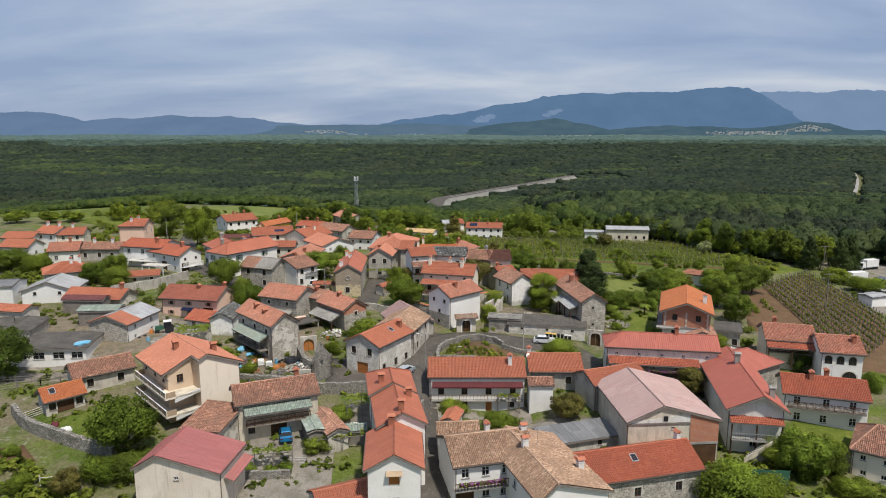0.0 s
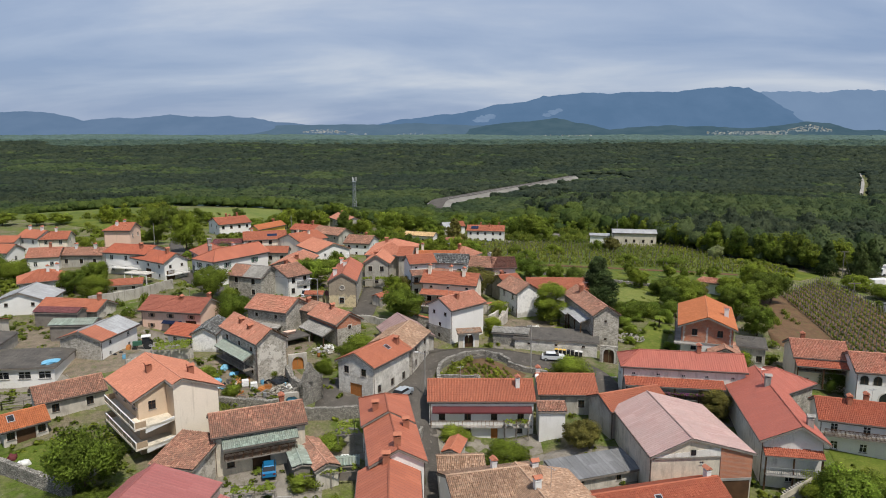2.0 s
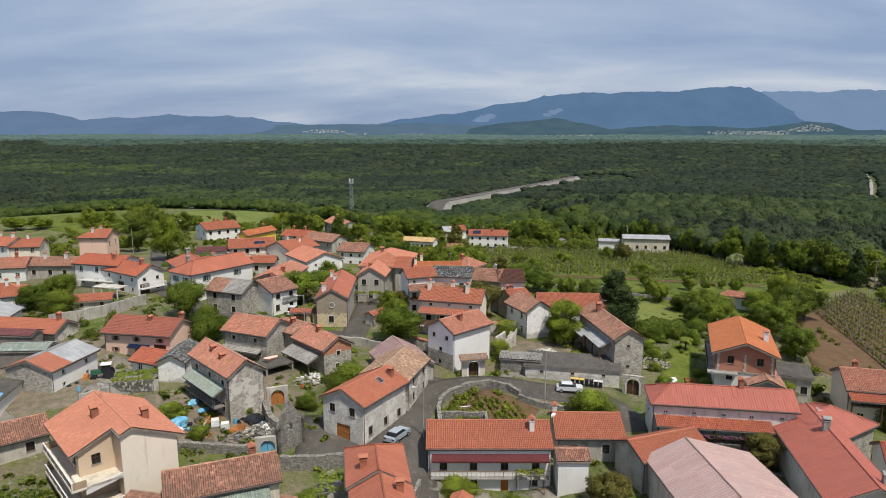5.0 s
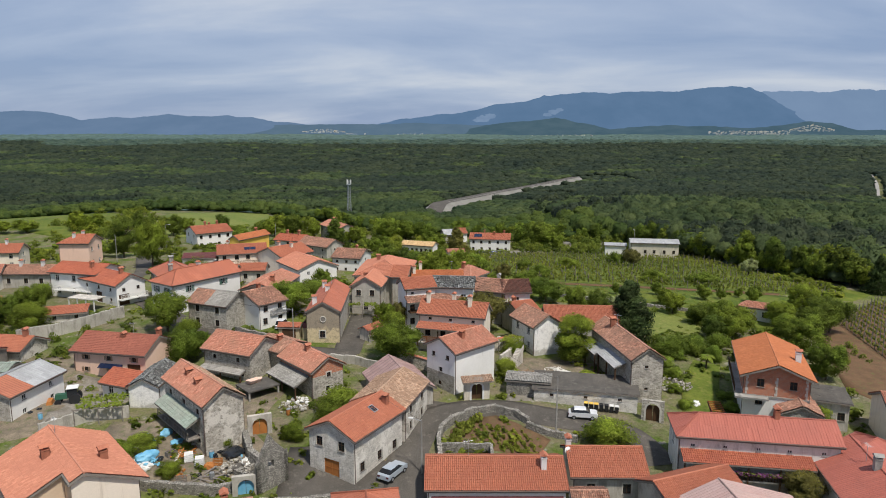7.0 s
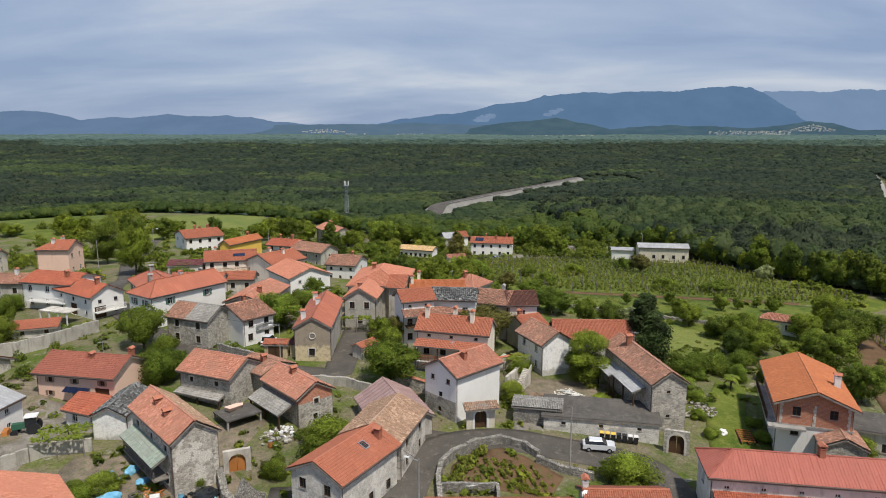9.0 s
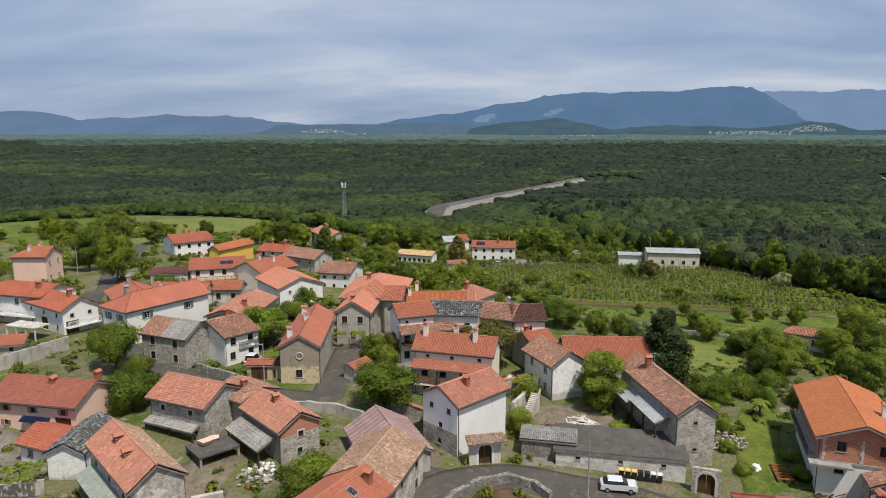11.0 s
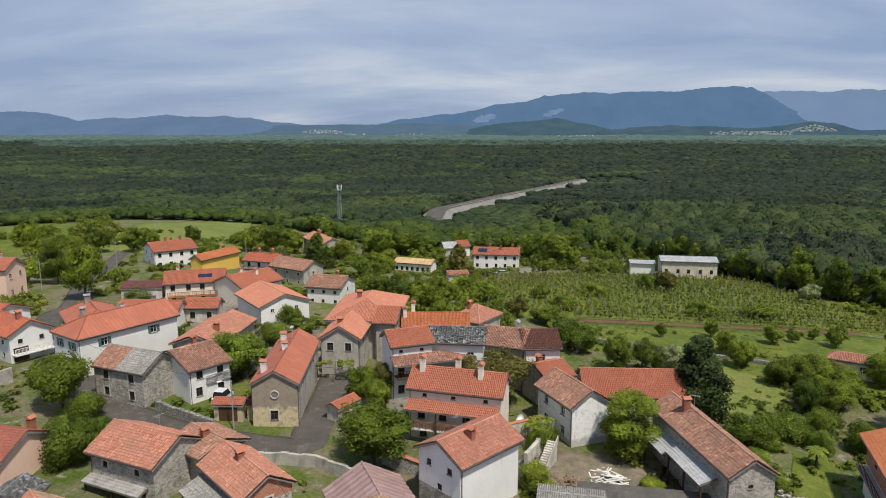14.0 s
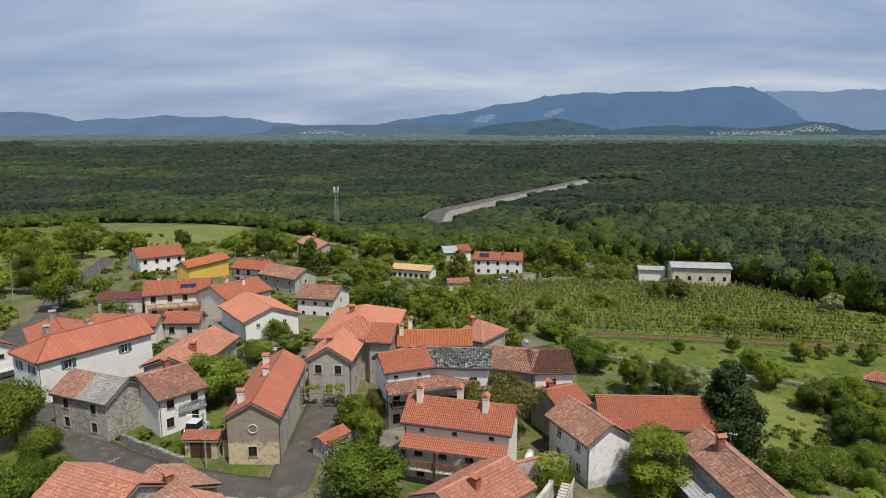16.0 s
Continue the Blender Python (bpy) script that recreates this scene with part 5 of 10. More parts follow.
def make_trunk(seed, kind):
    rng = random.Random(seed)
    s = Solid()
    top = {"round": 0.5, "tall": 0.6, "conifer": 0.95, "bush": 0.25}[kind]
    thick = {"round": 0.028, "tall": 0.022, "conifer": 0.022, "bush": 0.015}[kind]
    pts = [Vector((rng.uniform(-0.02, 0.02) * i, rng.uniform(-0.02, 0.02) * i, -0.05 + (top + 0.05) * i / 4)) for i in range(5)]
    for i in range(4):
        s.tube(pts[i], pts[i + 1], thick * (1 - i * 0.17), thick * (1 - (i + 1) * 0.17), 7)
    if kind != "conifer":
        for i in range(7):
            a = rng.uniform(0, 6.28)
            b = pts[2].lerp(pts[4], rng.random())
            e = b + Vector((math.cos(a) * 0.28, math.sin(a) * 0.28, rng.uniform(0.1, 0.28)))
            s.tube(b, e, thick * 0.4, thick * 0.12, 5)
    return s.mesh("trunk", "bark")


TREE_WORDS = {"leaf_mid": "leafy green", "leaf_dark": "dark green", "leaf_light": "fresh bright green", "leaf_olive": "olive green sparse", "leaf_conifer": "dark conical", "leaf_blossom": "white flowering", "leaf_vine": "pale green"}


def tree(x, y, h, w, kind="round", mat_name="leaf_mid", variant=0):
    key = (kind, mat_name, variant)
    if key not in TREES:
        count, leaf = {"round": (14500, 0.0155), "tall": (17000, 0.0115), "conifer": (12000, 0.0155), "bush": (11000, 0.0185)}[kind]
        if variant == 3:
            count, leaf = int(count * 0.42), leaf * 1.5
        seed = variant * 17 + len(kind)
        word = TREE_WORDS[mat_name]
        category = "bush" if kind == "bush" else "tree"
        label = f"{word} bush growing beside the houses" if kind == "bush" else f"{word} tree with a {'pointed' if kind == 'conifer' else 'full'} crown"
        root = thing(category, pose(x, y, gz(x, y)), label, category, "village trees" if category == "tree" else "garden bushes")
        part("trunk", make_trunk(seed, kind), root, Matrix.Identity(4))
        part("crown", make_crown(seed, kind, count, leaf, mat_name), root, Matrix.Identity(4))
        TREES[key] = root
        root.matrix_world = pose(x, y, gz(x, y) - 0.05, 0, 0, (x * 37) % 360) @ Matrix.Diagonal((w, w, h, 1))
        return root
    src = TREES[key]
    ob = copy_thing(src, Matrix.Identity(4))
    ob.matrix_basis = pose(x, y, gz(x, y) - 0.05, 0, 0, (x * 37) % 360) @ Matrix.Diagonal((w, w, h, 1))
    return ob


# ---- the village ----
H_pinkroof = house("house", -31.0, 77.5, 84, 8.0, 11.0, 0.3, 1.9, "gable", "tile_rose", "wall_blotched",
      "cream rendered house under a plain pink-red metal roof", peak=0.72, win={'a': [0, -1]}, over=0.25)
# long side and bay darker than the cream end: their shade is coloured in
H_big = house("house", -38.9, 99.4, 132, 13.9, 11.5, 5.0, 2.6, "gable", "tile_salmon", "wall_cream_shade",
      "large cream three-storey house with long balconies", win={'n': [3, 3, 3], 'a': [], 'bay_back': [1, 1, 1]}, notch=(2.6, 3.7), end_wall='wall_cream', frame_mat='wood_dark', chims=[(0.1, 0.35), (-0.35, -0.6)], over=0.9)
H_tilebarn = house("house", -55.8, 105.3, 39, 9.5, 6.5, 1.5, 1.6, "gable", "tile_old", "wall_dirty",
      "long low barn with weathered brown tiles", rough=0.025, win={'s': [2]})
H_smallorange = house("house", -57.9, 97.3, 44, 6.0, 5.0, 0.3, 1.5, "gable", "tile_orange", "wall_dirty",
      "small cottage with a bright orange roof", win={'s': [3]}, door={('s', 1): 'dark'})
H_leanroof = house("house", -31.7, 88.1, -13, 6.1, 7.2, 0.2, 1.2, "flat", "tile_old", "wall_mixed",
      "low outbuilding with a worn red tile roof", rough=0.02, win={})
H_brownold = house("house", -24.7, 94.0, 23, 12.1, 7.0, 2.0, 1.8, "gable", "tile_old", "wall_aged",
      "old two-storey farmhouse with brown tiles and a green awning", rough=0.025, win={'s': [3, 3]}, frame_mat='wood_dark', door={('s', 1): 'dark'}, chims=[(0.6, 0.2)])
H_triA = house("house", -5.9, 76.2, 94, 9.9, 7.0, 1.7, 1.9, "gable", "tile_smooth", "wall_white",
      "white gabled house with a smooth orange-red roof", win={'a': [1, 1, 0]}, shut=None, over=0.5, chims=[(0.75, 0.1)])
H_triB = house("house", -6.0, 85.3, 100, 10.3, 6.6, 2.9, 1.8, "gable", "tile_smooth", "wall_white",
      "middle house of a row under an orange-red roof", win={}, chims=[(0.5, -0.6), (-0.8, 0)], over=0.4)
H_triC = house("house", -7.7, 94.3, 99, 9.0, 6.8, 3.2, 1.8, "hip_b", "tile_smooth", "wall_white",
      "end house of a row with a hipped orange-red roof", win={}, chims=[(-0.5, 0.5)])
H_tileL = house("house", 5.55, 82.2, 14, 11.2, 9.0, -0.8, 2.0, "gable", "tile_tan", "wall_white",
      "white house with balconies under mottled tan tiles", rough=0.012, win={'s': [4, 4]}, door={('s', 0): 'dark'}, chims=[(0.1, 0.3)], chim_kind='white')
H_tileWing = house("house", 12.74, 77.4, 107, 15.5, 9.4, -0.9, 2.0, "gable", "tile_tan", "wall_white",
      "white house wing under mottled tan tiles", rough=0.012, peak=0.74, win={'a': [2, 2], 'n': [3, 3]}, chims=[(0.25, 0.5), (0.85, 0.1), (-0.35, -0.75)], chim_kind='white')
H_redfront = house("house", 23.5, 82.05, 15, 18.6, 8.5, -3.0, 2.2, "gable", "tile_red", "wall_stone",
      "rough stone house with a new red tile roof", win={'s': [3]}, chims=[(-0.85, -0.5), (0.9, 0.1)], chim_kind='white')
H_rightcorner = house("house", 61.2, 89.0, -36, 6.1, 10.0, -3.4, 2.4, "hip", "tile_old", "wall_cream",
      "cream house with a mossy brown hipped roof", rough=0.02, win={'s': [2, 2], 'a': [2, 2]})
H_rowhouse = house("house", 5.5, 107.9, 0, 16.0, 8.5, 0.4, 1.9, "gable", "tile_new", "wall_white",
      "long white house with a maroon awning and a balcony", over=0.25, win={'s': [4, 4]}, sill=(0.28, 0.0), z0=-5.5, door={('s', 2): 'door'}, frame_mat='wood_dark', chims=[(0.72, -0.35, 1.6)], chim_kind='white')
H_orangewing = house("house", 18.9, 111.0, -1, 9.2, 8.0, 0.1, 1.9, "gable", "tile_new", "wall_grey",
      "grey house with an orange tile roof", win={'s': [2]}, chims=[(-0.95, 0.4)], chim_kind='white')
H_hall = house("house", 31.3, 94.9, 94, 15.2, 13.4, 0.3, 2.3, "gable", "tile_pale", "wall_aged",
      "large hall with a pale pink ribbed metal roof", peak=0.62, win={'a': [0, -1]}, over=0.3, chims=[])
H_flatgrey = house("house", 19.3, 91.8, 18, 11.5, 5.2, -3.4, 0.4, "flat", "tile_zinc", "wall_dirty",
      "low store with a grey metal roof", win={'s': [2]})
H_longred = house("house", 37.8, 113.7, -9, 19.1, 6.8, 2.9, 1.8, "hip_a", "tile_pink", "wall_lime",
      "long farmhouse with a red tile roof and a front porch", win={'s': [0, -5], 'a': [1, 1]}, chims=[(0.3, 0)])
H_red = house("house", 46.4, 101.1, 80, 22.6, 8.5, 0.6, 2.3, "gable", "tile_pink", "wall_lime",
      "tall white house under a smooth red roof", peak=0.42, win={'a': [1, 2], 'n': []}, over=0.7, end_over=0.9, chims=[(0.3, -0.1, 1.6), (-0.8, -0.7, 1.5)], chim_kind='grey')
H_redwing = house("house", 52.1, 111.8, 32, 8.6, 9.0, 0.6, 2.0, "hip_b", "tile_pink", "wall_stone",
      "stone house wing under a smooth red hipped roof", win={})
H_rightpairR = house("house", 70.3, 116.5, -14, 7.3, 9.0, 1.5, 2.0, "gable", "tile_patch", "wall_white",
      "white house with arched windows and a tiled roof", win={'s': []}, chims=[(0.7, -0.4)])
H_rightpairL = house("house", 64.9, 123.4, -15, 8.9, 9.0, 1.5, 2.0, "gable", "tile_patch", "wall_cream",
      "cream house with a deep loggia under red tiles", win={'s': [2, 2]}, chims=[(-0.5, 0.2)])
H_rightrow = house("house", 60.4, 102.6, -18, 12.4, 8.0, -1.0, 2.0, "gable", "tile_red", "wall_white",
      "white house with a long gallery under red tiles", win={'s': [3, 3]}, chims=[(-0.3, -0.2), (0.1, 0.1)])
H_orange = house("house", 49.2, 133.0, 71, 16.5, 9.9, 5.0, 2.0, "gable", "tile_orange", "wall_white",
      "tall unfinished house with a bare brick gable and orange roof", gable_wall='wall_brick', win={'a': [0, 2, 2], 'n': [0, 2, 2]}, frame_mat='wood_dark', over=0.7, end_over=0.9, chims=[(-0.2, -0.8, 1.8)], chim_kind='white')
H_hut = house("house", 49.8, 126.0, 74, 8.1, 5.5, 1.0, 1.3, "gable", "tile_old", "wall_stone",
      "small stone hut with worn red tiles", rough=0.03, win={'a': [-1]}, over=0.2)
H_flatterr = house("house", 56.4, 129.5, -21, 5.2, 7.0, 1.2, 0.0, "flat", "roof_felt", "wall_dirty",
      "low concrete building with a flat grey roof", win={'s': [2]})
H_pinkhut = house("house", 68.1, 178.1, -34, 7.3, 3.0, 1.3, 1.0, "hip", "tile_patch", "wall_white",
      "garden house with a faded red hipped roof", win={'s': [2]})
H_white = house("house", 2.4, 137.1, 44, 9.6, 7.1, 6.5, 1.8, "gable", "tile_patch", "wall_white",
      "white two-storey house on a stone base under terracotta tiles", lower='wall_stone', win={'a': [1, 1, 2], 's': []}, shut=None, frame_mat='wood_dark', over=0.5, chims=[(-0.2, -0.35, 1.1)])
H_stone = house("house", -11.2, 114.8, 60, 10.9, 7.6, 3.8, 1.8, "gable", "tile_new", "wall_palestone",
      "stone barn house with a wooden garage door and red tiles", win={'a': [1, 2], 's': [3, 0]}, door={('a', 0): 'garage'}, chims=[(0.75, -0.5)])
H_tan = house("house", -7.6, 123.7, 73, 10.0, 8.0, 3.8, 1.8, "gable", "tile_tan", "wall_mixed",
      "old stone house with a sagging tan tile roof", rough=0.04, win={'s': [2, 2]}, over=0.3)
H_strip14 = house("house", 27.3, 105.2, 21, 10.4, 6.5, 0.2, 1.5, "gable", "tile_new", "wall_grey",
      "low link building with orange-red tiles", win={})
H_pinkmetal = house("house", -7.1, 131.6, 112, 10.0, 8.4, 2.4, 2.4, "gable", "tile_mauve", "wall_grey",
      "low house with a faded pink sheet roof", win={})
H_pink = house("house", -52.0, 140.2, -11, 13.3, 8.6, 5.0, 2.0, "gable", "tile_plum", "wall_pink",
      "salmon pink house with a red tile roof and a loggia", win={'s': [3, 3]}, wide=1.15, shut='rail_brown', frame_mat='wood_dark', door={('s', 2): 'dark'}, over=0.6, chims=[(0.1, -0.2, 0.7), (0.72, 0.75, 1.5)])
H_annex = house("house", -47.3, 132.2, -22, 7.2, 6.0, 2.3, 1.4, "gable", "tile_red", "wall_white",
      "low white annex with a red tile roof", win={'s': [2]})
H_slate = house("house", -42.4, 129.0, 90, 8.5, 4.6, 4.0, 1.2, "gable", "tile_slate", "wall_stained",
      "half-ruined white house with a dark stone slab roof", rough=0.05, win={}, over=0.2)
H_patch = house("house", -32.2, 119.9, 132, 13.7, 5.7, 6.0, 2.0, "gable", "tile_patch", "wall_mixed",
      "ruinous stone house with patched pink-red tiles", rough=0.03, roof_mix=('tile_tan', -0.1, 'y'), win={'a': [], 'n': [3, 3]}, chims=[(0.35, 0.3, 0.6), (-0.2, 0.4, 0.5)], over=0.3)
H_center = house("house", -32.5, 138.8, -24, 9.8, 8.0, 5.5, 2.0, "gable", "tile_patch", "wall_stone",
      "old stone house with rough pink-red tiles and a terrace", rough=0.04, win={'s': [3, 2]})
H_brick = house("house", -20.6, 134.2, 132, 10.1, 6.1, 4.6, 1.8, "gable", "tile_patch", "wall_stone",
      "stone and brick house with old red tiles", rough=0.02, gable_wall='wall_brick', gable_h=0.9, win={'a': [1, 1], 'n': []}, chims=[(0.1, 0.1, 0.8)])
H_conn = house("house", -26.6, 140.7, -38, 6.6, 6.5, 5.0, 1.2, "gable", "tile_old", "wall_stone",
      "low stone house with worn orange tiles", rough=0.03, win={}, chims=[(0.1, -0.2, 0.8)])
H_greyleft = house("house", -61.3, 126.2, 80, 10.8, 8.6, 4.2, 1.5, "gable", "tile_metal", "wall_white",
      "pale house roofed half with grey sheet and half with red tiles", roof_mix=('tile_new', -0.2), end_wall='wall_stone', win={'s': [2, 2], 'a': []})
H_garage = house("house", -69.2, 117.1, 6, 13.2, 9.0, 2.2, 0.4, "flat", "roof_felt", "wall_white",
      "low white workshop with a dark flat roof", win={'s': [4]}, wide=1.9)
H_lowlong = house("house", -74.7, 143.9, -8, 13.6, 7.0, 4.0, 1.6, "gable", "tile_new", "wall_mixed",
      "long low farm building with red tiles", win={'s': [0, -4]}, chims=[(0.8, 0)])
H_whiteleft = house("house", -87.0, 148.1, 100, 9.5, 11.2, 5.0, 2.0, "gable", "tile_metal", "wall_white",
      "white house with a pale metal roof", win={'a': [0, 2]}, frame_mat='wood_dark')
H_hipleft = house("house", -91.5, 161.5, 32, 10.5, 9.0, 6.0, 2.0, "hip", "tile_new", "wall_white",
      "white house with a hipped red roof", chims=[(0.2, -0.2), (0.6, 0.2)], chim_kind='white')
H_oldleft = house("house", -107.1, 189.9, 14, 8.3, 8.0, 6.0, 2.0, "gable", "tile_patch", "wall_white",
      "old house under faded tiles", rough=0.02, chims=[(0.3, 0)])
H_farA = house("house", -127.0, 201.5, -8, 9.9, 7.5, 5.0, 2.0, "gable", "tile_new", "wall_white",
      "white house with a red tile roof")
H_oldbrown = house("house", -97.8, 192.5, 0, 12.2, 7.0, 6.0, 1.6, "gable", "tile_old", "wall_grey",
      "long grey farm building with old tiles", rough=0.03, chims=[(-0.4, -0.1), (0.5, -0.1)], chim_kind='white')
H_pinkfar = house("house", -99.3, 217.4, 0, 8.7, 8.0, 9.0, 2.0, "hip_a", "tile_new", "wall_pink",
      "pale pink two-storey house on the edge of the village", win={'s': [], 'b': [2, 2]}, chims=[(-0.2, -0.4), (0.1, 0.3)], chim_kind='white')
H_twinA = house("house", -128.6, 221.9, -18, 8.8, 8.0, 6.0, 2.0, "gable", "tile_new", "wall_white",
      "white house with a red tile roof", chims=[(-0.6, 0), (0.6, 0)], chim_kind='white')
H_twinB = house("house", -122.4, 222.1, 10, 8.8, 8.0, 5.5, 2.0, "gable", "tile_new", "wall_cream",
      "cream house with a red tile roof", chims=[(0, 0)], chim_kind='white')
H_farleft = house("house", -137.2, 219.3, 0, 10.6, 8.0, 5.0, 1.5, "gable", "tile_new", "wall_white",
      "long white house with a red roof")
# the wide dark doors stand in for a shadowed, open ground floor
H_modernA = house("house", -71.4, 177.3, -34, 14.2, 7.3, 7.5, 2.0, "gable", "tile_red", "wall_white",
      "white modern house with a broad red roof", shut=None, win={'s': [3, 3], 'b': [2, 2]}, door={('s', 1): 'dark', ('b', 0): 'dark'}, frame_mat='wood_dark', chims=[(0.6, -0.1)])
H_modernB = house("house", -79.6, 182.6, -15, 12.9, 9.0, 8.5, 1.6, "gable", "tile_red", "wall_white",
      "white house with a red tile roof and terraces", win={'s': [3, 3]}, chims=[(0.5, -0.4)])
H_gardenhouse = house("house", -73.2, 162.0, 19, 7.8, 4.0, 4.6, 0.8, "flat", "tile_new", "wall_dirty",
      "low garden building with an orange tiled roof", win={'s': [2]})
H_bigwhite = house("house", -57.1, 176.5, 126, 15.4, 8.2, 9.0, 2.2, "hip", "tile_smooth", "wall_white",
      "large white house with green window shutters", shut='green_paint', win={'n': [4, 5]}, chims=[(0.4, 0.1), (-0.3, 0.5)], chim_kind='grey')
H_bigwhitewing = house("house", -52.0, 173.8, 55, 17.0, 8.0, 9.0, 2.2, "hip_a", "tile_smooth", "wall_white",
      "white wing with green shutters under red tiles", shut='green_paint', win={'s': [0, 2], 'a': [2, 2]}, chims=[(0.2, 0.4)], chim_kind='white')
H_greystone = house("house", -43.0, 160.1, -23, 9.6, 7.0, 7.3, 2.0, "gable", "tile_grey", "wall_stone",
      "grey stone house roofed half with slabs and half with old tiles", roof_mix=('tile_old', -0.1), rough=0.03, win={'s': [2, 2], 'a': []}, over=0.25)
H_white2 = house("house", -36.2, 162.3, 48, 6.7, 10.7, 7.2, 1.8, "gable", "tile_old", "wall_white",
      "white house with rough old tiles and an outside stair", rough=0.03, win={'s': [2, 2], 'a': []}, frame_mat='wood_dark', chims=[(0.5, 0.4)])
H_tileback = house("house", -36.8, 174.6, 84, 14.5, 8.2, 7.4, 1.5, "gable", "tile_patch", "wall_grey",
      "old house under loose mottled tiles", rough=0.045, win={}, chims=[(-0.4, -0.4)])
H_ochre = house("house", -22.0, 160.1, 92, 18.5, 6.3, 7.6, 1.8, "gable", "tile_smooth", "wall_grey",
      "old house with stained ochre plaster and a red roof", end_wall='wall_ochre_coats', win={'a': [1, 0], 's': [0, 2]}, frame_mat='wood_dark', chim_kind='white', chims=[(-0.75, 0.6, 1.5), (0.0, 0.1, 1.0), (0.7, 0.6, 1.3)], over=0.3, end_over=0.3)
H_ggable = house("house", -15.7, 173.0, 85, 9.1, 6.6, 7.9, 2.0, "gable", "tile_salmon", "wall_grey",
      "grey rendered gabled house with a vine pergola", win={'a': [1, 2], 's': [1, 1]}, chims=[(-0.3, 0.2, 0.8)])
H_bigback = house("house", -13.2, 184.7, 86, 16.8, 12.0, 8.5, 2.4, "hip", "tile_salmon", "wall_grey",
      "broad old house with a hipped red roof", win={}, chims=[(0.0, 0.3)])
H_backwing = house("house", -9.2, 178.8, -9, 3.9, 8.0, 8.5, 1.8, "gable", "tile_new", "wall_grey",
      "grey house wing under red tiles", win={})
H_rowback = house("house", -1.6, 179.3, 1, 11.3, 6.0, 7.5, 1.6, "gable", "tile_orange", "wall_white",
      "row house with orange-red tiles", win={}, chims=[(-0.7, 0.2, 2.0), (-0.95, -0.3, 1.5)], chim_kind='cream')
H_rowmid = house("house", -5.6, 163.6, 20, 6.6, 6.0, 9.5, 1.6, "gable", "tile_new", "wall_white",
      "white row house under red tiles", rough=0.015, win={'s': [2, 2, -2]}, frame_mat='wood_dark')
H_rowslate = house("house", 1.7, 165.2, -6, 8.6, 6.0, 9.3, 1.6, "gable", "tile_slate", "wall_white",
      "row house with a dark stone slab roof", rough=0.05, win={'s': [2, 2]})
H_hipend = house("house", 5.4, 182.9, -34, 6.0, 8.0, 7.5, 2.0, "hip", "tile_patch", "wall_grey",
      "hipped end of a row under faded red tiles", win={}, chims=[(-0.3, -0.3)])
H_tileR = house("house", 9.4, 169.4, -21, 7.2, 8.0, 7.7, 1.8, "gable", "tile_old", "wall_grey",
      "row house with mottled old tiles", rough=0.035, win={}, chims=[(0.4, 0.3)], chim_kind='grey')
H_brown = house("house", 14.0, 168.6, 3, 5.9, 8.0, 7.7, 1.8, "gable", "tile_brown", "wall_white",
      "white house with a dark brown tile roof", win={'s': [1, 1]})
H_double = house("house", 1.7, 150.7, -16, 12.3, 6.0, 7.7, 2.0, "gable", "tile_new", "wall_cream",
      "cream house with stepped tile roofs and a wooden balcony", win={'s': [3, 4, -3]}, frame_mat='wood_dark', door={('s', 1): 'dark'}, chims=[(-0.8, -0.2, 1.8), (-0.1, 0.6, 2.0), (0.5, -0.3, 1.8)], chim_kind='cream', over=0.35)
H_barnwhite = house("house", 16.4, 153.2, 112, 9.0, 6.2, 5.5, 2.0, "gable", "tile_old", "wall_stained",
      "white house with a blank gable and old tiles", rough=0.03, win={'n': [2, 2], 'a': []})
H_redbig = house("house", 25.6, 159.8, -3, 13.9, 9.0, 4.0, 2.4, "gable", "tile_new", "wall_grey",
      "open barn under a broad orange-red roof", win={})
H_smallred = house("house", 14.5, 161.9, 25, 5.0, 7.2, 5.5, 1.3, "gable", "tile_new", "wall_dirty",
      "small building with red tiles", win={}, chims=[(-0.4, 0.3, 1.0)])
H_stonebarn = house("house", 29.1, 140.5, 98, 17.8, 5.4, 5.5, 1.8, "gable", "tile_old", "wall_stone",
      "long stone barn with an old tile roof", rough=0.04, win={'a': [-1, -1], 'n': []}, chims=[(0.5, 0.2, 1.4)], over=0.25)
H_flatstone = house("house", 21.2, 133.0, -11, 15.7, 7.0, 1.4, 0.3, "flat", "roof_felt", "wall_palestone",
      "long low stone building with a dark flat roof", win={'s': [-3]}, over=0.2)
H_farwhite = house("house", 19.4, 314.2, -8, 17.1, 9.0, -5.7, 2.0, "gable", "tile_new", "wall_white",
      "white two-storey house with solar panels on its red roof", win={'s': [5, 5], 'b': [1, 1]}, frame_mat='wood_dark', chims=[(-0.3, 0.1), (0.2, -0.3), (0.7, 0.1)])
H_longlow = house("house", -9.3, 288.3, -20, 13.4, 6.0, -4.0, 1.2, "gable", "tile_straw", "wall_white",
      "long low white building with a straw-coloured roof", win={'s': [7]}, frame_mat='wood_dark')
H_shed = house("house", 76.2, 278.2, -9, 17.3, 8.0, -1.2, 1.0, "gable", "tile_metal", "wall_aged",
      "long pale industrial shed with a grey roof", win={'s': [5]}, frame_mat='wood_dark')
H_lowshed = house("house", 64.1, 284.7, -11, 8.2, 5.0, -3.4, 0.3, "flat", "tile_metal", "wall_white",
      "low open shed with a white roof", win={})
H_whiteL = house("house", -84.9, 277.0, 36, 13.2, 13.9, 3.0, 2.0, "gable", "tile_new", "wall_white",
      "white two-storey house with a red tile roof", win={'s': [4, 4], 'a': [1, 2]}, frame_mat='wood_dark', chims=[(-0.2, 0), (0.5, 0), (0.2, 0.5)])
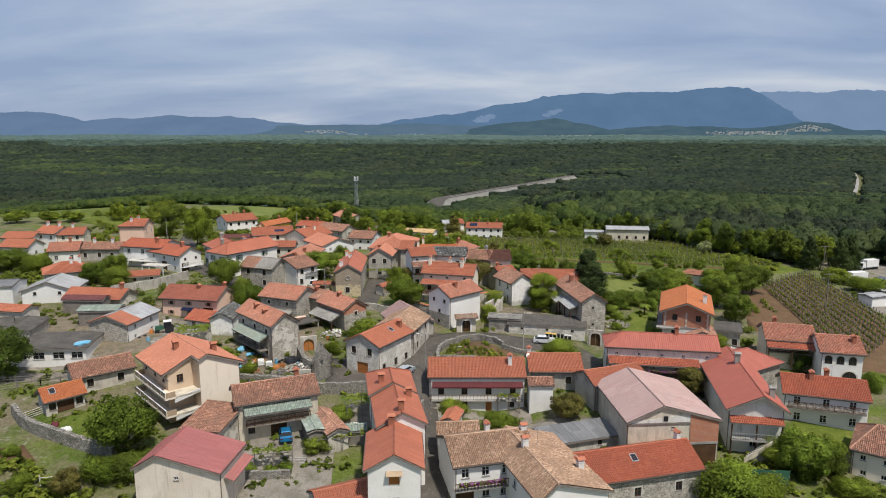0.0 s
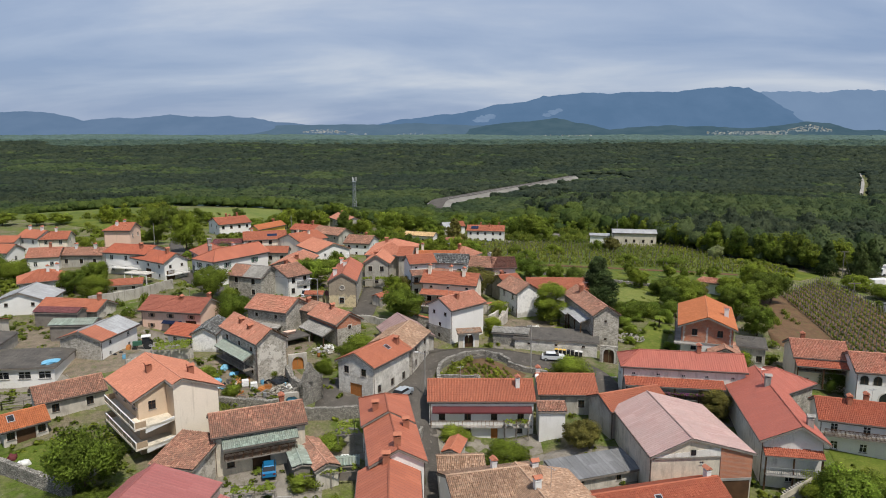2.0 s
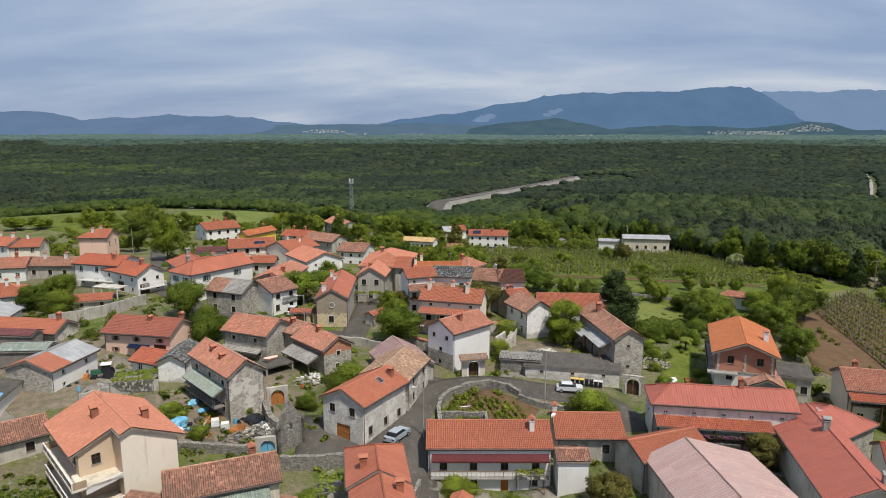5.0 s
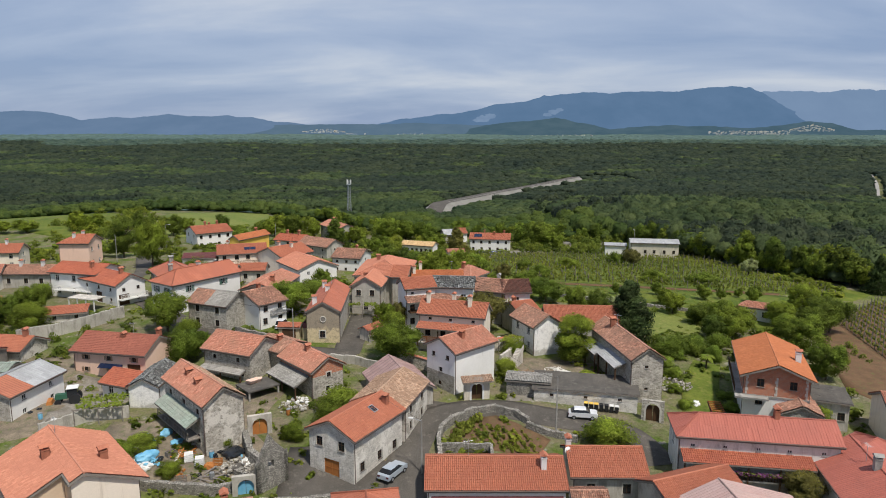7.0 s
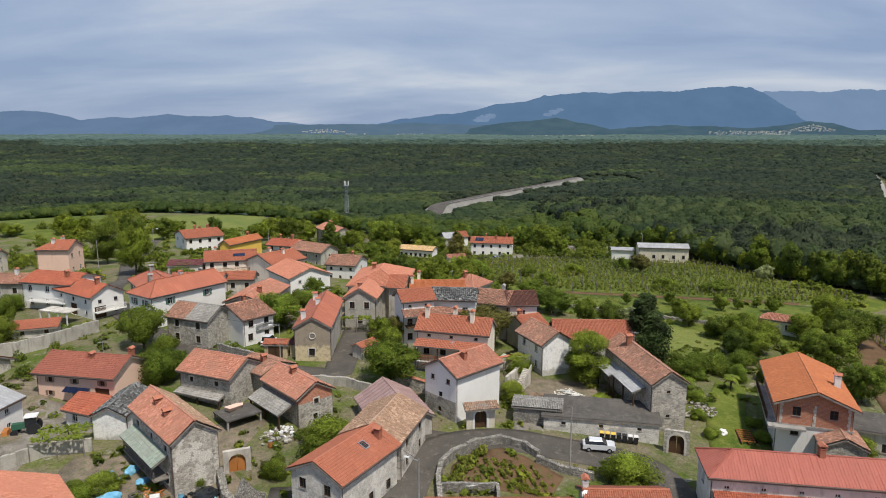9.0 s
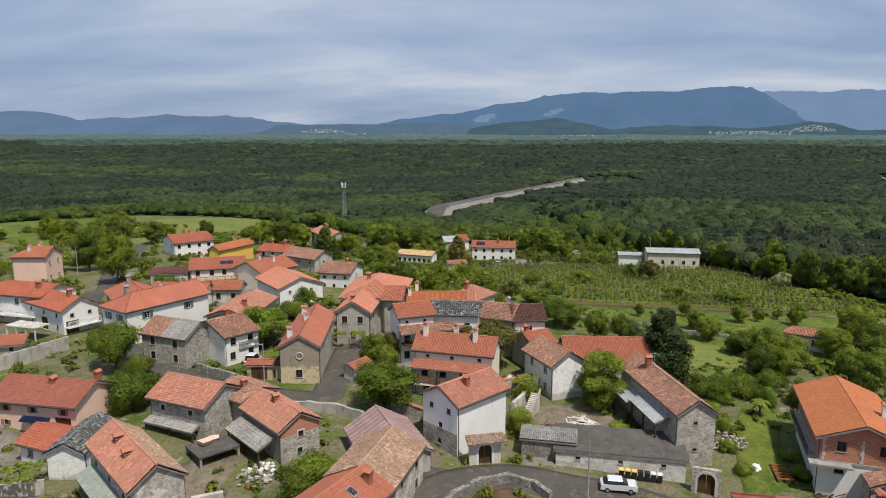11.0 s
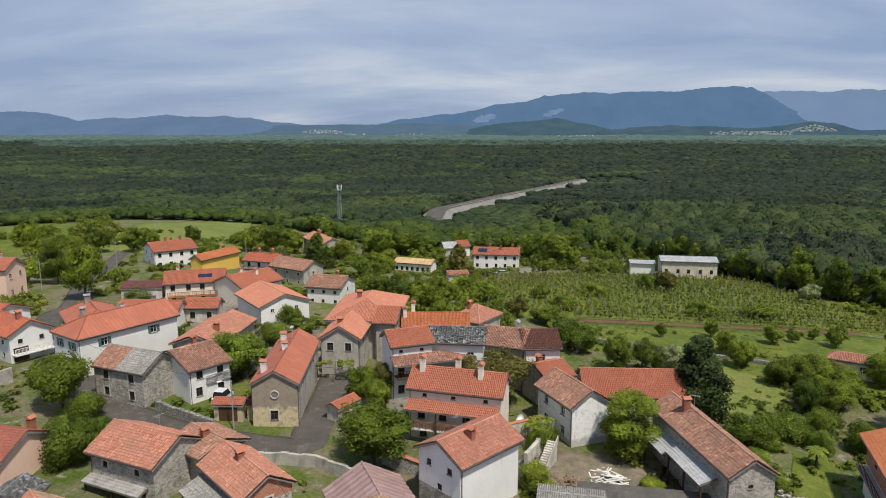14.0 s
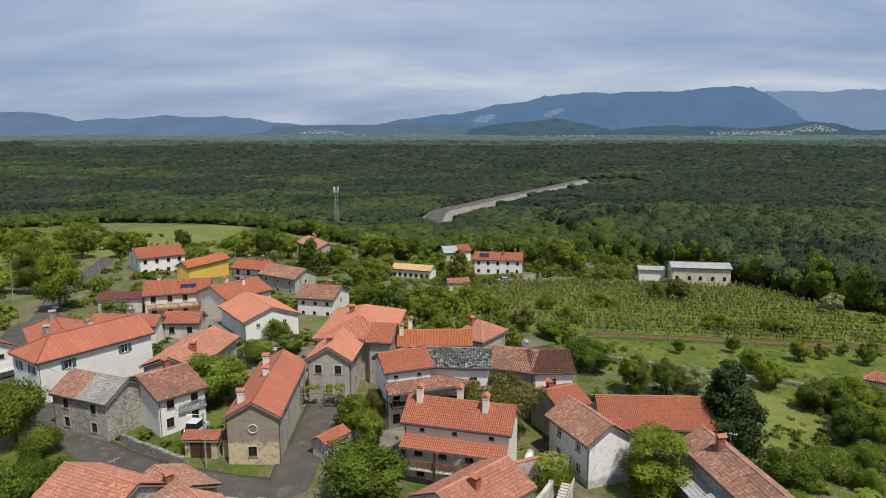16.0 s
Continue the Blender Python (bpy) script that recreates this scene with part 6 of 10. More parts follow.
H_yellow = house("house", -66.1, 262.7, 64, 15.6, 4.8, 3.0, 1.5, "gable", "tile_orange", "wall_yellow",
      "bright yellow house with an orange roof", win={}, chims=[(0.5, 0.2)])
H_balcony = house("house", -55.4, 217.6, 17, 13.1, 9.0, 6.3, 2.0, "gable", "tile_new", "wall_cream",
      "long cream house with a wooden upper gallery", win={'s': [4, 4]}, frame_mat='wood_dark', chims=[(-0.6, 0.3)], chim_kind='cream')
H_balconyR = house("house", -43.2, 215.8, 52, 11.4, 10.5, 6.3, 2.0, "gable", "tile_new", "wall_cream",
      "cream house wing under red tiles", win={'s': [2, 2]}, chims=[(-0.3, 0.1), (0.2, -0.3)], chim_kind='cream')
H_lowroofA = house("house", -55.2, 194.1, -2, 12.0, 5.0, 6.0, 1.4, "gable", "tile_new", "wall_white",
      "low house with a long red roof", win={'s': [3, 0]}, chims=[(0, 0.3)], chim_kind='grey')
H_lowroofB = house("house", -46.5, 197.0, 2, 6.7, 5.0, 5.7, 1.4, "gable", "tile_new", "wall_dirty",
      "low open barn with a red tile roof", win={'s': [2]})
H_whitegable = house("house", -34.6, 202.2, 125, 14.1, 10.7, 6.0, 2.0, "gable", "tile_salmon", "wall_white",
      "white house with a wide gable and red tiles", win={'a': [0, 2], 's': [2, 2]}, chims=[])
H_tilewhite = house("house", -25.5, 218.9, -14, 8.6, 9.8, 5.0, 1.8, "gable", "tile_old", "wall_white",
      "white house with old tiles", rough=0.03, win={'s': [3, 3], 'b': [1, 1]}, frame_mat='wood_dark', chims=[(0.2, 0.4)])
H_towerhouse = house("house", -44.0, 314.5, 120, 20, 9.0, -1.0, 2.0, "gable", "tile_patch", "wall_grey",
      "grey house with faded red tiles", chims=[(0.2, 0.1), (0.6, -0.1)])
H_fargrey = house("house", 2.1, 340.2, 15, 6.1, 8.0, -8.0, 2.0, "gable", "tile_metal", "wall_grey",
      "far house with a grey roof")
H_farred = house("house", 7.4, 343.9, 18, 5.3, 8.0, -8.0, 2.0, "gable", "tile_new", "wall_white",
      "far white house with a red roof")
H_rowtop = house("house", -49.4, 255.0, -19, 10.8, 8.0, 3.5, 1.6, "gable", "tile_red", "wall_white",
      "white house with brown-red tiles and a gallery", win={'s': [3, 3]}, frame_mat='wood_dark', chims=[(-0.5, 0.1), (0.4, 0)])
H_rowtop2 = house("house", -39.0, 245.5, -34, 13, 8, 3.5, 2.0, "gable", "tile_old", "wall_grey",
      "house with a steep patch of old tiles", rough=0.03)


# ---- roads and plots ----
strip("road_lane", [(-1.3, 66), (-1.9, 80), (-2.3, 88), (-2.9, 95), (-3.6, 103), (-5.0, 110), (-4.6, 117), (-2.5, 124), (-1.0, 129.5)], 5.0, "asphalt", "worn grey asphalt village lane", "road")
strip("road_square", [(-4.5, 122), (1.0, 126.5), (8, 128), (14, 126.5), (20, 124.8), (25, 122), (27, 115)], 5.5, "asphalt", "grey asphalt road past the walled garden", "road", 0.07)
strip("road_upper", [(-78, 205), (-77, 198), (-69, 182), (-60, 171), (-53, 163), (-44.5, 156), (-36, 150.5), (-28, 147.6), (-18, 146.2), (-17.0, 151), (-16.6, 158), (-16.6, 168)], 4.8, "asphalt", "narrow asphalt road between old houses", "road", 0.08)
strip("road_edge", [(-77, 203), (-80, 212), (-90, 235), (-98, 262), (-110, 300)], 4.2, "asphalt", "asphalt road leaving the village for the meadows", "road", 0.07)
strip("road_far", FAR_ROAD, 3.4, "concrete", "pale country road cut through the woods", "road", 2.5)
patch("yard_stone_house", [(-19.5, 104.5), (-5.5, 106), (-5, 112), (-13, 117), (-20, 116)], "asphalt", "worn asphalt yard before the stone barn house", "yard", 0.05)
patch("yard_court", [(-29, 91.5), (-22.4, 93.8), (-15.5, 91), (-14, 77), (-25, 76), (-29.9, 86)], "gravel", "pale gravel courtyard", "yard", 0.05)
patch("yard_middle", [(-18.7, 93.8), (-10.4, 93.8), (-10.6, 101), (-15, 101.5)], "gravel", "grey gravel yard", "yard", 0.05)
patch("yard_farm", [(-52.9, 116), (-50, 116), (-50, 126), (-49, 133), (-55, 134), (-56, 126)], "gravel", "sandy farm yard", "yard", 0.05)
patch("yard_row_house", [(-2, 97), (14, 97), (14, 103.5), (-2, 103.5)], "gravel", "paved strip before the long white house", "yard", 0.05)
patch("yard_barn", [(9, 139), (27, 135.5), (26, 146), (15, 147.5), (9, 146)], "yard_earth", "earth yard behind the low stone building", "yard", 0.05)
patch("yard_car_park", [(53, 366), (67, 352), (82, 318), (61, 306), (50, 338)], "gravel", "gravel parking place by the shed", "yard", 0.15, 4)
patch("yard_lot", [(104, 160), (113, 178), (122, 204), (132, 232), (158, 232), (150, 200), (126, 158)], "gravel", "dusty lot with parked lorries", "yard", 0.08, 4)
patch("lawn_corner", [(-59, 91.5), (-53, 96.5), (-46, 91), (-45.5, 86.5), (-55, 90)], "lawn", "mown lawn behind a stone wall", "lawn", 0.06)
patch("lawn_strip", [(34, 126), (41.5, 128), (43, 136), (48, 148), (44, 150), (38, 139)], "lawn", "mown grass strip between barn and house", "lawn", 0.06)
patch("lawn_right", [(53, 93), (62, 93.5), (66, 100), (55, 100.5)], "lawn", "mown lawn below the gallery house", "lawn", 0.06)
patch("lawn_orchard", [(12, 193), (22, 186), (48, 178), (66, 170), (84, 176), (100, 200), (86, 205), (29, 205)], "lawn", "grass orchard below the vines", "lawn", 0.06, 4)
patch("lawn_meadow", [(38.8, 159), (49, 161), (54, 173), (47.4, 180), (40, 176)], "meadow", "rough yellowing meadow grass", "meadow", 0.08)
patch("lawn_pink", [(-50, 147), (-44, 146), (-37, 148), (-46, 154), (-52, 158)], "lawn", "steep grass bank by the road", "lawn", 0.06)
patch("lawn_white", [(-34, 153.5), (-27.5, 151), (-26, 156), (-31, 158)], "lawn", "small front lawn", "lawn", 0.06)
patch("meadow_left", [(-126, 300), (-101, 296), (-76, 300), (-73, 340), (-88, 380), (-100, 415), (-135, 372)], "meadow", "yellow-green hay meadow at the wood's edge", "meadow", 0.2, 8)
patch("meadow_far_left", [(-140, 284), (-127, 300), (-138, 330), (-190, 400), (-275, 520), (-300, 500), (-230, 340)], "lawn", "green meadow sloping to the woods", "meadow", 0.2, 10)
patch("field_soil", [(66, 141), (71, 131), (77, 128), (82.0, 154), (87.0, 180), (77, 172)], "soil", "bare red-brown ploughed soil", "field", 0.06, 3)
patch("field_vines_right", [(87.2, 180.5), (111.5, 205.5), (114, 203), (104, 156), (92, 120), (76, 120), (77.2, 128), (82.2, 154)], "soil", "brown soil under vine rows", "field", 0.07, 3)
patch("field_vines", [(6, 206), (29, 207), (87, 207), (104, 203), (116, 214), (108, 232), (86, 277), (55, 294), (30, 280), (12, 249)], "lawn", "grass between vine rows on a terrace", "field", 0.08, 5)
patch("field_strip", [(27, 205.4), (86, 205.2), (88, 207.6), (28, 207.8)], "soil", "strip of turned brown soil", "field", 0.12, 3)
patch("garden_beds", [(0.2, 117.5), (0.6, 121.5), (3.5, 124.8), (7.2, 126), (10, 124), (14, 120), (11.5, 115.4), (6.2, 117)], "soil", "walled kitchen garden with dug beds", "garden", 0.08)


patch("garden_corner", [(-63, 85), (-57.5, 86.8), (-54, 83.5), (-60, 80.5)], "soil", "red-brown dug garden plot", "garden", 0.06)
patch("yard_ruins", [(-45, 107), (-22, 107), (-20.5, 113), (-26, 120), (-24, 131), (-29, 131), (-36, 122), (-45, 121)], "yard_earth", "trampled earth yard full of clutter", "yard", 0.06)
patch("yard_pink_house", [(-60, 130), (-46, 127), (-44, 134), (-58, 137)], "gravel", "gravel before the pink house", "yard", 0.05)
patch("yard_white_house", [(9, 130.5), (13, 131), (13, 139), (9.5, 146), (6, 144), (10, 137)], "gravel", "trodden yard beside the white house", "yard", 0.05)
patch("yard_workshop", [(-77, 108), (-60, 106), (-58, 112), (-62, 116), (-78, 114)], "gravel", "grey yard before the white workshop", "yard", 0.05)
patch("yard_cellar", [(-9, 150), (6, 146.5), (8, 150), (-6, 154)], "gravel", "narrow yard under the balcony house", "yard", 0.05)
patch("yard_long_house", [(28, 108), (47, 105), (47, 109.5), (28, 112)], "gravel", "yard before the long red-roofed farmhouse", "yard", 0.05)
patch("yard_old_houses", [(-44, 170), (-30, 166), (-22, 170), (-18, 186), (-30, 200), (-44, 188)], "yard_earth", "bare earth between old houses", "yard", 0.05)
patch("yard_upper_houses", [(-62, 196), (-44, 192), (-36, 206), (-46, 222), (-64, 214)], "gravel", "gravel yard among the upper houses", "yard", 0.05)
patch("yard_gallery", [(-12, 156), (4, 156), (6, 162), (-10, 160)], "gravel", "trodden lane before the gallery row", "yard", 0.05)
patch("yard_far_white", [(4, 292), (32, 288), (36, 304), (8, 308)], "gravel", "gravel yard before a far white house", "yard", 0.1, 4)
patch("yard_farm_left", [(-76, 114), (-90, 134), (-72, 137), (-60, 146), (-56, 134), (-52, 118), (-60, 114), (-64, 117)], "yard_earth", "earth farm yard between low sheds", "yard", 0.05)
patch("yard_hall", [(12, 88), (25, 89), (26, 99), (14, 99)], "gravel", "paved yard beside the hall", "yard", 0.05)


# ---- walls round plots ----
def rubble_wall(pts, h, thick, material, label, cap=None):
    """A free-standing rubble wall: uneven stones heaped along a line, each its own block."""
    rng = random.Random(int(pts[0][0] * 10))
    s = Solid()
    for (x0, y0), (x1, y1) in zip(pts, pts[1:]):
        a, b = Vector((x0, y0)), Vector((x1, y1))
        d = (b - a).normalized()
        side = Vector((-d.y, d.x)) * thick / 2
        n = max(1, int((b - a).length / 0.7))
        for i in range(n):
            p, q = a.lerp(b, i / n), a.lerp(b, (i + 1) / n + 0.02)
            zp, zq = gz(p.x, p.y), gz(q.x, q.y)
            layers = max(2, int(h / 0.4))
            for j in range(layers):
                l0, l1 = h * j / layers, h * (j + 1) / layers + (rng.uniform(-0.08, 0.1) if j == layers - 1 else 0.0)
                o = side * rng.uniform(0.86, 1.1)
                e = side * rng.uniform(0.86, 1.1)
                b0 = -0.5 if j == 0 else l0
                s.hull([(p.x + o.x, p.y + o.y, zp + b0), (p.x - o.x, p.y - o.y, zp + b0), (q.x - e.x, q.y - e.y, zq + b0), (q.x + e.x, q.y + e.y, zq + b0)],
                       [(p.x + o.x, p.y + o.y, zp + l1), (p.x - o.x, p.y - o.y, zp + l1), (q.x - e.x, q.y - e.y, zq + l1), (q.x + e.x, q.y + e.y, zq + l1)])
    root = thing("garden_wall", Matrix.Identity(4), label, "wall", "stone walls")
    tagged(part("stonework", s.mesh("stonework", material), root), kind="stuff")
    if cap:
        c = Solid()
        for (x0, y0), (x1, y1) in zip(pts, pts[1:]):
            a, b = Vector((x0, y0)), Vector((x1, y1))
            d = (b - a).normalized()
            o = Vector((-d.y, d.x)) * (thick / 2 + 0.08)
            n = max(1, int((b - a).length / 1.5))
            for i in range(n):
                p, q = a.lerp(b, i / n), a.lerp(b, (i + 1) / n)
                zp, zq = gz(p.x, p.y) + h, gz(q.x, q.y) + h
                c.hull([(p.x + o.x, p.y + o.y, zp), (p.x - o.x, p.y - o.y, zp), (q.x - o.x, q.y - o.y, zq), (q.x + o.x, q.y + o.y, zq)],
                       [(p.x + 0.03, p.y, zp + 0.22), (p.x - 0.03, p.y, zp + 0.22), (q.x - 0.03, q.y, zq + 0.22), (q.x + 0.03, q.y, zq + 0.22)])
        part("coping", c.mesh("coping", cap), root, None, "red tile coping")
    return root


rubble_wall([(-0.7, 113.6), (-1.0, 118), (-0.6, 121), (0.9, 123.4), (3.7, 125.9), (7.2, 127.2), (9.8, 126), (11.5, 124)], 1.1, 0.6, "wall_rubble", "curved rubble stone wall round a kitchen garden")
rubble_wall([(-0.6, 113.4), (5.8, 113.8), (5.8, 116.6), (-0.6, 116.3)], 1.2, 0.4, "wall_rubble", "low stone wall of a garden enclosure")
rubble_wall([(11.2, 123.0), (14, 121.2), (17.5, 119.8)], 0.9, 0.6, "wall_rubble", "tumbled rubble wall beside the road")
rubble_wall([(-63.5, 94.5), (-60.5, 91.5), (-57, 89.4), (-53, 87.8), (-49, 86.2), (-44, 84.2)], 1.8, 0.7, "wall_rubble", "tall dry stone wall round a lawn")
rubble_wall([(-38.5, 155.2), (-33.6, 152.4), (-29.2, 150)], 1.2, 0.5, "wall_rubble", "stone wall along the upper road")
rubble_wall([(-26, 142.2), (-19, 142.4), (-14.9, 142), (-10.5, 139.6)], 1.4, 0.4, "wall_grey", "grey rendered wall along the lane")
rubble_wall([(-7.4, 143.2), (-2.6, 140.2)], 1.9, 0.4, "wall_stone", "stone wall with a red tile coping", "tile_new")
rubble_wall([(-75, 149), (-70.6, 151.5), (-66.1, 157), (-63, 163.5)], 2.3, 0.4, "wall_grey", "long grey retaining wall")
rubble_wall([(-20.5, 103), (-16.4, 103.4), (-11.6, 104.4)], 1.8, 0.6, "wall_rubble", "old stone wall above a gravel yard")
rubble_wall([(9.2, 143), (13.5, 150.5)], 2.0, 0.45, "wall_dirty", "weathered wall rising beside a stair")
rubble_wall([(27, 190.5), (58, 180.5), (66, 178.5)], 0.7, 0.6, "wall_rubble", "low terrace wall below the orchard")
rubble_wall([(-26, 117), (-24, 112.5), (-20.5, 109.6)], 1.7, 0.8, "wall_rubble", "ruined stone wall of a cluttered yard")
rubble_wall([(-41, 108.5), (-34, 106.5), (-26, 106), (-21, 108.5)], 1.2, 0.6, "wall_rubble", "rough stone wall below a cluttered yard")
rubble_wall([(-13.5, 152), (-12, 157), (-9.5, 161.5)], 1.3, 0.4, "wall_grey", "grey wall with red tile coping", "tile_old")
rubble_wall([(7.6, 149.5), (12.5, 152)], 2.2, 0.35, "wall_dirty", "pale wall with red tile coping", "tile_new")
rubble_wall([(-52.6, 117), (-48.5, 121), (-43.5, 122.5)], 1.7, 0.35, "wall_grey", "grey concrete retaining wall in a farm yard")
rubble_wall([(-27.2, 81.0), (-23.5, 81.2), (-19.9, 81.6)], 1.1, 0.5, "wall_rubble", "low retaining wall across the courtyard")
rubble_wall([(-3.4, 87), (-4.4, 95), (-3.2, 101)], 1.4, 0.4, "wall_rubble", "stone wall along the sloping lane")


# ---- parts added to single houses ----
def loggia(parent, x0, x1, y0, y1, z, turn=0, slab="wall_cream", panel="rail_tan"):
    """A deep balcony: a thick slab, slatted parapet on three sides and a white coping."""
    m = pose(0, 0, 0, 0, 0, turn)
    b = part("balcony", Solid().box(x0, x1, y0, y1, z - 0.28, z).mesh("balcony", slab), parent, m)
    n = max(2, int((x1 - x0) / 1.6))
    for i in range(n):
        a, e = x0 + (x1 - x0) * i / n + 0.06, x0 + (x1 - x0) * (i + 1) / n - 0.06
        part("parapet_panel", Solid().box(a, e, y0 + 0.05, y0 + 0.10, z + 0.1, z + 0.75).mesh("parapet_panel", panel), b, Matrix.Identity(4))
        part("parapet_post", Solid().box(e, e + 0.12, y0 + 0.02, y0 + 0.14, z, z + 0.8).mesh("parapet_post", slab), b, Matrix.Identity(4))
    for x in (x0, x1 - 0.1):
        part("parapet_side", Solid().box(x, x + 0.1, y0 + 0.15, y1, z, z + 0.8).mesh("parapet_side", panel), b, Matrix.Identity(4))
    part("coping", Solid().box(x0, x1, y0, y0 + 0.16, z + 0.8, z + 0.90).mesh("coping", "white_paint"), b, Matrix.Identity(4))
    return b


def stair(x, y, z, yaw, steps, width, material, label, rail=None):
    """An outside flight: solid steps rising along its own x, with a parapet or a rail."""
    root = thing("outside_stair", pose(x, y, z, 0, 0, yaw), label, "stair", "outside stairs")
    for i in range(steps):
        part("step", Solid().box(i * 0.28, (i + 1) * 0.28 + 0.02, -width / 2, width / 2, -0.6, (i + 1) * 0.175).mesh("step", material), root, Matrix.Identity(4))
    L, H = steps * 0.28, steps * 0.175
    if rail:
        s = Solid().hull([(0, -width / 2 - 0.13, 0.0), (L, -width / 2 - 0.13, H), (L, -width / 2 - 0.01, H), (0, -width / 2 - 0.01, 0.0)],
                         [(0, -width / 2 - 0.13, 0.85), (L, -width / 2 - 0.13, H + 0.85), (L, -width / 2 - 0.01, H + 0.85), (0, -width / 2 - 0.01, 0.85)])
        part("parapet", s.mesh("parapet", rail), root, Matrix.Identity(4))
    return root


for z in (2.3, -0.4):
    loggia(H_big, -5.9, 6.6, -6.3, -4.8, z, 180)
for z in (2.3, -0.4):
    # the flight that climbs across the corner bay
    part("corner_parapet", Solid().hull([(-6.55, 1.0, z - 0.2), (-6.40, 1.0, z - 0.2), (-6.40, 4.9, z - 0.95), (-6.55, 4.9, z - 0.95)], [(-6.55, 1.0, z + 0.35), (-6.40, 1.0, z + 0.35), (-6.40, 4.9, z - 0.4), (-6.55, 4.9, z - 0.4)]).mesh("corner_parapet", "white_paint"), H_big, Matrix.Identity(4))
for z in (2.3, -0.4):
    part("bay_floor", Solid().box(-6.55, -4.0, 1.16, 4.84, z - 0.28, z - 0.004).mesh("bay_floor", "wall_aged"), H_big, Matrix.Identity(4))
part("roller_shutter", Solid().box(-4.66, -4.59, -0.5, 0.5, -0.15, 0.9).box(-4.68, -4.59, -0.58, -0.5, -0.2, 0.95).box(-4.68, -4.59, 0.5, 0.58, -0.2, 0.95).mesh("roller_shutter", "wood_door"), H_triA, Matrix.Identity(4), "closed orange-brown shutter")
part("awning", Solid().hull([(-5.25, -0.95, 1.08), (-4.6, -0.95, 1.42), (-4.6, 0.95, 1.42), (-5.25, 0.95, 1.08)], [(-5.25, -0.95, 1.12), (-4.6, -0.95, 1.46), (-4.6, 0.95, 1.46), (-5.25, 0.95, 1.12)]).mesh("awning", "rail_tan"), H_triA, Matrix.Identity(4), "faded striped window awning")
lean_to(H_pinkroof, -2.6, 3.6, -6.5, -5.3, -1.35, -0.9, "tile_rose", False)
# the flat awning of the pink-roofed house, brick infill of the hall
part("brick_infill", Solid().hull([(-7.36, -6.38, -2.9), (-7.26, -6.38, -2.9), (-7.26, -2.3, -2.9), (-7.36, -2.3, -2.9)], [(-7.36, -6.38, 0.12), (-7.26, -6.38, 0.12), (-7.26, -2.3, 1.25), (-7.36, -2.3, 1.25)]).mesh("brick_infill", "wall_brick"), H_hall, Matrix.Identity(4), "bare red brick infill")
part("lintel", Solid().box(-7.40, -7.26, -6.4, -1.9, -3.25, -2.9).mesh("lintel", "concrete"), H_hall, Matrix.Identity(4))
# dark board added where the hall is open, for the shade inside
part("garage_door", Solid().box(-7.33, -7.26, -6.2, -2.1, -6.4, -3.25).mesh("garage_door", "wood_dark"), H_hall, Matrix.Identity(4), "dark board in place of the open bay below the brick")
part("fascia", Solid().box(-7.42, -7.26, -2.28, 6.2, -0.12, 0.06).mesh("fascia", "wood_grey"), H_hall, Matrix.Identity(4))
part("gable_plaster", Solid().hull([(-7.31, -2.28, 0.08), (-7.26, -2.28, 0.08), (-7.26, 6.2, 0.08), (-7.31, 6.2, 0.08)], [(-7.31, -2.28, 1.2), (-7.26, -2.28, 1.2), (-7.26, 6.2, 0.28), (-7.31, 6.2, 0.28)]).mesh("gable_plaster", "wall_lime"), H_hall, Matrix.Identity(4), "pale plaster of the gable")
part("gable_window", Solid().box(-7.38, -7.30, 0.9, 1.5, 0.3, 1.0).mesh("gable_window", "glass_dark"), H_hall, Matrix.Identity(4))
balcony(H_red, -3.4, 3.4, -11.9, -10.6, -3.6, "steel", "concrete", 0.22, 270)
for y0, flip in ((-4.02, 0), (-0.16, 1), (3.66, 0)):
    for k in range(6):
        wide = 0.36 if (k + flip) % 2 else 0.24
        part("quoin", Solid().box(-7.42, -7.30, y0 if y0 < 0 else y0 + 0.36 - wide, (y0 if y0 < 0 else y0 + 0.36 - wide) + wide, 2.15 + k * 0.47, 2.55 + k * 0.47).mesh("quoin", "stone_trim"), H_orange, Matrix.Identity(4), "pale concrete quoin")
part("ring_beam", Solid().box(-7.46, -7.28, -4.4, 4.4, 1.85, 2.1).mesh("ring_beam", "concrete"), H_orange, Matrix.Identity(4))
part("balcony", Solid().box(-8.6, -7.3, 1.0, 5.4, 1.75, 2.0).mesh("balcony", "concrete"), H_orange, Matrix.Identity(4), "bare concrete corner balcony")
stair(42.0, 88.7, gz(42, 89), 4, 14, 1.2, "concrete", "concrete stair with a pale parapet climbing to a porch", "wall_aged")
stair(10.7, 142.0, gz(11, 142.5), 60, 14, 1.2, "wall_dirty", "old stone stair beside a white gable", "wall_dirty")
stair(-19.6, 84.2, gz(-19.6, 84.2) - 0.4, 90, 5, 2.2, "concrete", "short flight of concrete steps to the courtyard")
stair(-10.6, 78.5, gz(-10.6, 78.5) - 0.4, 80, 8, 1.4, "concrete", "garden steps between plants")


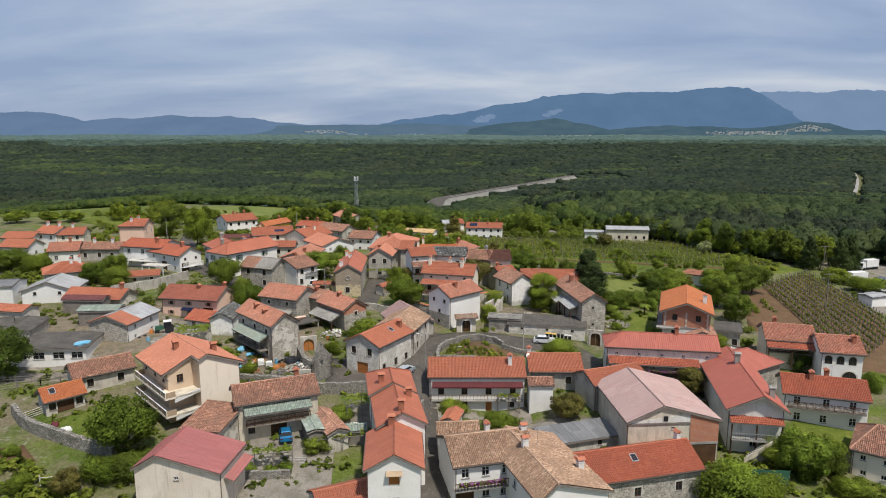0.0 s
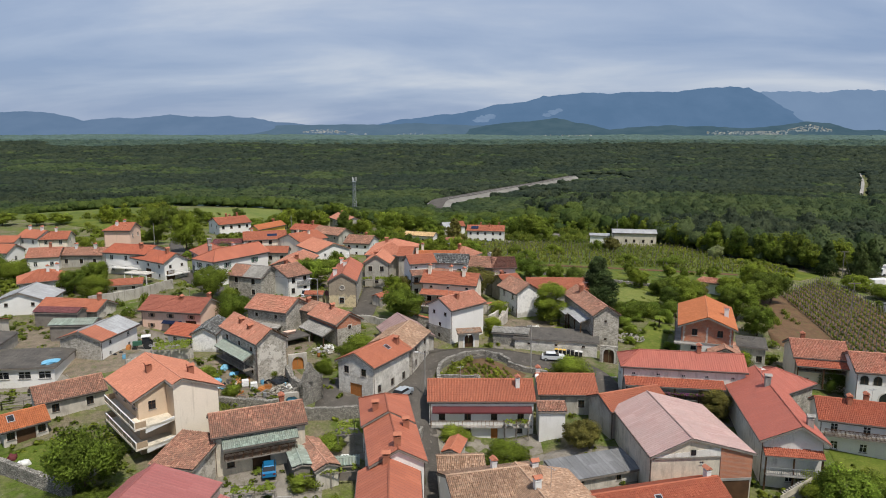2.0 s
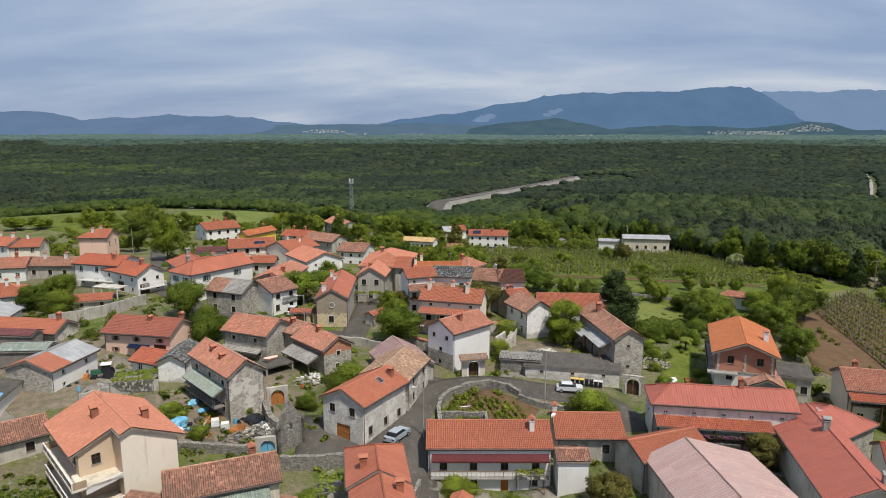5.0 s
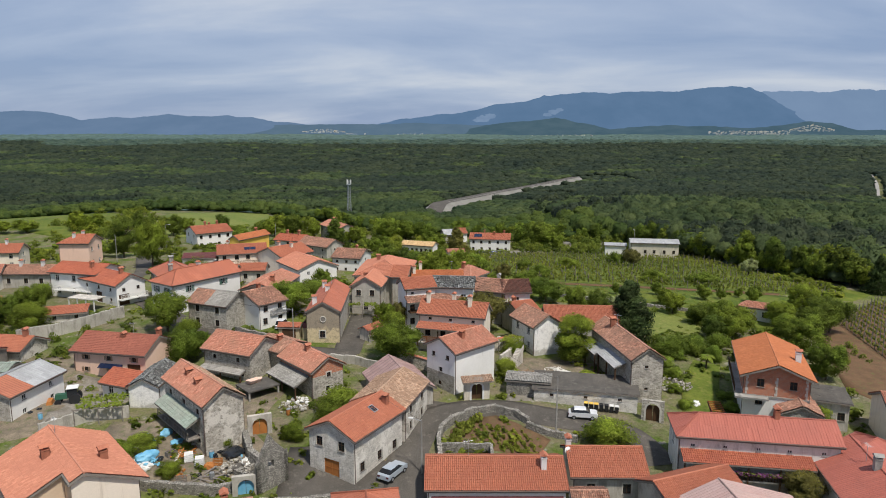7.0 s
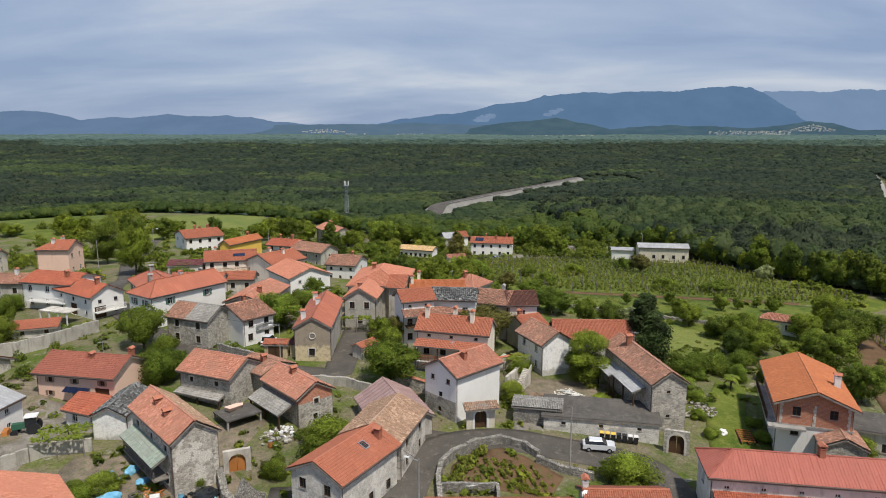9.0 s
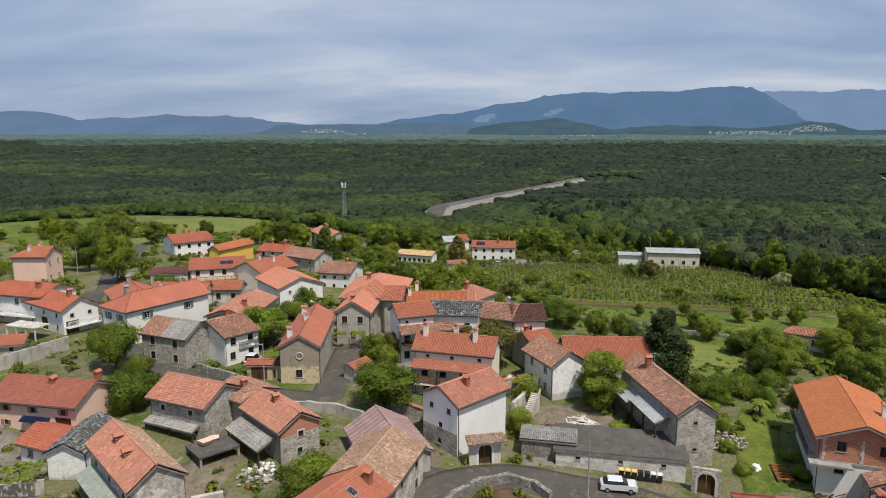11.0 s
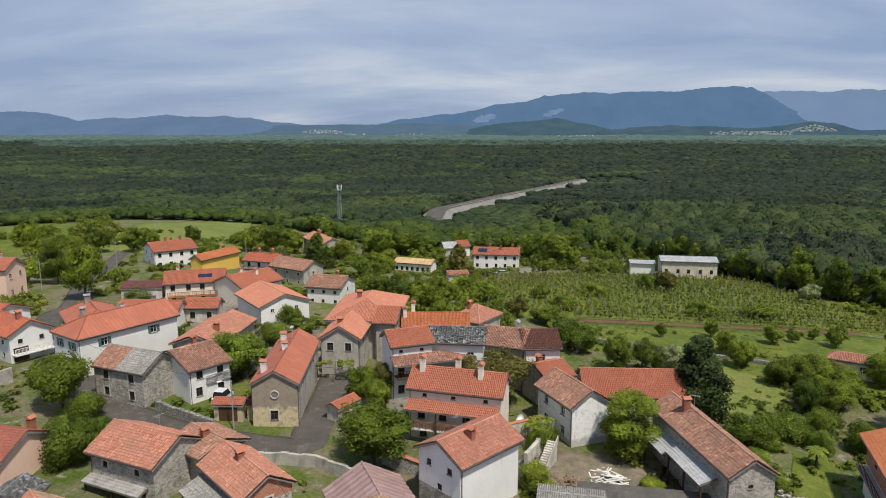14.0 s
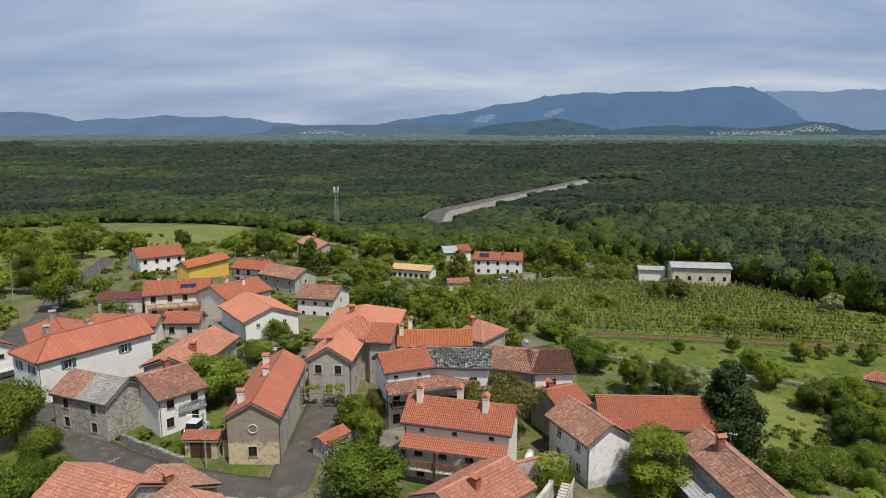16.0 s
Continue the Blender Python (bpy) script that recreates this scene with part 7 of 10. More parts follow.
def round_window(parent, x, z):
    V, F, n, m = [], [], 20, 6
    for i in range(n):
        for j in range(m):
            a, b = 6.2832 * i / n, 6.2832 * j / m
            r = 0.5 + 0.08 * math.cos(b)
            V.append((x - 0.04 + 0.08 * math.sin(b), r * math.cos(a), z + r * math.sin(a)))
            F.append((i * m + j, (i + 1) % n * m + j, (i + 1) % n * m + (j + 1) % m, i * m + (j + 1) % m))
    w = part("window", mesh_of("window", V, F, "wall_dirty"), parent, Matrix.Identity(4), "round stone window surround")
    part("pane", Solid().tube((x - 0.03, 0, z), (x + 0.05, 0, z), 0.42, 0.42, 16).mesh("pane", "wood_grey"), w, Matrix.Identity(4))


round_window(H_ochre, -8.97, 6.2)


def roof_terrace(x0, x1, y0, y1, h, wall, rail, label):
    """A low store whose flat top is a terrace, with boarded railings."""
    z = min(gz(x0, y0), gz(x1, y1), gz(x0, y1), gz(x1, y0))
    root = thing("terrace", pose(0, 0, 0), label, "terrace")
    part("base", Solid().box(x0, x1, y0, y1, z - 0.3, z + h).mesh("base", wall), root)
    part("paving", Solid().box(x0 + 0.1, x1 - 0.1, y0 + 0.1, y1 - 0.1, z + h, z + h + 0.05).mesh("paving", "gravel"), root)
    part("railing_front", Solid().box(x0, x1, y0, y0 + 0.08, z + h, z + h + 0.95).mesh("railing_front", rail), root)
    for x in (x0, x1 - 0.08):
        part("railing_side", Solid().box(x, x + 0.08, y0 + 0.1, y1, z + h, z + h + 0.9).mesh("railing_side", rail), root)


roof_terrace(-25.7, -23.6, 152.6, 155.6, 2.1, "wall_ochre_low", "tile_wine", "small roof terrace with dark red boarded railings")
lean_to(H_brownold, -4.8, 4.6, -4.6, -2.9, 0.7, 1.5, "tile_green", False)
balcony(H_brownold, -4.6, 4.4, -4.3, -3.0, -1.0, "wood_dark", "wood_grey", 0.14)
lean_to(H_longred, -8.9, 6.0, -5.2, -2.9, 0.55, 1.25, "tile_red", True, -3.2)
balcony(H_longred, -7.5, 3.5, -4.9, -3.0, -1.4, "wood_dark", "concrete", 0.16)
lean_to(H_red, -3.6, 3.6, -11.6, -10.2, -1.2, -0.5, "tile_red", True, -6.5, 270)
lean_to(H_double, -5.8, 5.7, -4.6, -2.6, 5.6, 6.35, "tile_new", True, 2.3)
balcony(H_double, -5.6, 5.2, -4.2, -2.6, 3.1, "wood_door", "white_paint", 0.2)
lean_to(H_rowmid, -3.2, 9.4, -4.6, -2.4, 7.2, 8.1, "tile_old", False)
balcony(H_rowmid, -2.6, 8.8, -4.3, -2.5, 5.3, "wood_dark", "wood_dark", 0.6)
lean_to(H_patch, -5.6, 5.2, -4.4, -2.4, 3.2, 4.2, "tile_green", False, None, 180)
balcony(H_patch, -5.4, 5.0, -4.2, -2.5, 1.5, "wood_grey", "wood_grey", 0.5, 180)
lean_to(H_brick, -4.6, 3.8, -5.2, -2.5, 2.6, 3.8, "tile_grey", True, 0.2, 180)
lean_to(H_stonebarn, -1.0, 6.5, -4.4, -2.2, 3.6, 4.4, "tile_metal", True, -0.5, 180)
lean_to(H_stonebarn, -6.5, -1.6, -4.6, -2.2, 3.0, 4.0, "tile_metal", True, -0.8, 180)
lean_to(H_center, -4.6, 3.6, -4.9, -3.4, 2.6, 3.0, "concrete", True, 0.8)
part("awning", Solid().hull([(-7.2, -4.72, -1.05), (7.4, -4.72, -1.05), (7.4, -4.0, -0.42), (-7.2, -4.0, -0.42)], [(-7.2, -4.72, -1.0), (7.4, -4.72, -1.0), (7.4, -4.0, -0.37), (-7.2, -4.0, -0.37)]).box(-7.2, 7.4, -4.74, -4.70, -1.22, -1.0).mesh("awning", "maroon_paint"), H_rowhouse, Matrix.Identity(4), "long maroon canvas awning")
balcony(H_rowhouse, -7.4, 7.4, -4.7, -4.0, -3.35, "rail_brown", "concrete", 0.55)
balcony(H_rightrow, -5.4, 5.4, -4.7, -3.5, -2.9, "wood_dark", "wood_grey", 0.16)
lean_to(H_rightpairL, -4.2, 4.2, -6.2, -3.9, 0.55, 1.4, "tile_red", True, -3.2)
balcony(H_rightpairL, -3.6, 3.6, -5.0, -4.0, -0.6, "wood_dark", "concrete", 0.16)
balcony(H_balcony, -5.6, 5.6, -5.2, -4.0, 3.6, "wood_dark", "wood_door", 0.18)
balcony(H_tileL, -5.4, 1.4, -5.1, -4.05, -3.7, "wood_dark", "concrete", 0.18)
balcony(H_white2, -0.6, 3.0, -5.2, -4.2, 4.9, "steel", "concrete", 0.18)
balcony(H_orange, -6.5, 6.8, -5.4, -4.2, 2.0, "wood_dark", "concrete", 0.5, 180)
balcony(H_rowtop, -4.4, 4.2, -4.5, -3.5, 1.2, "wood_dark", "wood_dark", 0.2)
balcony(H_modernA, -3.0, 3.0, -8.0, -6.76, 4.6, "white_paint", "white_paint", 0.2, 90)
balcony(H_modernB, -4.0, 5.4, -5.6, -4.0, 5.0, "white_paint", "white_paint", 0.22)


def panels(parent, x0, y0, nx, ny, size, z, tilt, yaw=0, label="dark blue solar panel"):
    for i in range(nx):
        for j in range(ny):
            s = Solid().box(0, size[0] - 0.04, 0, size[1] - 0.04, 0, 0.05)
            part("solar_panel", s.mesh("solar_panel", "panel_blue"), parent, pose(x0, y0, z, tilt, 0, yaw) @ pose(i * size[0], j * size[1], 0), label)


panels(H_farwhite, -6.5, -3.2, 3, 1, (1.1, 2.2), -4.9, 26)
panels(H_balcony, 0.6, -2.9, 2, 1, (1.5, 1.3), 7.1, 26)
panels(H_pink, -1.6, -4.6, 4, 1, (1.0, 1.2), 2.7, 25)


def roof_light(parent, x, y, z, tilt):
    fr = Solid().box(-0.45, 0.45, -0.6, -0.5, 0, 0.1).box(-0.45, 0.45, 0.5, 0.6, 0, 0.1).box(-0.45, -0.37, -0.5, 0.5, 0, 0.1).box(0.37, 0.45, -0.5, 0.5, 0, 0.1)
    w = part("roof_window", fr.mesh("roof_window", "steel"), parent, pose(x, y, z, tilt, 0, 0))
    part("pane", Solid().box(-0.37, 0.37, -0.5, 0.5, 0.02, 0.06).mesh("pane", "glass_dark"), w, Matrix.Identity(4))


roof_light(H_redfront, 0.5, -1.6, -1.55, 27)
roof_light(H_smallorange, -1.4, -0.9, 1.35, 31)
roof_light(H_stone, 1.4, -1.5, 4.95, 25)
roof_light(H_white, 1.6, -1.4, 7.45, 27)


# ---- small buildings and gates ----
def arch_gate(x, y, yaw, w, h, label, roofed, leaf="wood_dark", wall=None):
    """A masonry gate with a round arch."""
    root = thing("gate", pose(x, y, gz(x, y), 0, 0, yaw), label, "gate")
    s = Solid()
    r = w / 2
    side, top = 1.1 if roofed else 0.6, h + (0.4 if roofed else 0.45)
    s.box(-r - side, -r, -0.25, 0.25, -0.6, top).box(r, r + side, -0.25, 0.25, -0.6, top)
    n = 8
    for i in range(n):
        a, b = math.pi * i / n, math.pi * (i + 1) / n
        xa, za, xb, zb = -r * math.cos(a), h - r + r * math.sin(a), -r * math.cos(b), h - r + r * math.sin(b)
        s.hull([(xa, -0.25, za), (xb, -0.25, zb), (xb, 0.25, zb), (xa, 0.25, za)], [(xa, -0.25, top), (xb, -0.25, top), (xb, 0.25, top), (xa, 0.25, top)])
    tagged(part("masonry", s.mesh("masonry", wall or ("wall_aged" if roofed else "wall_stone")), root, Matrix.Identity(4)), kind="stuff")
    ring = Solid()
    for i in range(n):
        a, b = math.pi * i / n, math.pi * (i + 1) / n
        pts = [(-q * math.cos(c), h - r + q * math.sin(c)) for c, q in ((a, r - 0.02), (b, r - 0.02), (b, r + 0.26), (a, r + 0.26))]
        ring.hull([(px, -0.30, pz) for px, pz in pts], [(px, -0.22, pz) for px, pz in pts])
    for sx in (-1, 1):
        ring.box(min(sx * (r - 0.02), sx * (r + 0.26)), max(sx * (r - 0.02), sx * (r + 0.26)), -0.30, -0.22, 0, h - r)
    if not wall:
        part("arch_surround", ring.mesh("arch_surround", "white_paint" if roofed else "stone_trim"), root, Matrix.Identity(4))
    part("gate_leaf", Solid().box(-r, -0.03, 0.05, 0.13, 0, h - r * 0.4).box(0.03, r, 0.05, 0.13, 0, h - r * 0.4).mesh("gate_leaf", leaf), root, Matrix.Identity(4))
    if roofed:
        p, q, uv = tile_sheet(((-r - side - 0.4, -1.0, top - 0.05), (r + side + 0.4, -1.0, top - 0.05), (r + side + 0.4, 0.5, top + 0.55), (-r - side - 0.4, 0.5, top + 0.55)), 0.05, rough=0.02)
        tagged(part("roof_tiles", mesh_of("roof_tiles", p.tolist(), q.tolist(), "tile_tan", uv), root, Matrix.Identity(4)), kind="stuff")
        part("roof_deck", Solid().hull([(-r - side - 0.4, -1.0, top - 0.2), (r + side + 0.4, -1.0, top - 0.2), (r + side + 0.4, 0.5, top + 0.4), (-r - side - 0.4, 0.5, top + 0.4)],
                                         [(-r - side - 0.4, -1.0, top - 0.06), (r + side + 0.4, -1.0, top - 0.06), (r + side + 0.4, 0.5, top + 0.54), (-r - side - 0.4, 0.5, top + 0.54)]).mesh("roof_deck", "wood_grey"), root, Matrix.Identity(4))


def ruin():
    """A roofless stone house: a gable with its window, broken side walls, rubble inside, and a low garage with a blue door."""
    a, b = Vector((-21.5, 106.2)), Vector((-18.7, 109.3))
    d = (b - a).normalized()
    back = Vector((-d.y, d.x)) * 0.5
    z = gz(-20, 107.5) - 0.4
    root = thing("ruin", pose(0, 0, 0), "roofless stone ruin with a bare rubble gable", "ruin")
    w = (b - a).length

    def panel(name, p, q, tops, thick, material, hole=None):
        run = (q - p).length
        way = (q - p) / run
        off = Vector((-way.y, way.x)) * thick
        s = Solid()
        rng = random.Random(int(run * 100))
        n = max(4, int(run / 0.35))
        for i in range(n):
            u0, u1 = run * i / n, run * (i + 1) / n
            t0 = np.interp(u0 / run, [k[0] for k in tops], [k[1] for k in tops])
            t1 = np.interp(u1 / run, [k[0] for k in tops], [k[1] for k in tops])
            jag = rng.uniform(-0.12, 0.12)
            spans = [(0.0, t0 + jag, t1 + jag)]
            if hole and hole[0] < (u0 + u1) / 2 < hole[1]:
                spans = [(0.0, hole[2], hole[2]), (hole[3], t0 + jag, t1 + jag)]
            for lo, h0, h1 in spans:
                e, f = p + way * u0, p + way * u1
                s.hull([(e.x, e.y, z + lo), (f.x, f.y, z + lo), (f.x + off.x, f.y + off.y, z + lo), (e.x + off.x, e.y + off.y, z + lo)],
                       [(e.x, e.y, z + h0), (f.x, f.y, z + h1), (f.x + off.x, f.y + off.y, z + h1), (e.x + off.x, e.y + off.y, z + h0)])
        tagged(part(name, s.mesh(name, material), root), kind="stuff")

    panel("gable_wall", a, b, ((0, 3.4), (0.45, 7.0), (1, 4.0)), 0.55, "wall_rubble", (1.5, 2.2, 3.0, 3.9))
    panel("side_wall", b, b + back.normalized() * 5.2, ((0, 4.6), (0.4, 3.2), (1, 2.4)), 0.5, "wall_rubble")
    panel("side_wall", a + back.normalized() * 5.0, a, ((0, 1.6), (0.6, 2.2), (1, 3.8)), 0.5, "wall_rubble")
    panel("back_wall", b + back.normalized() * 5.2, a + back.normalized() * 5.0, ((0, 2.4), (0.5, 1.4), (1, 1.8)), 0.5, "wall_rubble")
    rng = random.Random(3)
    inside = a + d * w / 2 + back.normalized() * 2.6
    for k in range(46):
        e = 0.12 + 0.22 * rng.random()
        part("stone", Solid().box(-e, e, -e * 0.7, e * 0.7, 0, e, 0.05).mesh("stone", "wall_stone"), root, pose(inside.x + rng.uniform(-1.4, 1.4), inside.y + rng.uniform(-1.8, 1.8), z + 0.3 + rng.uniform(0, 0.9), rng.uniform(-20, 20), rng.uniform(-20, 20), rng.uniform(0, 180)))


ruin()
arch_gate(-22.9, 106.4, 14, 1.8, 1.9, "old masonry garage front with a faded blue door", False, "tarp_blue", "wall_grey")
arch_gate(-24.6, 119.0, 22, 1.9, 2.3, "plastered archway with an orange-brown garage door", False, "wood_door", "wall_dirty")
arch_gate(4.6, 130.9, 12, 1.7, 2.6, "arched courtyard gate under a small tiled roof", True)
arch_gate(29.6, 126.4, -18, 1.9, 2.7, "round stone archway to a barn yard", False)


SHEDS = []


def hut(x, y, yaw, L, W, h, rise, roof, wall, label, rough=0.02):
    SHEDS.append(house("shed", x, y, yaw, L, W, gz(x, y) + h, rise, "gable", roof, wall, label, 0.25, 0.25, 0.5, rough, {}, category="shed"))


hut(-97.5, 145.5, 8, 8.5, 7.5, 4.2, 0.8, "tile_zinc", "wall_white", "plain white farm building with a grey roof")
hut(2.0, 88.6, 4, 6.0, 4.4, 3.6, 0.9, "tile_tan", "wall_white", "back wing under weathered tan tiles")
hut(-12.0, 159.2, 62, 3.6, 2.6, 2.4, 0.7, "tile_old", "wood_dark", "small wooden shed with old red tiles")
hut(-13.6, 154.6, 55, 4.4, 2.4, 1.9, 0.6, "tile_new", "wall_dirty", "little tiled lean-to by the road")
hut(-11.0, 74.0, 25, 9.0, 6.4, 3.4, 1.5, "tile_new", "wall_dirty", "low white house with an orange tile roof", 0.015)
hut(1.4, 96.2, 75, 4.6, 2.6, 2.2, 0.6, "tile_new", "wall_dirty", "small shed with an orange roof")
hut(-12.4, 90.4, 8, 3.2, 2.6, 2.0, 0.4, "tile_green", "wood_grey", "green roofed garden shed")
hut(-16.4, 91.2, 119, 8.5, 3.4, 2.2, 0.7, "tile_old", "wall_dirty", "low outhouse with broken red tiles")
hut(-18.8, 90.8, 112, 7.0, 2.4, 2.4, 0.3, "tile_green", "wood_grey", "lean-to with grey-green sheet roofing")
hut(12.8, 134.0, 168, 7.0, 4.0, 2.4, 0.35, "tile_grey", "wall_rubble", "tumbledown stone shed with grey ribbed sheets")
hut(15.6, 103.6, 0, 4.2, 4.0, 4.0, 0.7, "tile_old", "wall_white", "white annex with rough tiles")
hut(-68.0, 131.0, 4, 8, 4.6, 3.0, 0.6, "tile_green", "wood_grey", "open farm shelter with a dark green roof")
hut(-79.5, 122.5, 100, 9.5, 7.5, 2.6, 0.5, "roof_felt", "wall_grey", "farm shed with a dark weathered sheet roof", 0.02)
hut(-74.5, 137.6, -4, 9.0, 3.6, 2.9, 0.6, "tile_wine", "wood_grey", "open farm shed with dark red sheeting", 0.02)
hut(-86, 131, 170, 9, 5, 3.0, 0.8, "tile_new", "wall_dirty", "low farm building with red tiles")
hut(-84, 122, 30, 7, 6, 3.0, 0.9, "roof_felt", "wall_grey", "grey farm shed with a flat-pitched roof")
hut(-66.2, 216.5, 8, 9, 7, 3.0, 0.8, "tile_wine", "wall_dirty", "long low barn with a wine-red roof")
hut(-5.5, 176.5, 100, 4, 4, 5.0, 1.0, "tile_new", "wall_yellow", "narrow yellow house with a red roof")
hut(-28.0, 153.2, 178, 4.2, 2.6, 2.3, 0.5, "tile_new", "wall_ochre_low", "garage with a strip of red tiles")
part("garage_door", Solid().box(-1.2, 1.2, -0.06, 0.0, 0.1, 2.0).mesh("garage_door", "wood_dark"), SHEDS[-1], pose(0, 1.12, gz(-28, 153.2)), "dark garage door")
hut(3.6, 253, 10, 6, 4, 2.4, 0.8, "tile_patch", "wall_dirty", "garden hut with a faded roof")
hut(-90, 284, 40, 5, 4, 2.4, 1.0, "tile_new", "wall_white", "white annex with a red roof")


# ---- poles and masts ----
def lamp_post(x, y, h, yaw, label, category="street lamp", arm=1.2):
    root = thing("street_lamp", pose(x, y, gz(x, y), 0, 0, yaw), label, category)
    part("pole", Solid().tube((0, 0, -0.3), (0, 0, h), 0.11, 0.07, 8).mesh("pole", "concrete"), root)
    if arm:
        part("arm", Solid().tube((0, 0, h - 0.2), (arm, 0, h), 0.04, 0.03, 6).mesh("arm", "steel"), root)
        part("lamp_head", Solid().box(arm - 0.1, arm + 0.5, -0.13, 0.13, h - 0.06, h + 0.07, 0.03).mesh("lamp_head", "white_paint"), root)


lamp_post(-3.0, 111.5, 7, 160, "concrete street lamp at the lane's bend")
lamp_post(14.9, 121.0, 8.5, 0, "tall wooden pole beside the walled garden", "pole", 0)
lamp_post(-93, 259, 8, 0, "street lamp on the road out of the village")
lamp_post(-89, 216, 9, 0, "concrete pole near the pink house", "pole", 0)
lamp_post(-26.8, 150.2, 6.5, 200, "street lamp by the garage")
lamp_post(-57, 262, 9, 0, "steel pole beside the yellow house", "pole", 0)
lamp_post(72, 288, 9, 90, "lamp post by the shed")
for x, y in ((119.4, 208.5), (93.1, 159.8)):
    root = thing("power_pole", pose(x, y, gz(x, y)), "wooden power pole with a cross arm", "pole", "power poles")
    part("pole", Solid().tube((0, 0, -0.3), (0, 0, 9), 0.13, 0.09, 8).mesh("pole", "wood_grey"), root)
    part("cross_arm", Solid().box(-1.4, 1.4, -0.06, 0.06, 8.7, 8.85).mesh("cross_arm", "wood_grey"), root)


surface("mast_steel", (0.33, 0.35, 0.37), (0.26, 0.28, 0.30), 0.5, 5, rough=0.6)


def mast(x, y, h):
    root = thing("radio_mast", pose(x, y, gz(x, y)), "grey steel lattice mast with aerials on top", "mast")
    legs = [Vector((math.cos(a), math.sin(a), 0)) for a in (0.5, 2.6, 4.7)]
    s, n = Solid(), 14
    for i, l in enumerate(legs):
        part("leg", Solid().tube(l * 1.5, l * 0.75 + Vector((0, 0, h)), 0.13, 0.10, 5).mesh("leg", "mast_steel"), root)
    for k in range(n):
        z0, z1 = h * k / n, h * (k + 1) / n
        r0, r1 = 1.5 - 0.75 * k / n, 1.5 - 0.75 * (k + 1) / n
        for i in range(3):
            a, b = legs[i], legs[(i + 1) % 3]
            s.tube(a * r0 + Vector((0, 0, z0)), b * r1 + Vector((0, 0, z1)), 0.045, 0.045, 4)
            s.tube(b * r0 + Vector((0, 0, z0)), a * r1 + Vector((0, 0, z1)), 0.045, 0.045, 4)
    tagged(part("bracing", s.mesh("bracing", "mast_steel"), root), kind="stuff")
    for i, a in enumerate((0.3, 2.4, 4.5)):
        p = Vector((math.cos(a) * 1.3, math.sin(a) * 1.3, h - 2.2))
        part("aerial", Solid().box(p.x - 0.22, p.x + 0.22, p.y - 0.15, p.y + 0.15, p.z, p.z + 2.4).mesh("aerial", "white_paint"), root)
    part("platform", Solid().tube((0, 0, h - 2.6), (0, 0, h - 2.4), 1.5, 1.5, 10).mesh("platform", "steel"), root)


mast(-53.7, 418.5, 10.3 - gz(-53.7, 418.5))


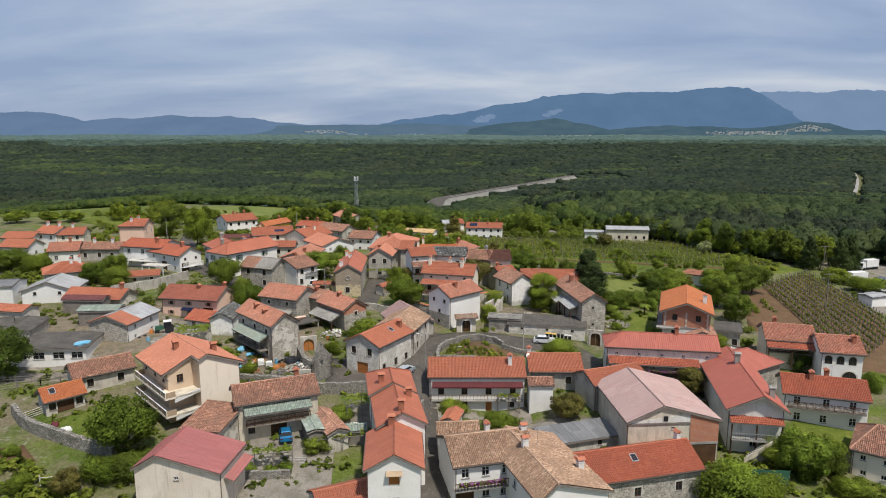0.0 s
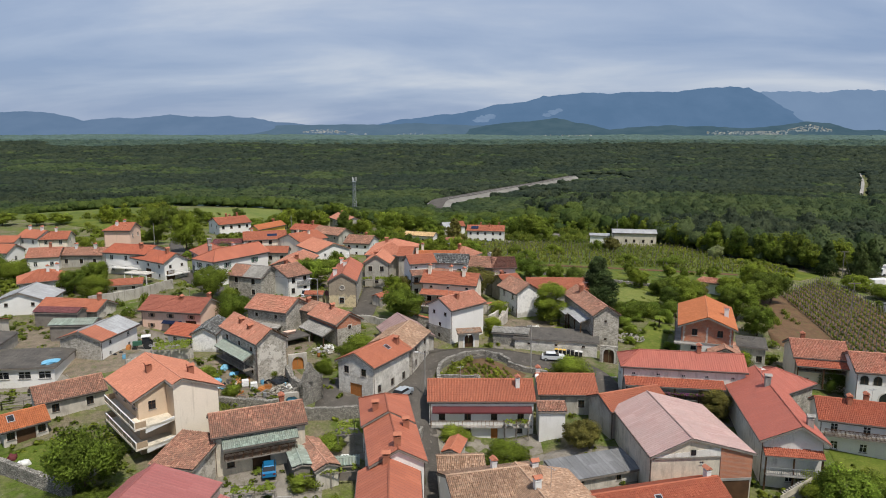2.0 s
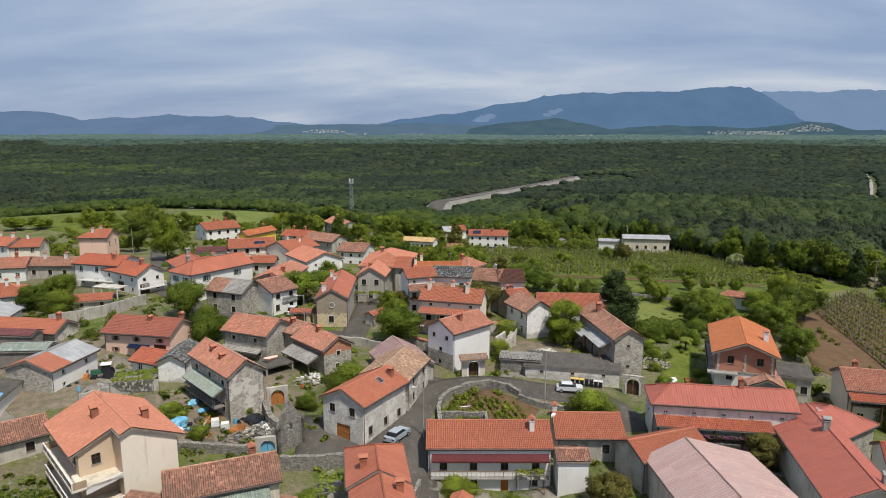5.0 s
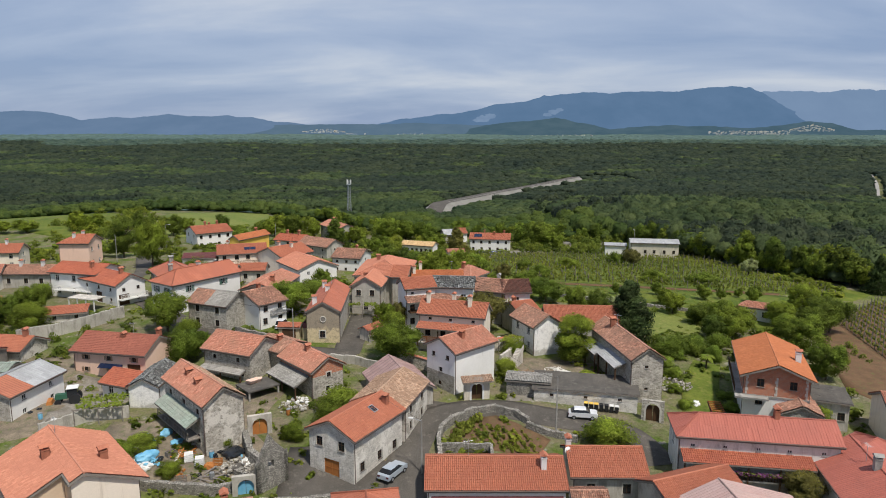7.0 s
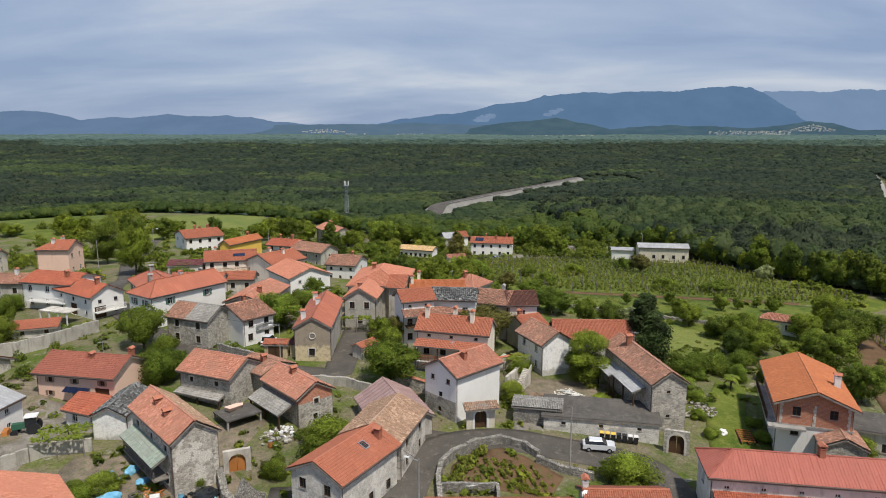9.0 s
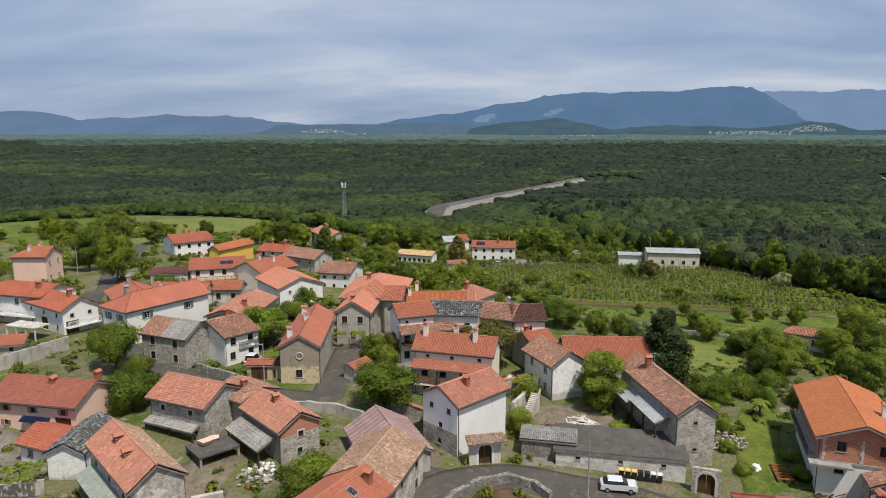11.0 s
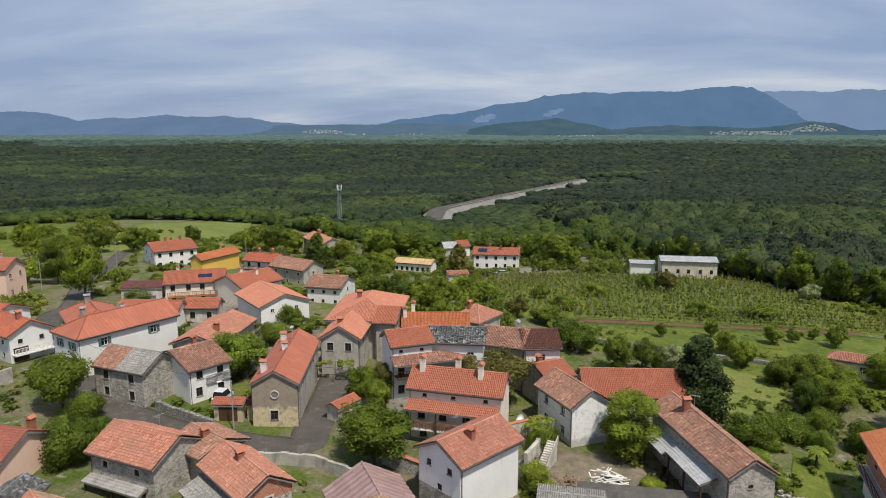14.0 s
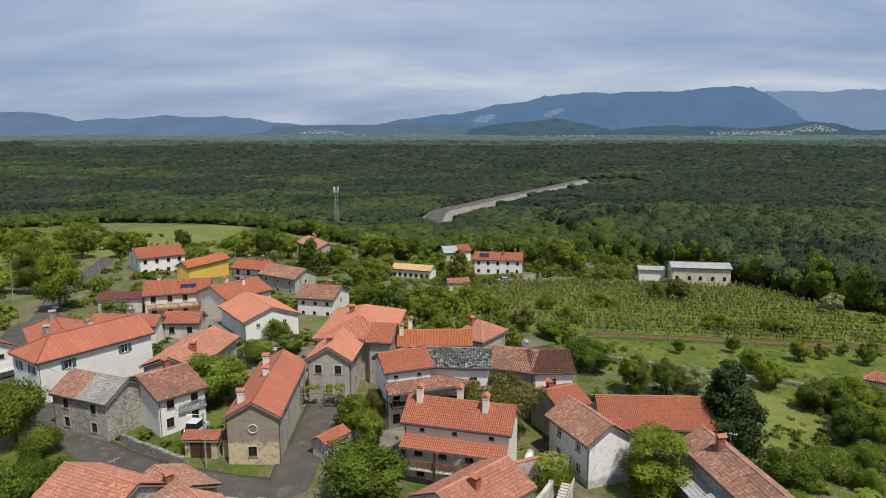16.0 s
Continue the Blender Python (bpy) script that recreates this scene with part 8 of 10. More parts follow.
# ---- vehicles ----
def car(x, y, yaw, paint, label, length=4.1, van=False):
    """A parked car: body with wheel arches, glass, wheels and lights."""
    if paint not in MATS:
        mat, nt, bsdf = nodes_of(paint)
        colours = {"car_silver": (0.42, 0.47, 0.52), "car_white": (0.75, 0.76, 0.77), "car_blue": (0.015, 0.16, 0.34), "car_dark": (0.02, 0.025, 0.035), "car_orange": (0.5, 0.2, 0.03), "car_green": (0.03, 0.1, 0.05)}
        bsdf.inputs["Base Color"].default_value = (*colours[paint], 1)
        bsdf.inputs["Roughness"].default_value, bsdf.inputs["Metallic"].default_value = 0.28, 0.2
        bsdf.inputs["Coat Weight"].default_value = 0.5
    root = thing("car", pose(x, y, gz(x, y) + 0.07, 0, 0, yaw), label, "car", "parked cars")
    k = length / 4.1
    prof = [(-2.05, 0.35), (-2.03, 0.8), (-1.85, 0.95), (-1.0, 1.0), (1.75, 1.0), (2.0, 0.85), (2.05, 0.35)]
    prof = [(px * k, pz) for px, pz in prof]
    body = Solid()
    roof_h = 1.85 if van else 1.45
    n = len(prof)
    body.v = [(px, -0.84, pz) for px, pz in prof] + [(px, 0.84, pz) for px, pz in prof]
    body.f = [tuple(range(n)), tuple(reversed(range(n, 2 * n)))] + [(i, i + n, (i + 1) % n + n, (i + 1) % n) for i in range(n)]
    part("body", body.mesh("body", paint), root)
    lo = [(-1.05 * k, -0.80), (1.75 * k, -0.80), (1.75 * k, 0.80), (-1.05 * k, 0.80)]
    hi = [(-0.35 * k, -0.62), (1.5 * k if van else 1.2 * k, -0.62), (1.5 * k if van else 1.2 * k, 0.62), (-0.35 * k, 0.62)]
    part("glasshouse", Solid().hull([(a, b, 0.98) for a, b in lo], [(a, b, roof_h - 0.04) for a, b in hi]).mesh("glasshouse", "glass_dark"), root)
    r = (1.5 if van else 1.2) * k
    part("roof_panel", Solid().hull([(-0.42 * k, -0.66, roof_h - 0.06), (r + 0.06, -0.66, roof_h - 0.06), (r + 0.06, 0.66, roof_h - 0.06), (-0.42 * k, 0.66, roof_h - 0.06)], [(-0.3 * k, -0.58, roof_h + 0.02), (r - 0.04, -0.58, roof_h + 0.02), (r - 0.04, 0.58, roof_h + 0.02), (-0.3 * k, 0.58, roof_h + 0.02)]).mesh("roof_panel", paint), root)
    for px in (-1.3 * k, 1.28 * k):
        for py in (-0.82, 0.82):
            w = part("wheel", Solid().tube((px, py - 0.09, 0.3), (px, py + 0.09, 0.3), 0.3, 0.3, 12).mesh("tyre", "glass_dark"), root)
            part("rim", Solid().tube((px, py - 0.1, 0.3), (px, py + 0.1, 0.3), 0.18, 0.18, 8).mesh("rim", "steel"), w)
    for py in (-0.62, 0.62):
        part("headlight", Solid().box(-2.06 * k, -1.98 * k, py - 0.18, py + 0.18, 0.66, 0.8).mesh("headlight", "white_paint"), root)
        part("tail_light", Solid().box(1.98 * k, 2.06 * k, py - 0.16, py + 0.16, 0.62, 0.82).mesh("tail_light", "maroon_paint"), root)
    return root


car(-6.5, 110.8, 240, "car_silver", "silver-blue hatchback parked beside the stone house")
car(19.6, 126.4, 172, "car_white", "white hatchback parked by the low stone building")
car(-22.4, 90.4, 285, "car_blue", "bright blue car standing in the courtyard")
car(-30.6, 158.0, 260, "car_white", "small white van in front of a white house", 3.2, True)
car(13, 272, 20, "car_dark", "dark car outside the far white house")
car(18, 279, 20, "car_silver", "silver car outside the far white house")
car(133, 222, 80, "car_white", "white car on the dusty lot")
car(137, 226, 20, "car_silver", "grey car on the dusty lot")
car(60, 345, 30, "car_white", "white car on the gravel parking place")
car(64, 338, 30, "car_dark", "dark car on the gravel parking place")
car(57, 352, 30, "car_silver", "grey car on the gravel parking place")


def lorry(x, y, yaw, colour, label):
    root = thing("lorry", pose(x, y, gz(x, y) + 0.05, 0, 0, yaw), label, "lorry", "parked lorries")
    part("cargo_box", Solid().box(-2.2, 3.4, -1.2, 1.2, 1.0, 3.4, 0.02).mesh("cargo_box", colour), root)
    part("cab", Solid().hull([(-3.9, -1.1, 0.5), (-2.35, -1.1, 0.5), (-2.35, 1.1, 0.5), (-3.9, 1.1, 0.5)], [(-3.6, -1.05, 2.5), (-2.35, -1.05, 2.6), (-2.35, 1.05, 2.6), (-3.6, 1.05, 2.5)]).mesh("cab", "white_paint"), root)
    part("windscreen", Solid().hull([(-3.93, -0.95, 1.5), (-3.6, -0.95, 1.5), (-3.6, 0.95, 1.5), (-3.93, 0.95, 1.5)], [(-3.72, -0.95, 2.3), (-3.5, -0.95, 2.3), (-3.5, 0.95, 2.3), (-3.72, 0.95, 2.3)]).mesh("windscreen", "glass_dark"), root)
    part("chassis", Solid().box(-3.6, 3.3, -0.5, 0.5, 0.5, 1.0).mesh("chassis", "steel"), root)
    for px in (-3.0, 1.6, 2.7):
        for py in (-1.05, 1.05):
            part("wheel", Solid().tube((px, py - 0.15, 0.5), (px, py + 0.15, 0.5), 0.5, 0.5, 12).mesh("tyre", "glass_dark"), root)


lorry(143, 223.5, 20, "white_paint", "white box lorry on the dusty lot")
lorry(126, 188, 100, "panel_blue", "lorry with a blue box on the dusty lot")
lorry(122, 196, 15, "white_paint", "white container lorry on the dusty lot")
car(118, 186, 60, "car_white", "white estate car on the dusty lot")
hut(110.0, 168.5, 20, 6.0, 4.5, 2.6, 0.3, "tile_metal", "wall_white", "white site hut with a flat pale roof")
hut(119.5, 177.5, 15, 7.0, 4.0, 2.6, 0.2, "tile_metal", "panel_blue", "blue steel container on the dusty lot")


# ---- vineyards ----
def vine_rows(name, a, b, step, count, spacing, label, lush=1.0):
    """Trellis rows: posts, a wire, and tufts of vine leaves along it."""
    rng = random.Random(count)
    posts, tufts = Solid(), []
    a, b, step = Vector(a), Vector(b), Vector(step)
    for i in range(count):
        p, q = a + step * i, b + step * i
        n = int((q - p).length / spacing)
        d = (q - p).normalized()
        for k in range(n):
            c = p.lerp(q, (k + rng.uniform(-0.4, 0.4)) / n)
            z = gz(c.x, c.y)
            if k % 4 == 0:
                posts.box(c.x - 0.06, c.x + 0.06, c.y - 0.06, c.y + 0.06, z - 0.2, z + 1.9)
            if rng.random() < 0.92:
                tufts.append((c.x + rng.uniform(-0.2, 0.2), c.y + rng.uniform(-0.25, 0.25), z + rng.uniform(0.35, 0.6), lush * rng.uniform(0.75, 1.1), (0.4 + 0.6 * lush) * rng.uniform(0.9, 1.3)))
    tagged(new(name + "_posts", posts.mesh(name + "_posts", "wood_grey")), "weathered posts of vine trellises", "posts", kind="stuff")
    scatter(name, tufts, [tree_template(random.Random(s), "leaf", 14, True) for s in (1, 2, 3, 4, 5)], "leaf_vine_row", label)


leaves("leaf_vine_row", (0.195, 0.236, 0.039), (0.286, 0.310, 0.060), "crown")
vine_rows("vineyard", (9, 209), (104, 208.0), (0.35, 3.0), 5, 0.8, "low green vine rows on the terrace")
vine_rows("vineyard_upper", (14, 226), (98, 225), (-0.45, 3.6), 15, 0.85, "rows of young green vines on a slope")
vine_rows("vineyard_right", (87, 180), (76.5, 120), (2.5, 2.5), 11, 0.42, "vine rows on brown soil beside the woods", 0.62)

def garden_rows():
    """Cabbage and lettuce rows in the walled garden."""
    rng = random.Random(8)
    tufts = []
    for k in range(9):
        a, b = Vector((1.2 + k * 1.15, 124.2 - k * 0.35)), Vector((3.2 + k * 1.1, 117.6 - k * 0.3))
        for i in range(16):
            if rng.random() < 0.72:
                c = a.lerp(b, i / 16)
                tufts.append((c.x + rng.uniform(-0.12, 0.12), c.y, gz(c.x, c.y) + 0.05, rng.uniform(0.5, 0.9), rng.uniform(0.35, 0.9)))
    for i in range(60):
        c = Vector((8.4, 117.6)).lerp(Vector((12.6, 114.9)), i / 60)
        tufts.append((c.x + rng.uniform(-0.3, 0.3), c.y + rng.uniform(-0.4, 0.4), gz(c.x, c.y) + 0.05, 0.8, 0.45))
    for i in range(70):
        a = rng.uniform(0, 1)
        c = Vector((0.2, 117.5)).lerp(Vector((4.5, 125)), a)
        tufts.append((c.x + rng.uniform(-0.5, 0.8), c.y + rng.uniform(-0.6, 0.4), gz(c.x, c.y), rng.uniform(0.7, 1.3), rng.uniform(0.6, 1.4)))
    scatter("garden_rows", tufts, [tree_template(random.Random(s), "leaf", 24, True) for s in (11, 12, 13, 14)], "leaf_vine_row", "rows of cabbages and lettuce in dug beds")


garden_rows()


def cable(a, b, sag, label):
    """An overhead line hanging between two fixings."""
    a, b = Vector(a), Vector(b)
    n, V, F = 16, [], []
    side = Vector((-(b - a).y, (b - a).x, 0)).normalized() * 0.025
    for i in range(n + 1):
        t = i / n
        p = a.lerp(b, t)
        p.z -= sag * 4 * t * (1 - t)
        V += [tuple(p + side), tuple(p + Vector((0, 0, 0.025))), tuple(p - side), tuple(p - Vector((0, 0, 0.025)))]
    F = [(4 * i + k, 4 * i + (k + 1) % 4, 4 * i + 4 + (k + 1) % 4, 4 * i + 4 + k) for i in range(n) for k in range(4)]
    tagged(new("overhead_cable", mesh_of("overhead_cable", V, F, "roof_felt")), label, "cable", "overhead cables")


cable((-3.0, 111.5, gz(-3, 111.5) + 6.9), (-16, 128, 7.5), 0.8, "dark overhead cable sagging between pole and house")
cable((-3.0, 111.5, gz(-3, 111.5) + 6.8), (-3.5, 92, 4.5), 0.5, "dark overhead cable down the sloping lane")
cable((14.9, 121.0, gz(14.9, 121) + 8.3), (9.5, 133, 6.0), 0.5, "dark overhead cable to the white house")
cable((-26.8, 150.2, gz(-26.8, 150.2) + 6.2), (-54, 166, 8.5), 0.8, "dark overhead cable along the upper road")
cable((119.4, 208.5, gz(119.4, 208.5) + 8.8), (93.1, 159.8, gz(93.1, 159.8) + 8.8), 1.0, "power line between wooden poles")

# ---- the highway's embankment ----
def embankment():
    V, F = [], []
    pts = [Vector(p) for p in HIGHWAY]
    line = []
    for i in range(len(pts) - 1):
        for k in range(12):
            line.append(pts[i].lerp(pts[i + 1], k / 12))
    for i, p in enumerate(line):
        d = (line[min(i + 1, len(line) - 1)] - line[max(i - 1, 0)]).normalized()
        side = Vector((d.y, -d.x))
        z = gz(p.x, p.y) - 5.4 * max(0, 1 - i / 14)
        for off, up in ((15, -1.0), (6.5, 4.6), (6.1, 5.2), (-5, 5.2), (-5.6, 4.6), (-13, -1.0)):
            q = p + side * off
            V.append((q.x, q.y, z + up))
    for i in range(len(line) - 1):
        for j in range(5):
            a = i * 6 + j
            F.append((a, a + 6, a + 7, a + 1))
    me = mesh_of("road_embankment", V, F, "embankment")
    me.materials.append(MATS["asphalt"])
    for i, f in enumerate(me.polygons):
        f.material_index = int(i % 5 == 2)
    tagged(new("road_embankment", me), "highway on a pale stone embankment through the woods", "road", kind="structure")
    rail = Solid()
    for i in range(14, len(line) - 1):
        p, q = line[i], line[i + 1]
        d = (q - p).normalized()
        side = Vector((d.y, -d.x)) * 5.8
        rail.tube((p.x + side.x, p.y + side.y, gz(p.x, p.y) + 6.0), (q.x + side.x, q.y + side.y, gz(q.x, q.y) + 6.0), 0.14, 0.14, 4)
    tagged(new("guard_rail", rail.mesh("guard_rail", "concrete")), "pale guard rail along the highway", "guard rail", kind="structure")


embankment()

# ---- clutter ----
def water_tank(x, y, yaw, label="white plastic water tank in a steel cage"):
    root = thing("water_tank", pose(x, y, gz(x, y), 0, 0, yaw), label, "tank", "water tanks")
    part("tank", Solid().box(-0.55, 0.55, -0.5, 0.5, 0.15, 1.1, 0.05).mesh("tank", "white_paint"), root)
    part("pallet", Solid().box(-0.6, 0.6, -0.55, 0.55, 0, 0.14).mesh("pallet", "wood_grey"), root)
    cage = Solid()
    for k in range(4):
        cage.tube((-0.57, -0.53, 0.3 + k * 0.25), (0.57, -0.53, 0.3 + k * 0.25), 0.02, 0.02, 4)
    part("cage", cage.mesh("cage", "steel"), root)


water_tank(-31.6, 112.4, 20)
water_tank(-30.0, 111.6, 15)
water_tank(-13.0, 92.8, 10)

root = thing("gas_tank", pose(9.6, 153.2, gz(9.6, 153.2), 0, 0, 75), "white gas tank standing in a yard", "tank")
g = Solid()
for i, (x0, r0, x1, r1) in enumerate(((-1.3, 0.2, -1.1, 0.5), (-1.1, 0.5, 1.1, 0.5), (1.1, 0.5, 1.3, 0.2))):
    g.tube((x0, 0, 0.85), (x1, 0, 0.85), r0, r1, 14)
part("vessel", g.mesh("vessel", "white_paint", True), root)
for q in (-0.8, 0.8):
    part("foot", Solid().box(q - 0.1, q + 0.1, -0.35, 0.35, -0.1, 0.45).mesh("foot", "concrete"), root)

root = thing("terrace", pose(-27.8, 130.6, 0, 0, 0, 42), "concrete terrace on posts beside a stone house", "terrace")
part("terrace_slab", Solid().box(-2.6, 2.4, -2.0, 2.2, 1.95, 2.15).mesh("terrace_slab", "roof_felt"), root)
for px in (-2.4, 2.2):
    for py in (-1.8, 2.0):
        part("post", Solid().box(px - 0.12, px + 0.12, py - 0.12, py + 0.12, -1.2, 1.95).mesh("post", "concrete"), root)

root = thing("boat", pose(-28.6, 131.2, 2.2, 0, 6, 60), "small orange and white boat stored on a terrace roof", "boat")
b = Solid()
b.hull([(-1.1, -0.35, 0), (0.9, -0.35, 0), (1.2, 0, 0), (0.9, 0.35, 0), (-1.1, 0.35, 0)], [(-1.3, -0.6, 0.5), (1.0, -0.6, 0.5), (1.6, 0, 0.55), (1.0, 0.6, 0.5), (-1.3, 0.6, 0.5)])
part("boat_hull", b.mesh("boat_hull", "wall_pink"), root)


def tractor(x, y, yaw):
    root = thing("tractor", pose(x, y, gz(x, y), 0, 0, yaw), "green tractor with a loader parked in the farm yard", "tractor")
    part("bonnet", Solid().box(-1.8, -0.2, -0.4, 0.4, 0.8, 1.5, 0.05).mesh("bonnet", "green_paint"), root)
    part("cab", Solid().box(-0.2, 1.2, -0.65, 0.65, 1.0, 2.3, 0.08).mesh("cab", "glass_dark"), root)
    part("roof_panel", Solid().box(-0.3, 1.3, -0.75, 0.75, 2.3, 2.42, 0.04).mesh("roof_panel", "white_paint"), root)
    for px, r in ((-1.4, 0.45), (0.8, 0.8)):
        for py in (-0.75, 0.75):
            part("wheel", Solid().tube((px, py - 0.2, r), (px, py + 0.2, r), r, r, 14).mesh("tyre", "glass_dark"), root)
    part("loader", Solid().box(-2.9, -2.1, -0.9, 0.9, 0.3, 0.8, 0.1).mesh("loader", "wood_door"), root)


tractor(-54.2, 127.4, 20)


def heap(x, y, r, h, n, mat_name, label, category, seed=1):
    """A loose pile: planks, stones or scrap lying over each other."""
    rng = random.Random(seed)
    root = thing(category.replace(" ", "_"), pose(x, y, gz(x, y)), label, category)
    for k in range(n):
        s = Solid()
        a, b, c = (rng.uniform(0.5, 1.35), rng.uniform(0.05, 0.12), rng.uniform(0.02, 0.04)) if "plank" in label or "timber" in label else (rng.uniform(0.08, 0.3), rng.uniform(0.08, 0.24), rng.uniform(0.05, 0.14))
        s.box(-a, a, -b, b, 0, 2 * c, 0.02)
        d = r * math.sqrt(rng.random())
        t = rng.uniform(0, 6.28)
        part("piece", s.mesh("piece", mat_name), root, pose(d * math.cos(t), d * math.sin(t), rng.uniform(0, h) * (1 - d / r * 0.7), rng.uniform(-8, 8), rng.uniform(-8, 8), rng.uniform(0, 180)))


heap(18.2, 141.7, 2.2, 0.5, 44, "wall_lime", "pile of pale planks and scrap timber", "timber pile", 1)
heap(10.6, 138.9, 2.0, 0.6, 40, "wood_grey", "weathered planks and scrap timber in a yard", "timber pile", 2)
heap(-25.5, 111.5, 2.4, 0.7, 60, "wall_stone", "heap of rubble and broken stone", "rubble heap", 3)
heap(-28.3, 109.6, 2.4, 0.7, 24, "wood_grey", "jumble of old planks in a yard", "scrap heap", 4)
heap(-36.0, 112.2, 1.6, 0.9, 14, "tarp_blue", "blue tarpaulin bundles beside the garden", "tarpaulin", 5)
heap(-35.0, 119.4, 1.4, 0.6, 12, "panel_blue", "dark blue sheets heaped by the wall", "scrap heap", 6)
heap(-21.8, 126.3, 2.2, 0.5, 40, "wall_grey", "grey rubble heaped in a ruined room", "rubble heap", 7)
heap(36.4, 138.6, 3.0, 0.9, 110, "wall_stone", "tumbled grey stones on the grass", "rubble heap", 8)
heap(44.2, 126.5, 2.0, 0.9, 18, "wood_dark", "stack of dark planks under the house", "timber pile", 9)
heap(-45.8, 134.6, 1.6, 0.6, 16, "wood_dark", "stacked firewood boards under the annex", "timber pile", 10)


# yard scrap of many kinds
heap(-37.5, 110.4, 2.0, 0.8, 22, "white_paint", "white sheets and sacks heaped in a yard", "scrap heap", 11)
heap(-33.2, 114.6, 1.8, 0.5, 16, "wood_door", "orange-brown timber offcuts on trodden soil", "timber pile", 12)
heap(-27.4, 113.8, 1.7, 0.7, 20, "glass_dark", "black plastic scrap beside a ruined wall", "scrap heap", 13)
heap(-24.4, 113.2, 1.2, 0.6, 10, "tarp_blue", "blue plastic scrap on a rubble wall", "scrap heap", 14)
heap(-32.0, 109.6, 1.2, 0.8, 12, "wood_door", "wooden crates and boards by a stone wall", "timber pile", 15)
heap(-38.5, 117.0, 1.3, 0.6, 12, "tarp_blue", "crumpled blue tarpaulin by the green awning", "tarpaulin", 16)
heap(-21.4, 128.0, 1.9, 0.4, 18, "white_paint", "pale boards drying on a flat roof", "timber pile", 17)
heap(13.8, 140.2, 1.6, 0.7, 26, "rail_brown", "dark planks and scrap under a wall", "timber pile", 19)


def aerial(parent, x, y, z, yaw=0):
    """A television aerial: a mast with a boom of short rods."""
    m = part("aerial", Solid().tube((0, 0, -0.3), (0, 0, 2.2), 0.03, 0.025, 5).mesh("aerial", "steel"), parent, pose(x, y, z, 0, 0, yaw))
    rods = Solid().tube((-0.6, 0, 2.0), (0.6, 0, 2.0), 0.02, 0.02, 4)
    for k in range(6):
        rods.tube((-0.5 + k * 0.2, -0.35 + k * 0.03, 2.0), (-0.5 + k * 0.2, 0.35 - k * 0.03, 2.0), 0.012, 0.012, 4)
    tagged(part("aerial_boom", rods.mesh("aerial_boom", "steel"), m, Matrix.Identity(4)), kind="stuff")


for owner, x, y, z, yaw in ((H_tileWing, 2.0, 0.4, 1.0, 30), (H_stonebarn, 3.0, 0.2, 7.2, 60), (H_red, 5.0, 0.0, 2.7, 10), (H_rightrow, 1.2, 0.0, 0.9, 40), (H_big, 4.0, 0.0, 7.4, 0), (H_pink, 2.0, 0.0, 6.8, 20), (H_double, 3.0, 0.0, 9.5, 50), (H_ochre, 4.0, 0.0, 9.2, 15), (H_rowback, 3.0, 0.0, 9.0, 70), (H_bigwhite, 2.0, 0.0, 11.0, 35), (H_white, -2.0, 0.0, 8.2, 25), (H_center, 2.0, 0.0, 7.3, 80), (H_rowhouse, -3.0, 0.0, 2.2, 12)):
    aerial(owner, x, y, z, yaw)


def wheelie_bin(x, y, yaw, lid):
    root = thing("waste_bin", pose(x, y, gz(x, y) + 0.07, 0, 0, yaw), f"dark wheeled waste bin with a {'yellow' if lid == 'wall_yellow' else 'pale' if lid == 'white_paint' else 'black'} lid", "bin", "waste bins")
    part("bin_body", Solid().hull([(-0.24, -0.26, 0.06), (0.24, -0.26, 0.06), (0.24, 0.26, 0.06), (-0.24, 0.26, 0.06)], [(-0.3, -0.35, 1.0), (0.3, -0.35, 1.0), (0.3, 0.35, 1.0), (-0.3, 0.35, 1.0)]).mesh("bin_body", "glass_dark"), root)
    part("lid", Solid().box(-0.32, 0.32, -0.38, 0.37, 1.0, 1.08, 0.03).mesh("lid", lid), root)
    part("wheel", Solid().tube((-0.28, 0.28, 0.1), (0.28, 0.28, 0.1), 0.1, 0.1, 8).mesh("wheel", "glass_dark"), root)


for i, lid in enumerate(("wall_yellow", "wall_yellow", "wall_yellow", "glass_dark", "glass_dark", "white_paint", "white_paint")):
    wheelie_bin(20.6 + i * 0.72, 129.0 - i * 0.13, -12, lid)


def dish(parent, x, y, z, yaw):
    V, F, n, m = [], [], 14, 4
    for j in range(m + 1):
        r = 0.45 * j / m
        for i in range(n):
            a = 6.2832 * i / n
            V.append((r * math.cos(a), 0.5 * r * r, r * math.sin(a)))
    for j in range(m):
        F += [(j * n + i, j * n + (i + 1) % n, (j + 1) * n + (i + 1) % n, (j + 1) * n + i) for i in range(n)]
    d = part("satellite_dish", mesh_of("satellite_dish", V, F, "white_paint", None, True), parent, pose(x, y, z, -25, 0, yaw))
    part("dish_arm", Solid().tube((0, 0, -0.3), (0, -0.5, 0), 0.02, 0.02, 4).mesh("dish_arm", "steel"), d, Matrix.Identity(4))


dish(H_tileR, 1.4, 0.4, 10.1, 150)
dish(H_tileWing, -8.0, 2.4, -0.9, 10)
dish(H_orangewing, -4.3, -0.6, 1.75, 20)


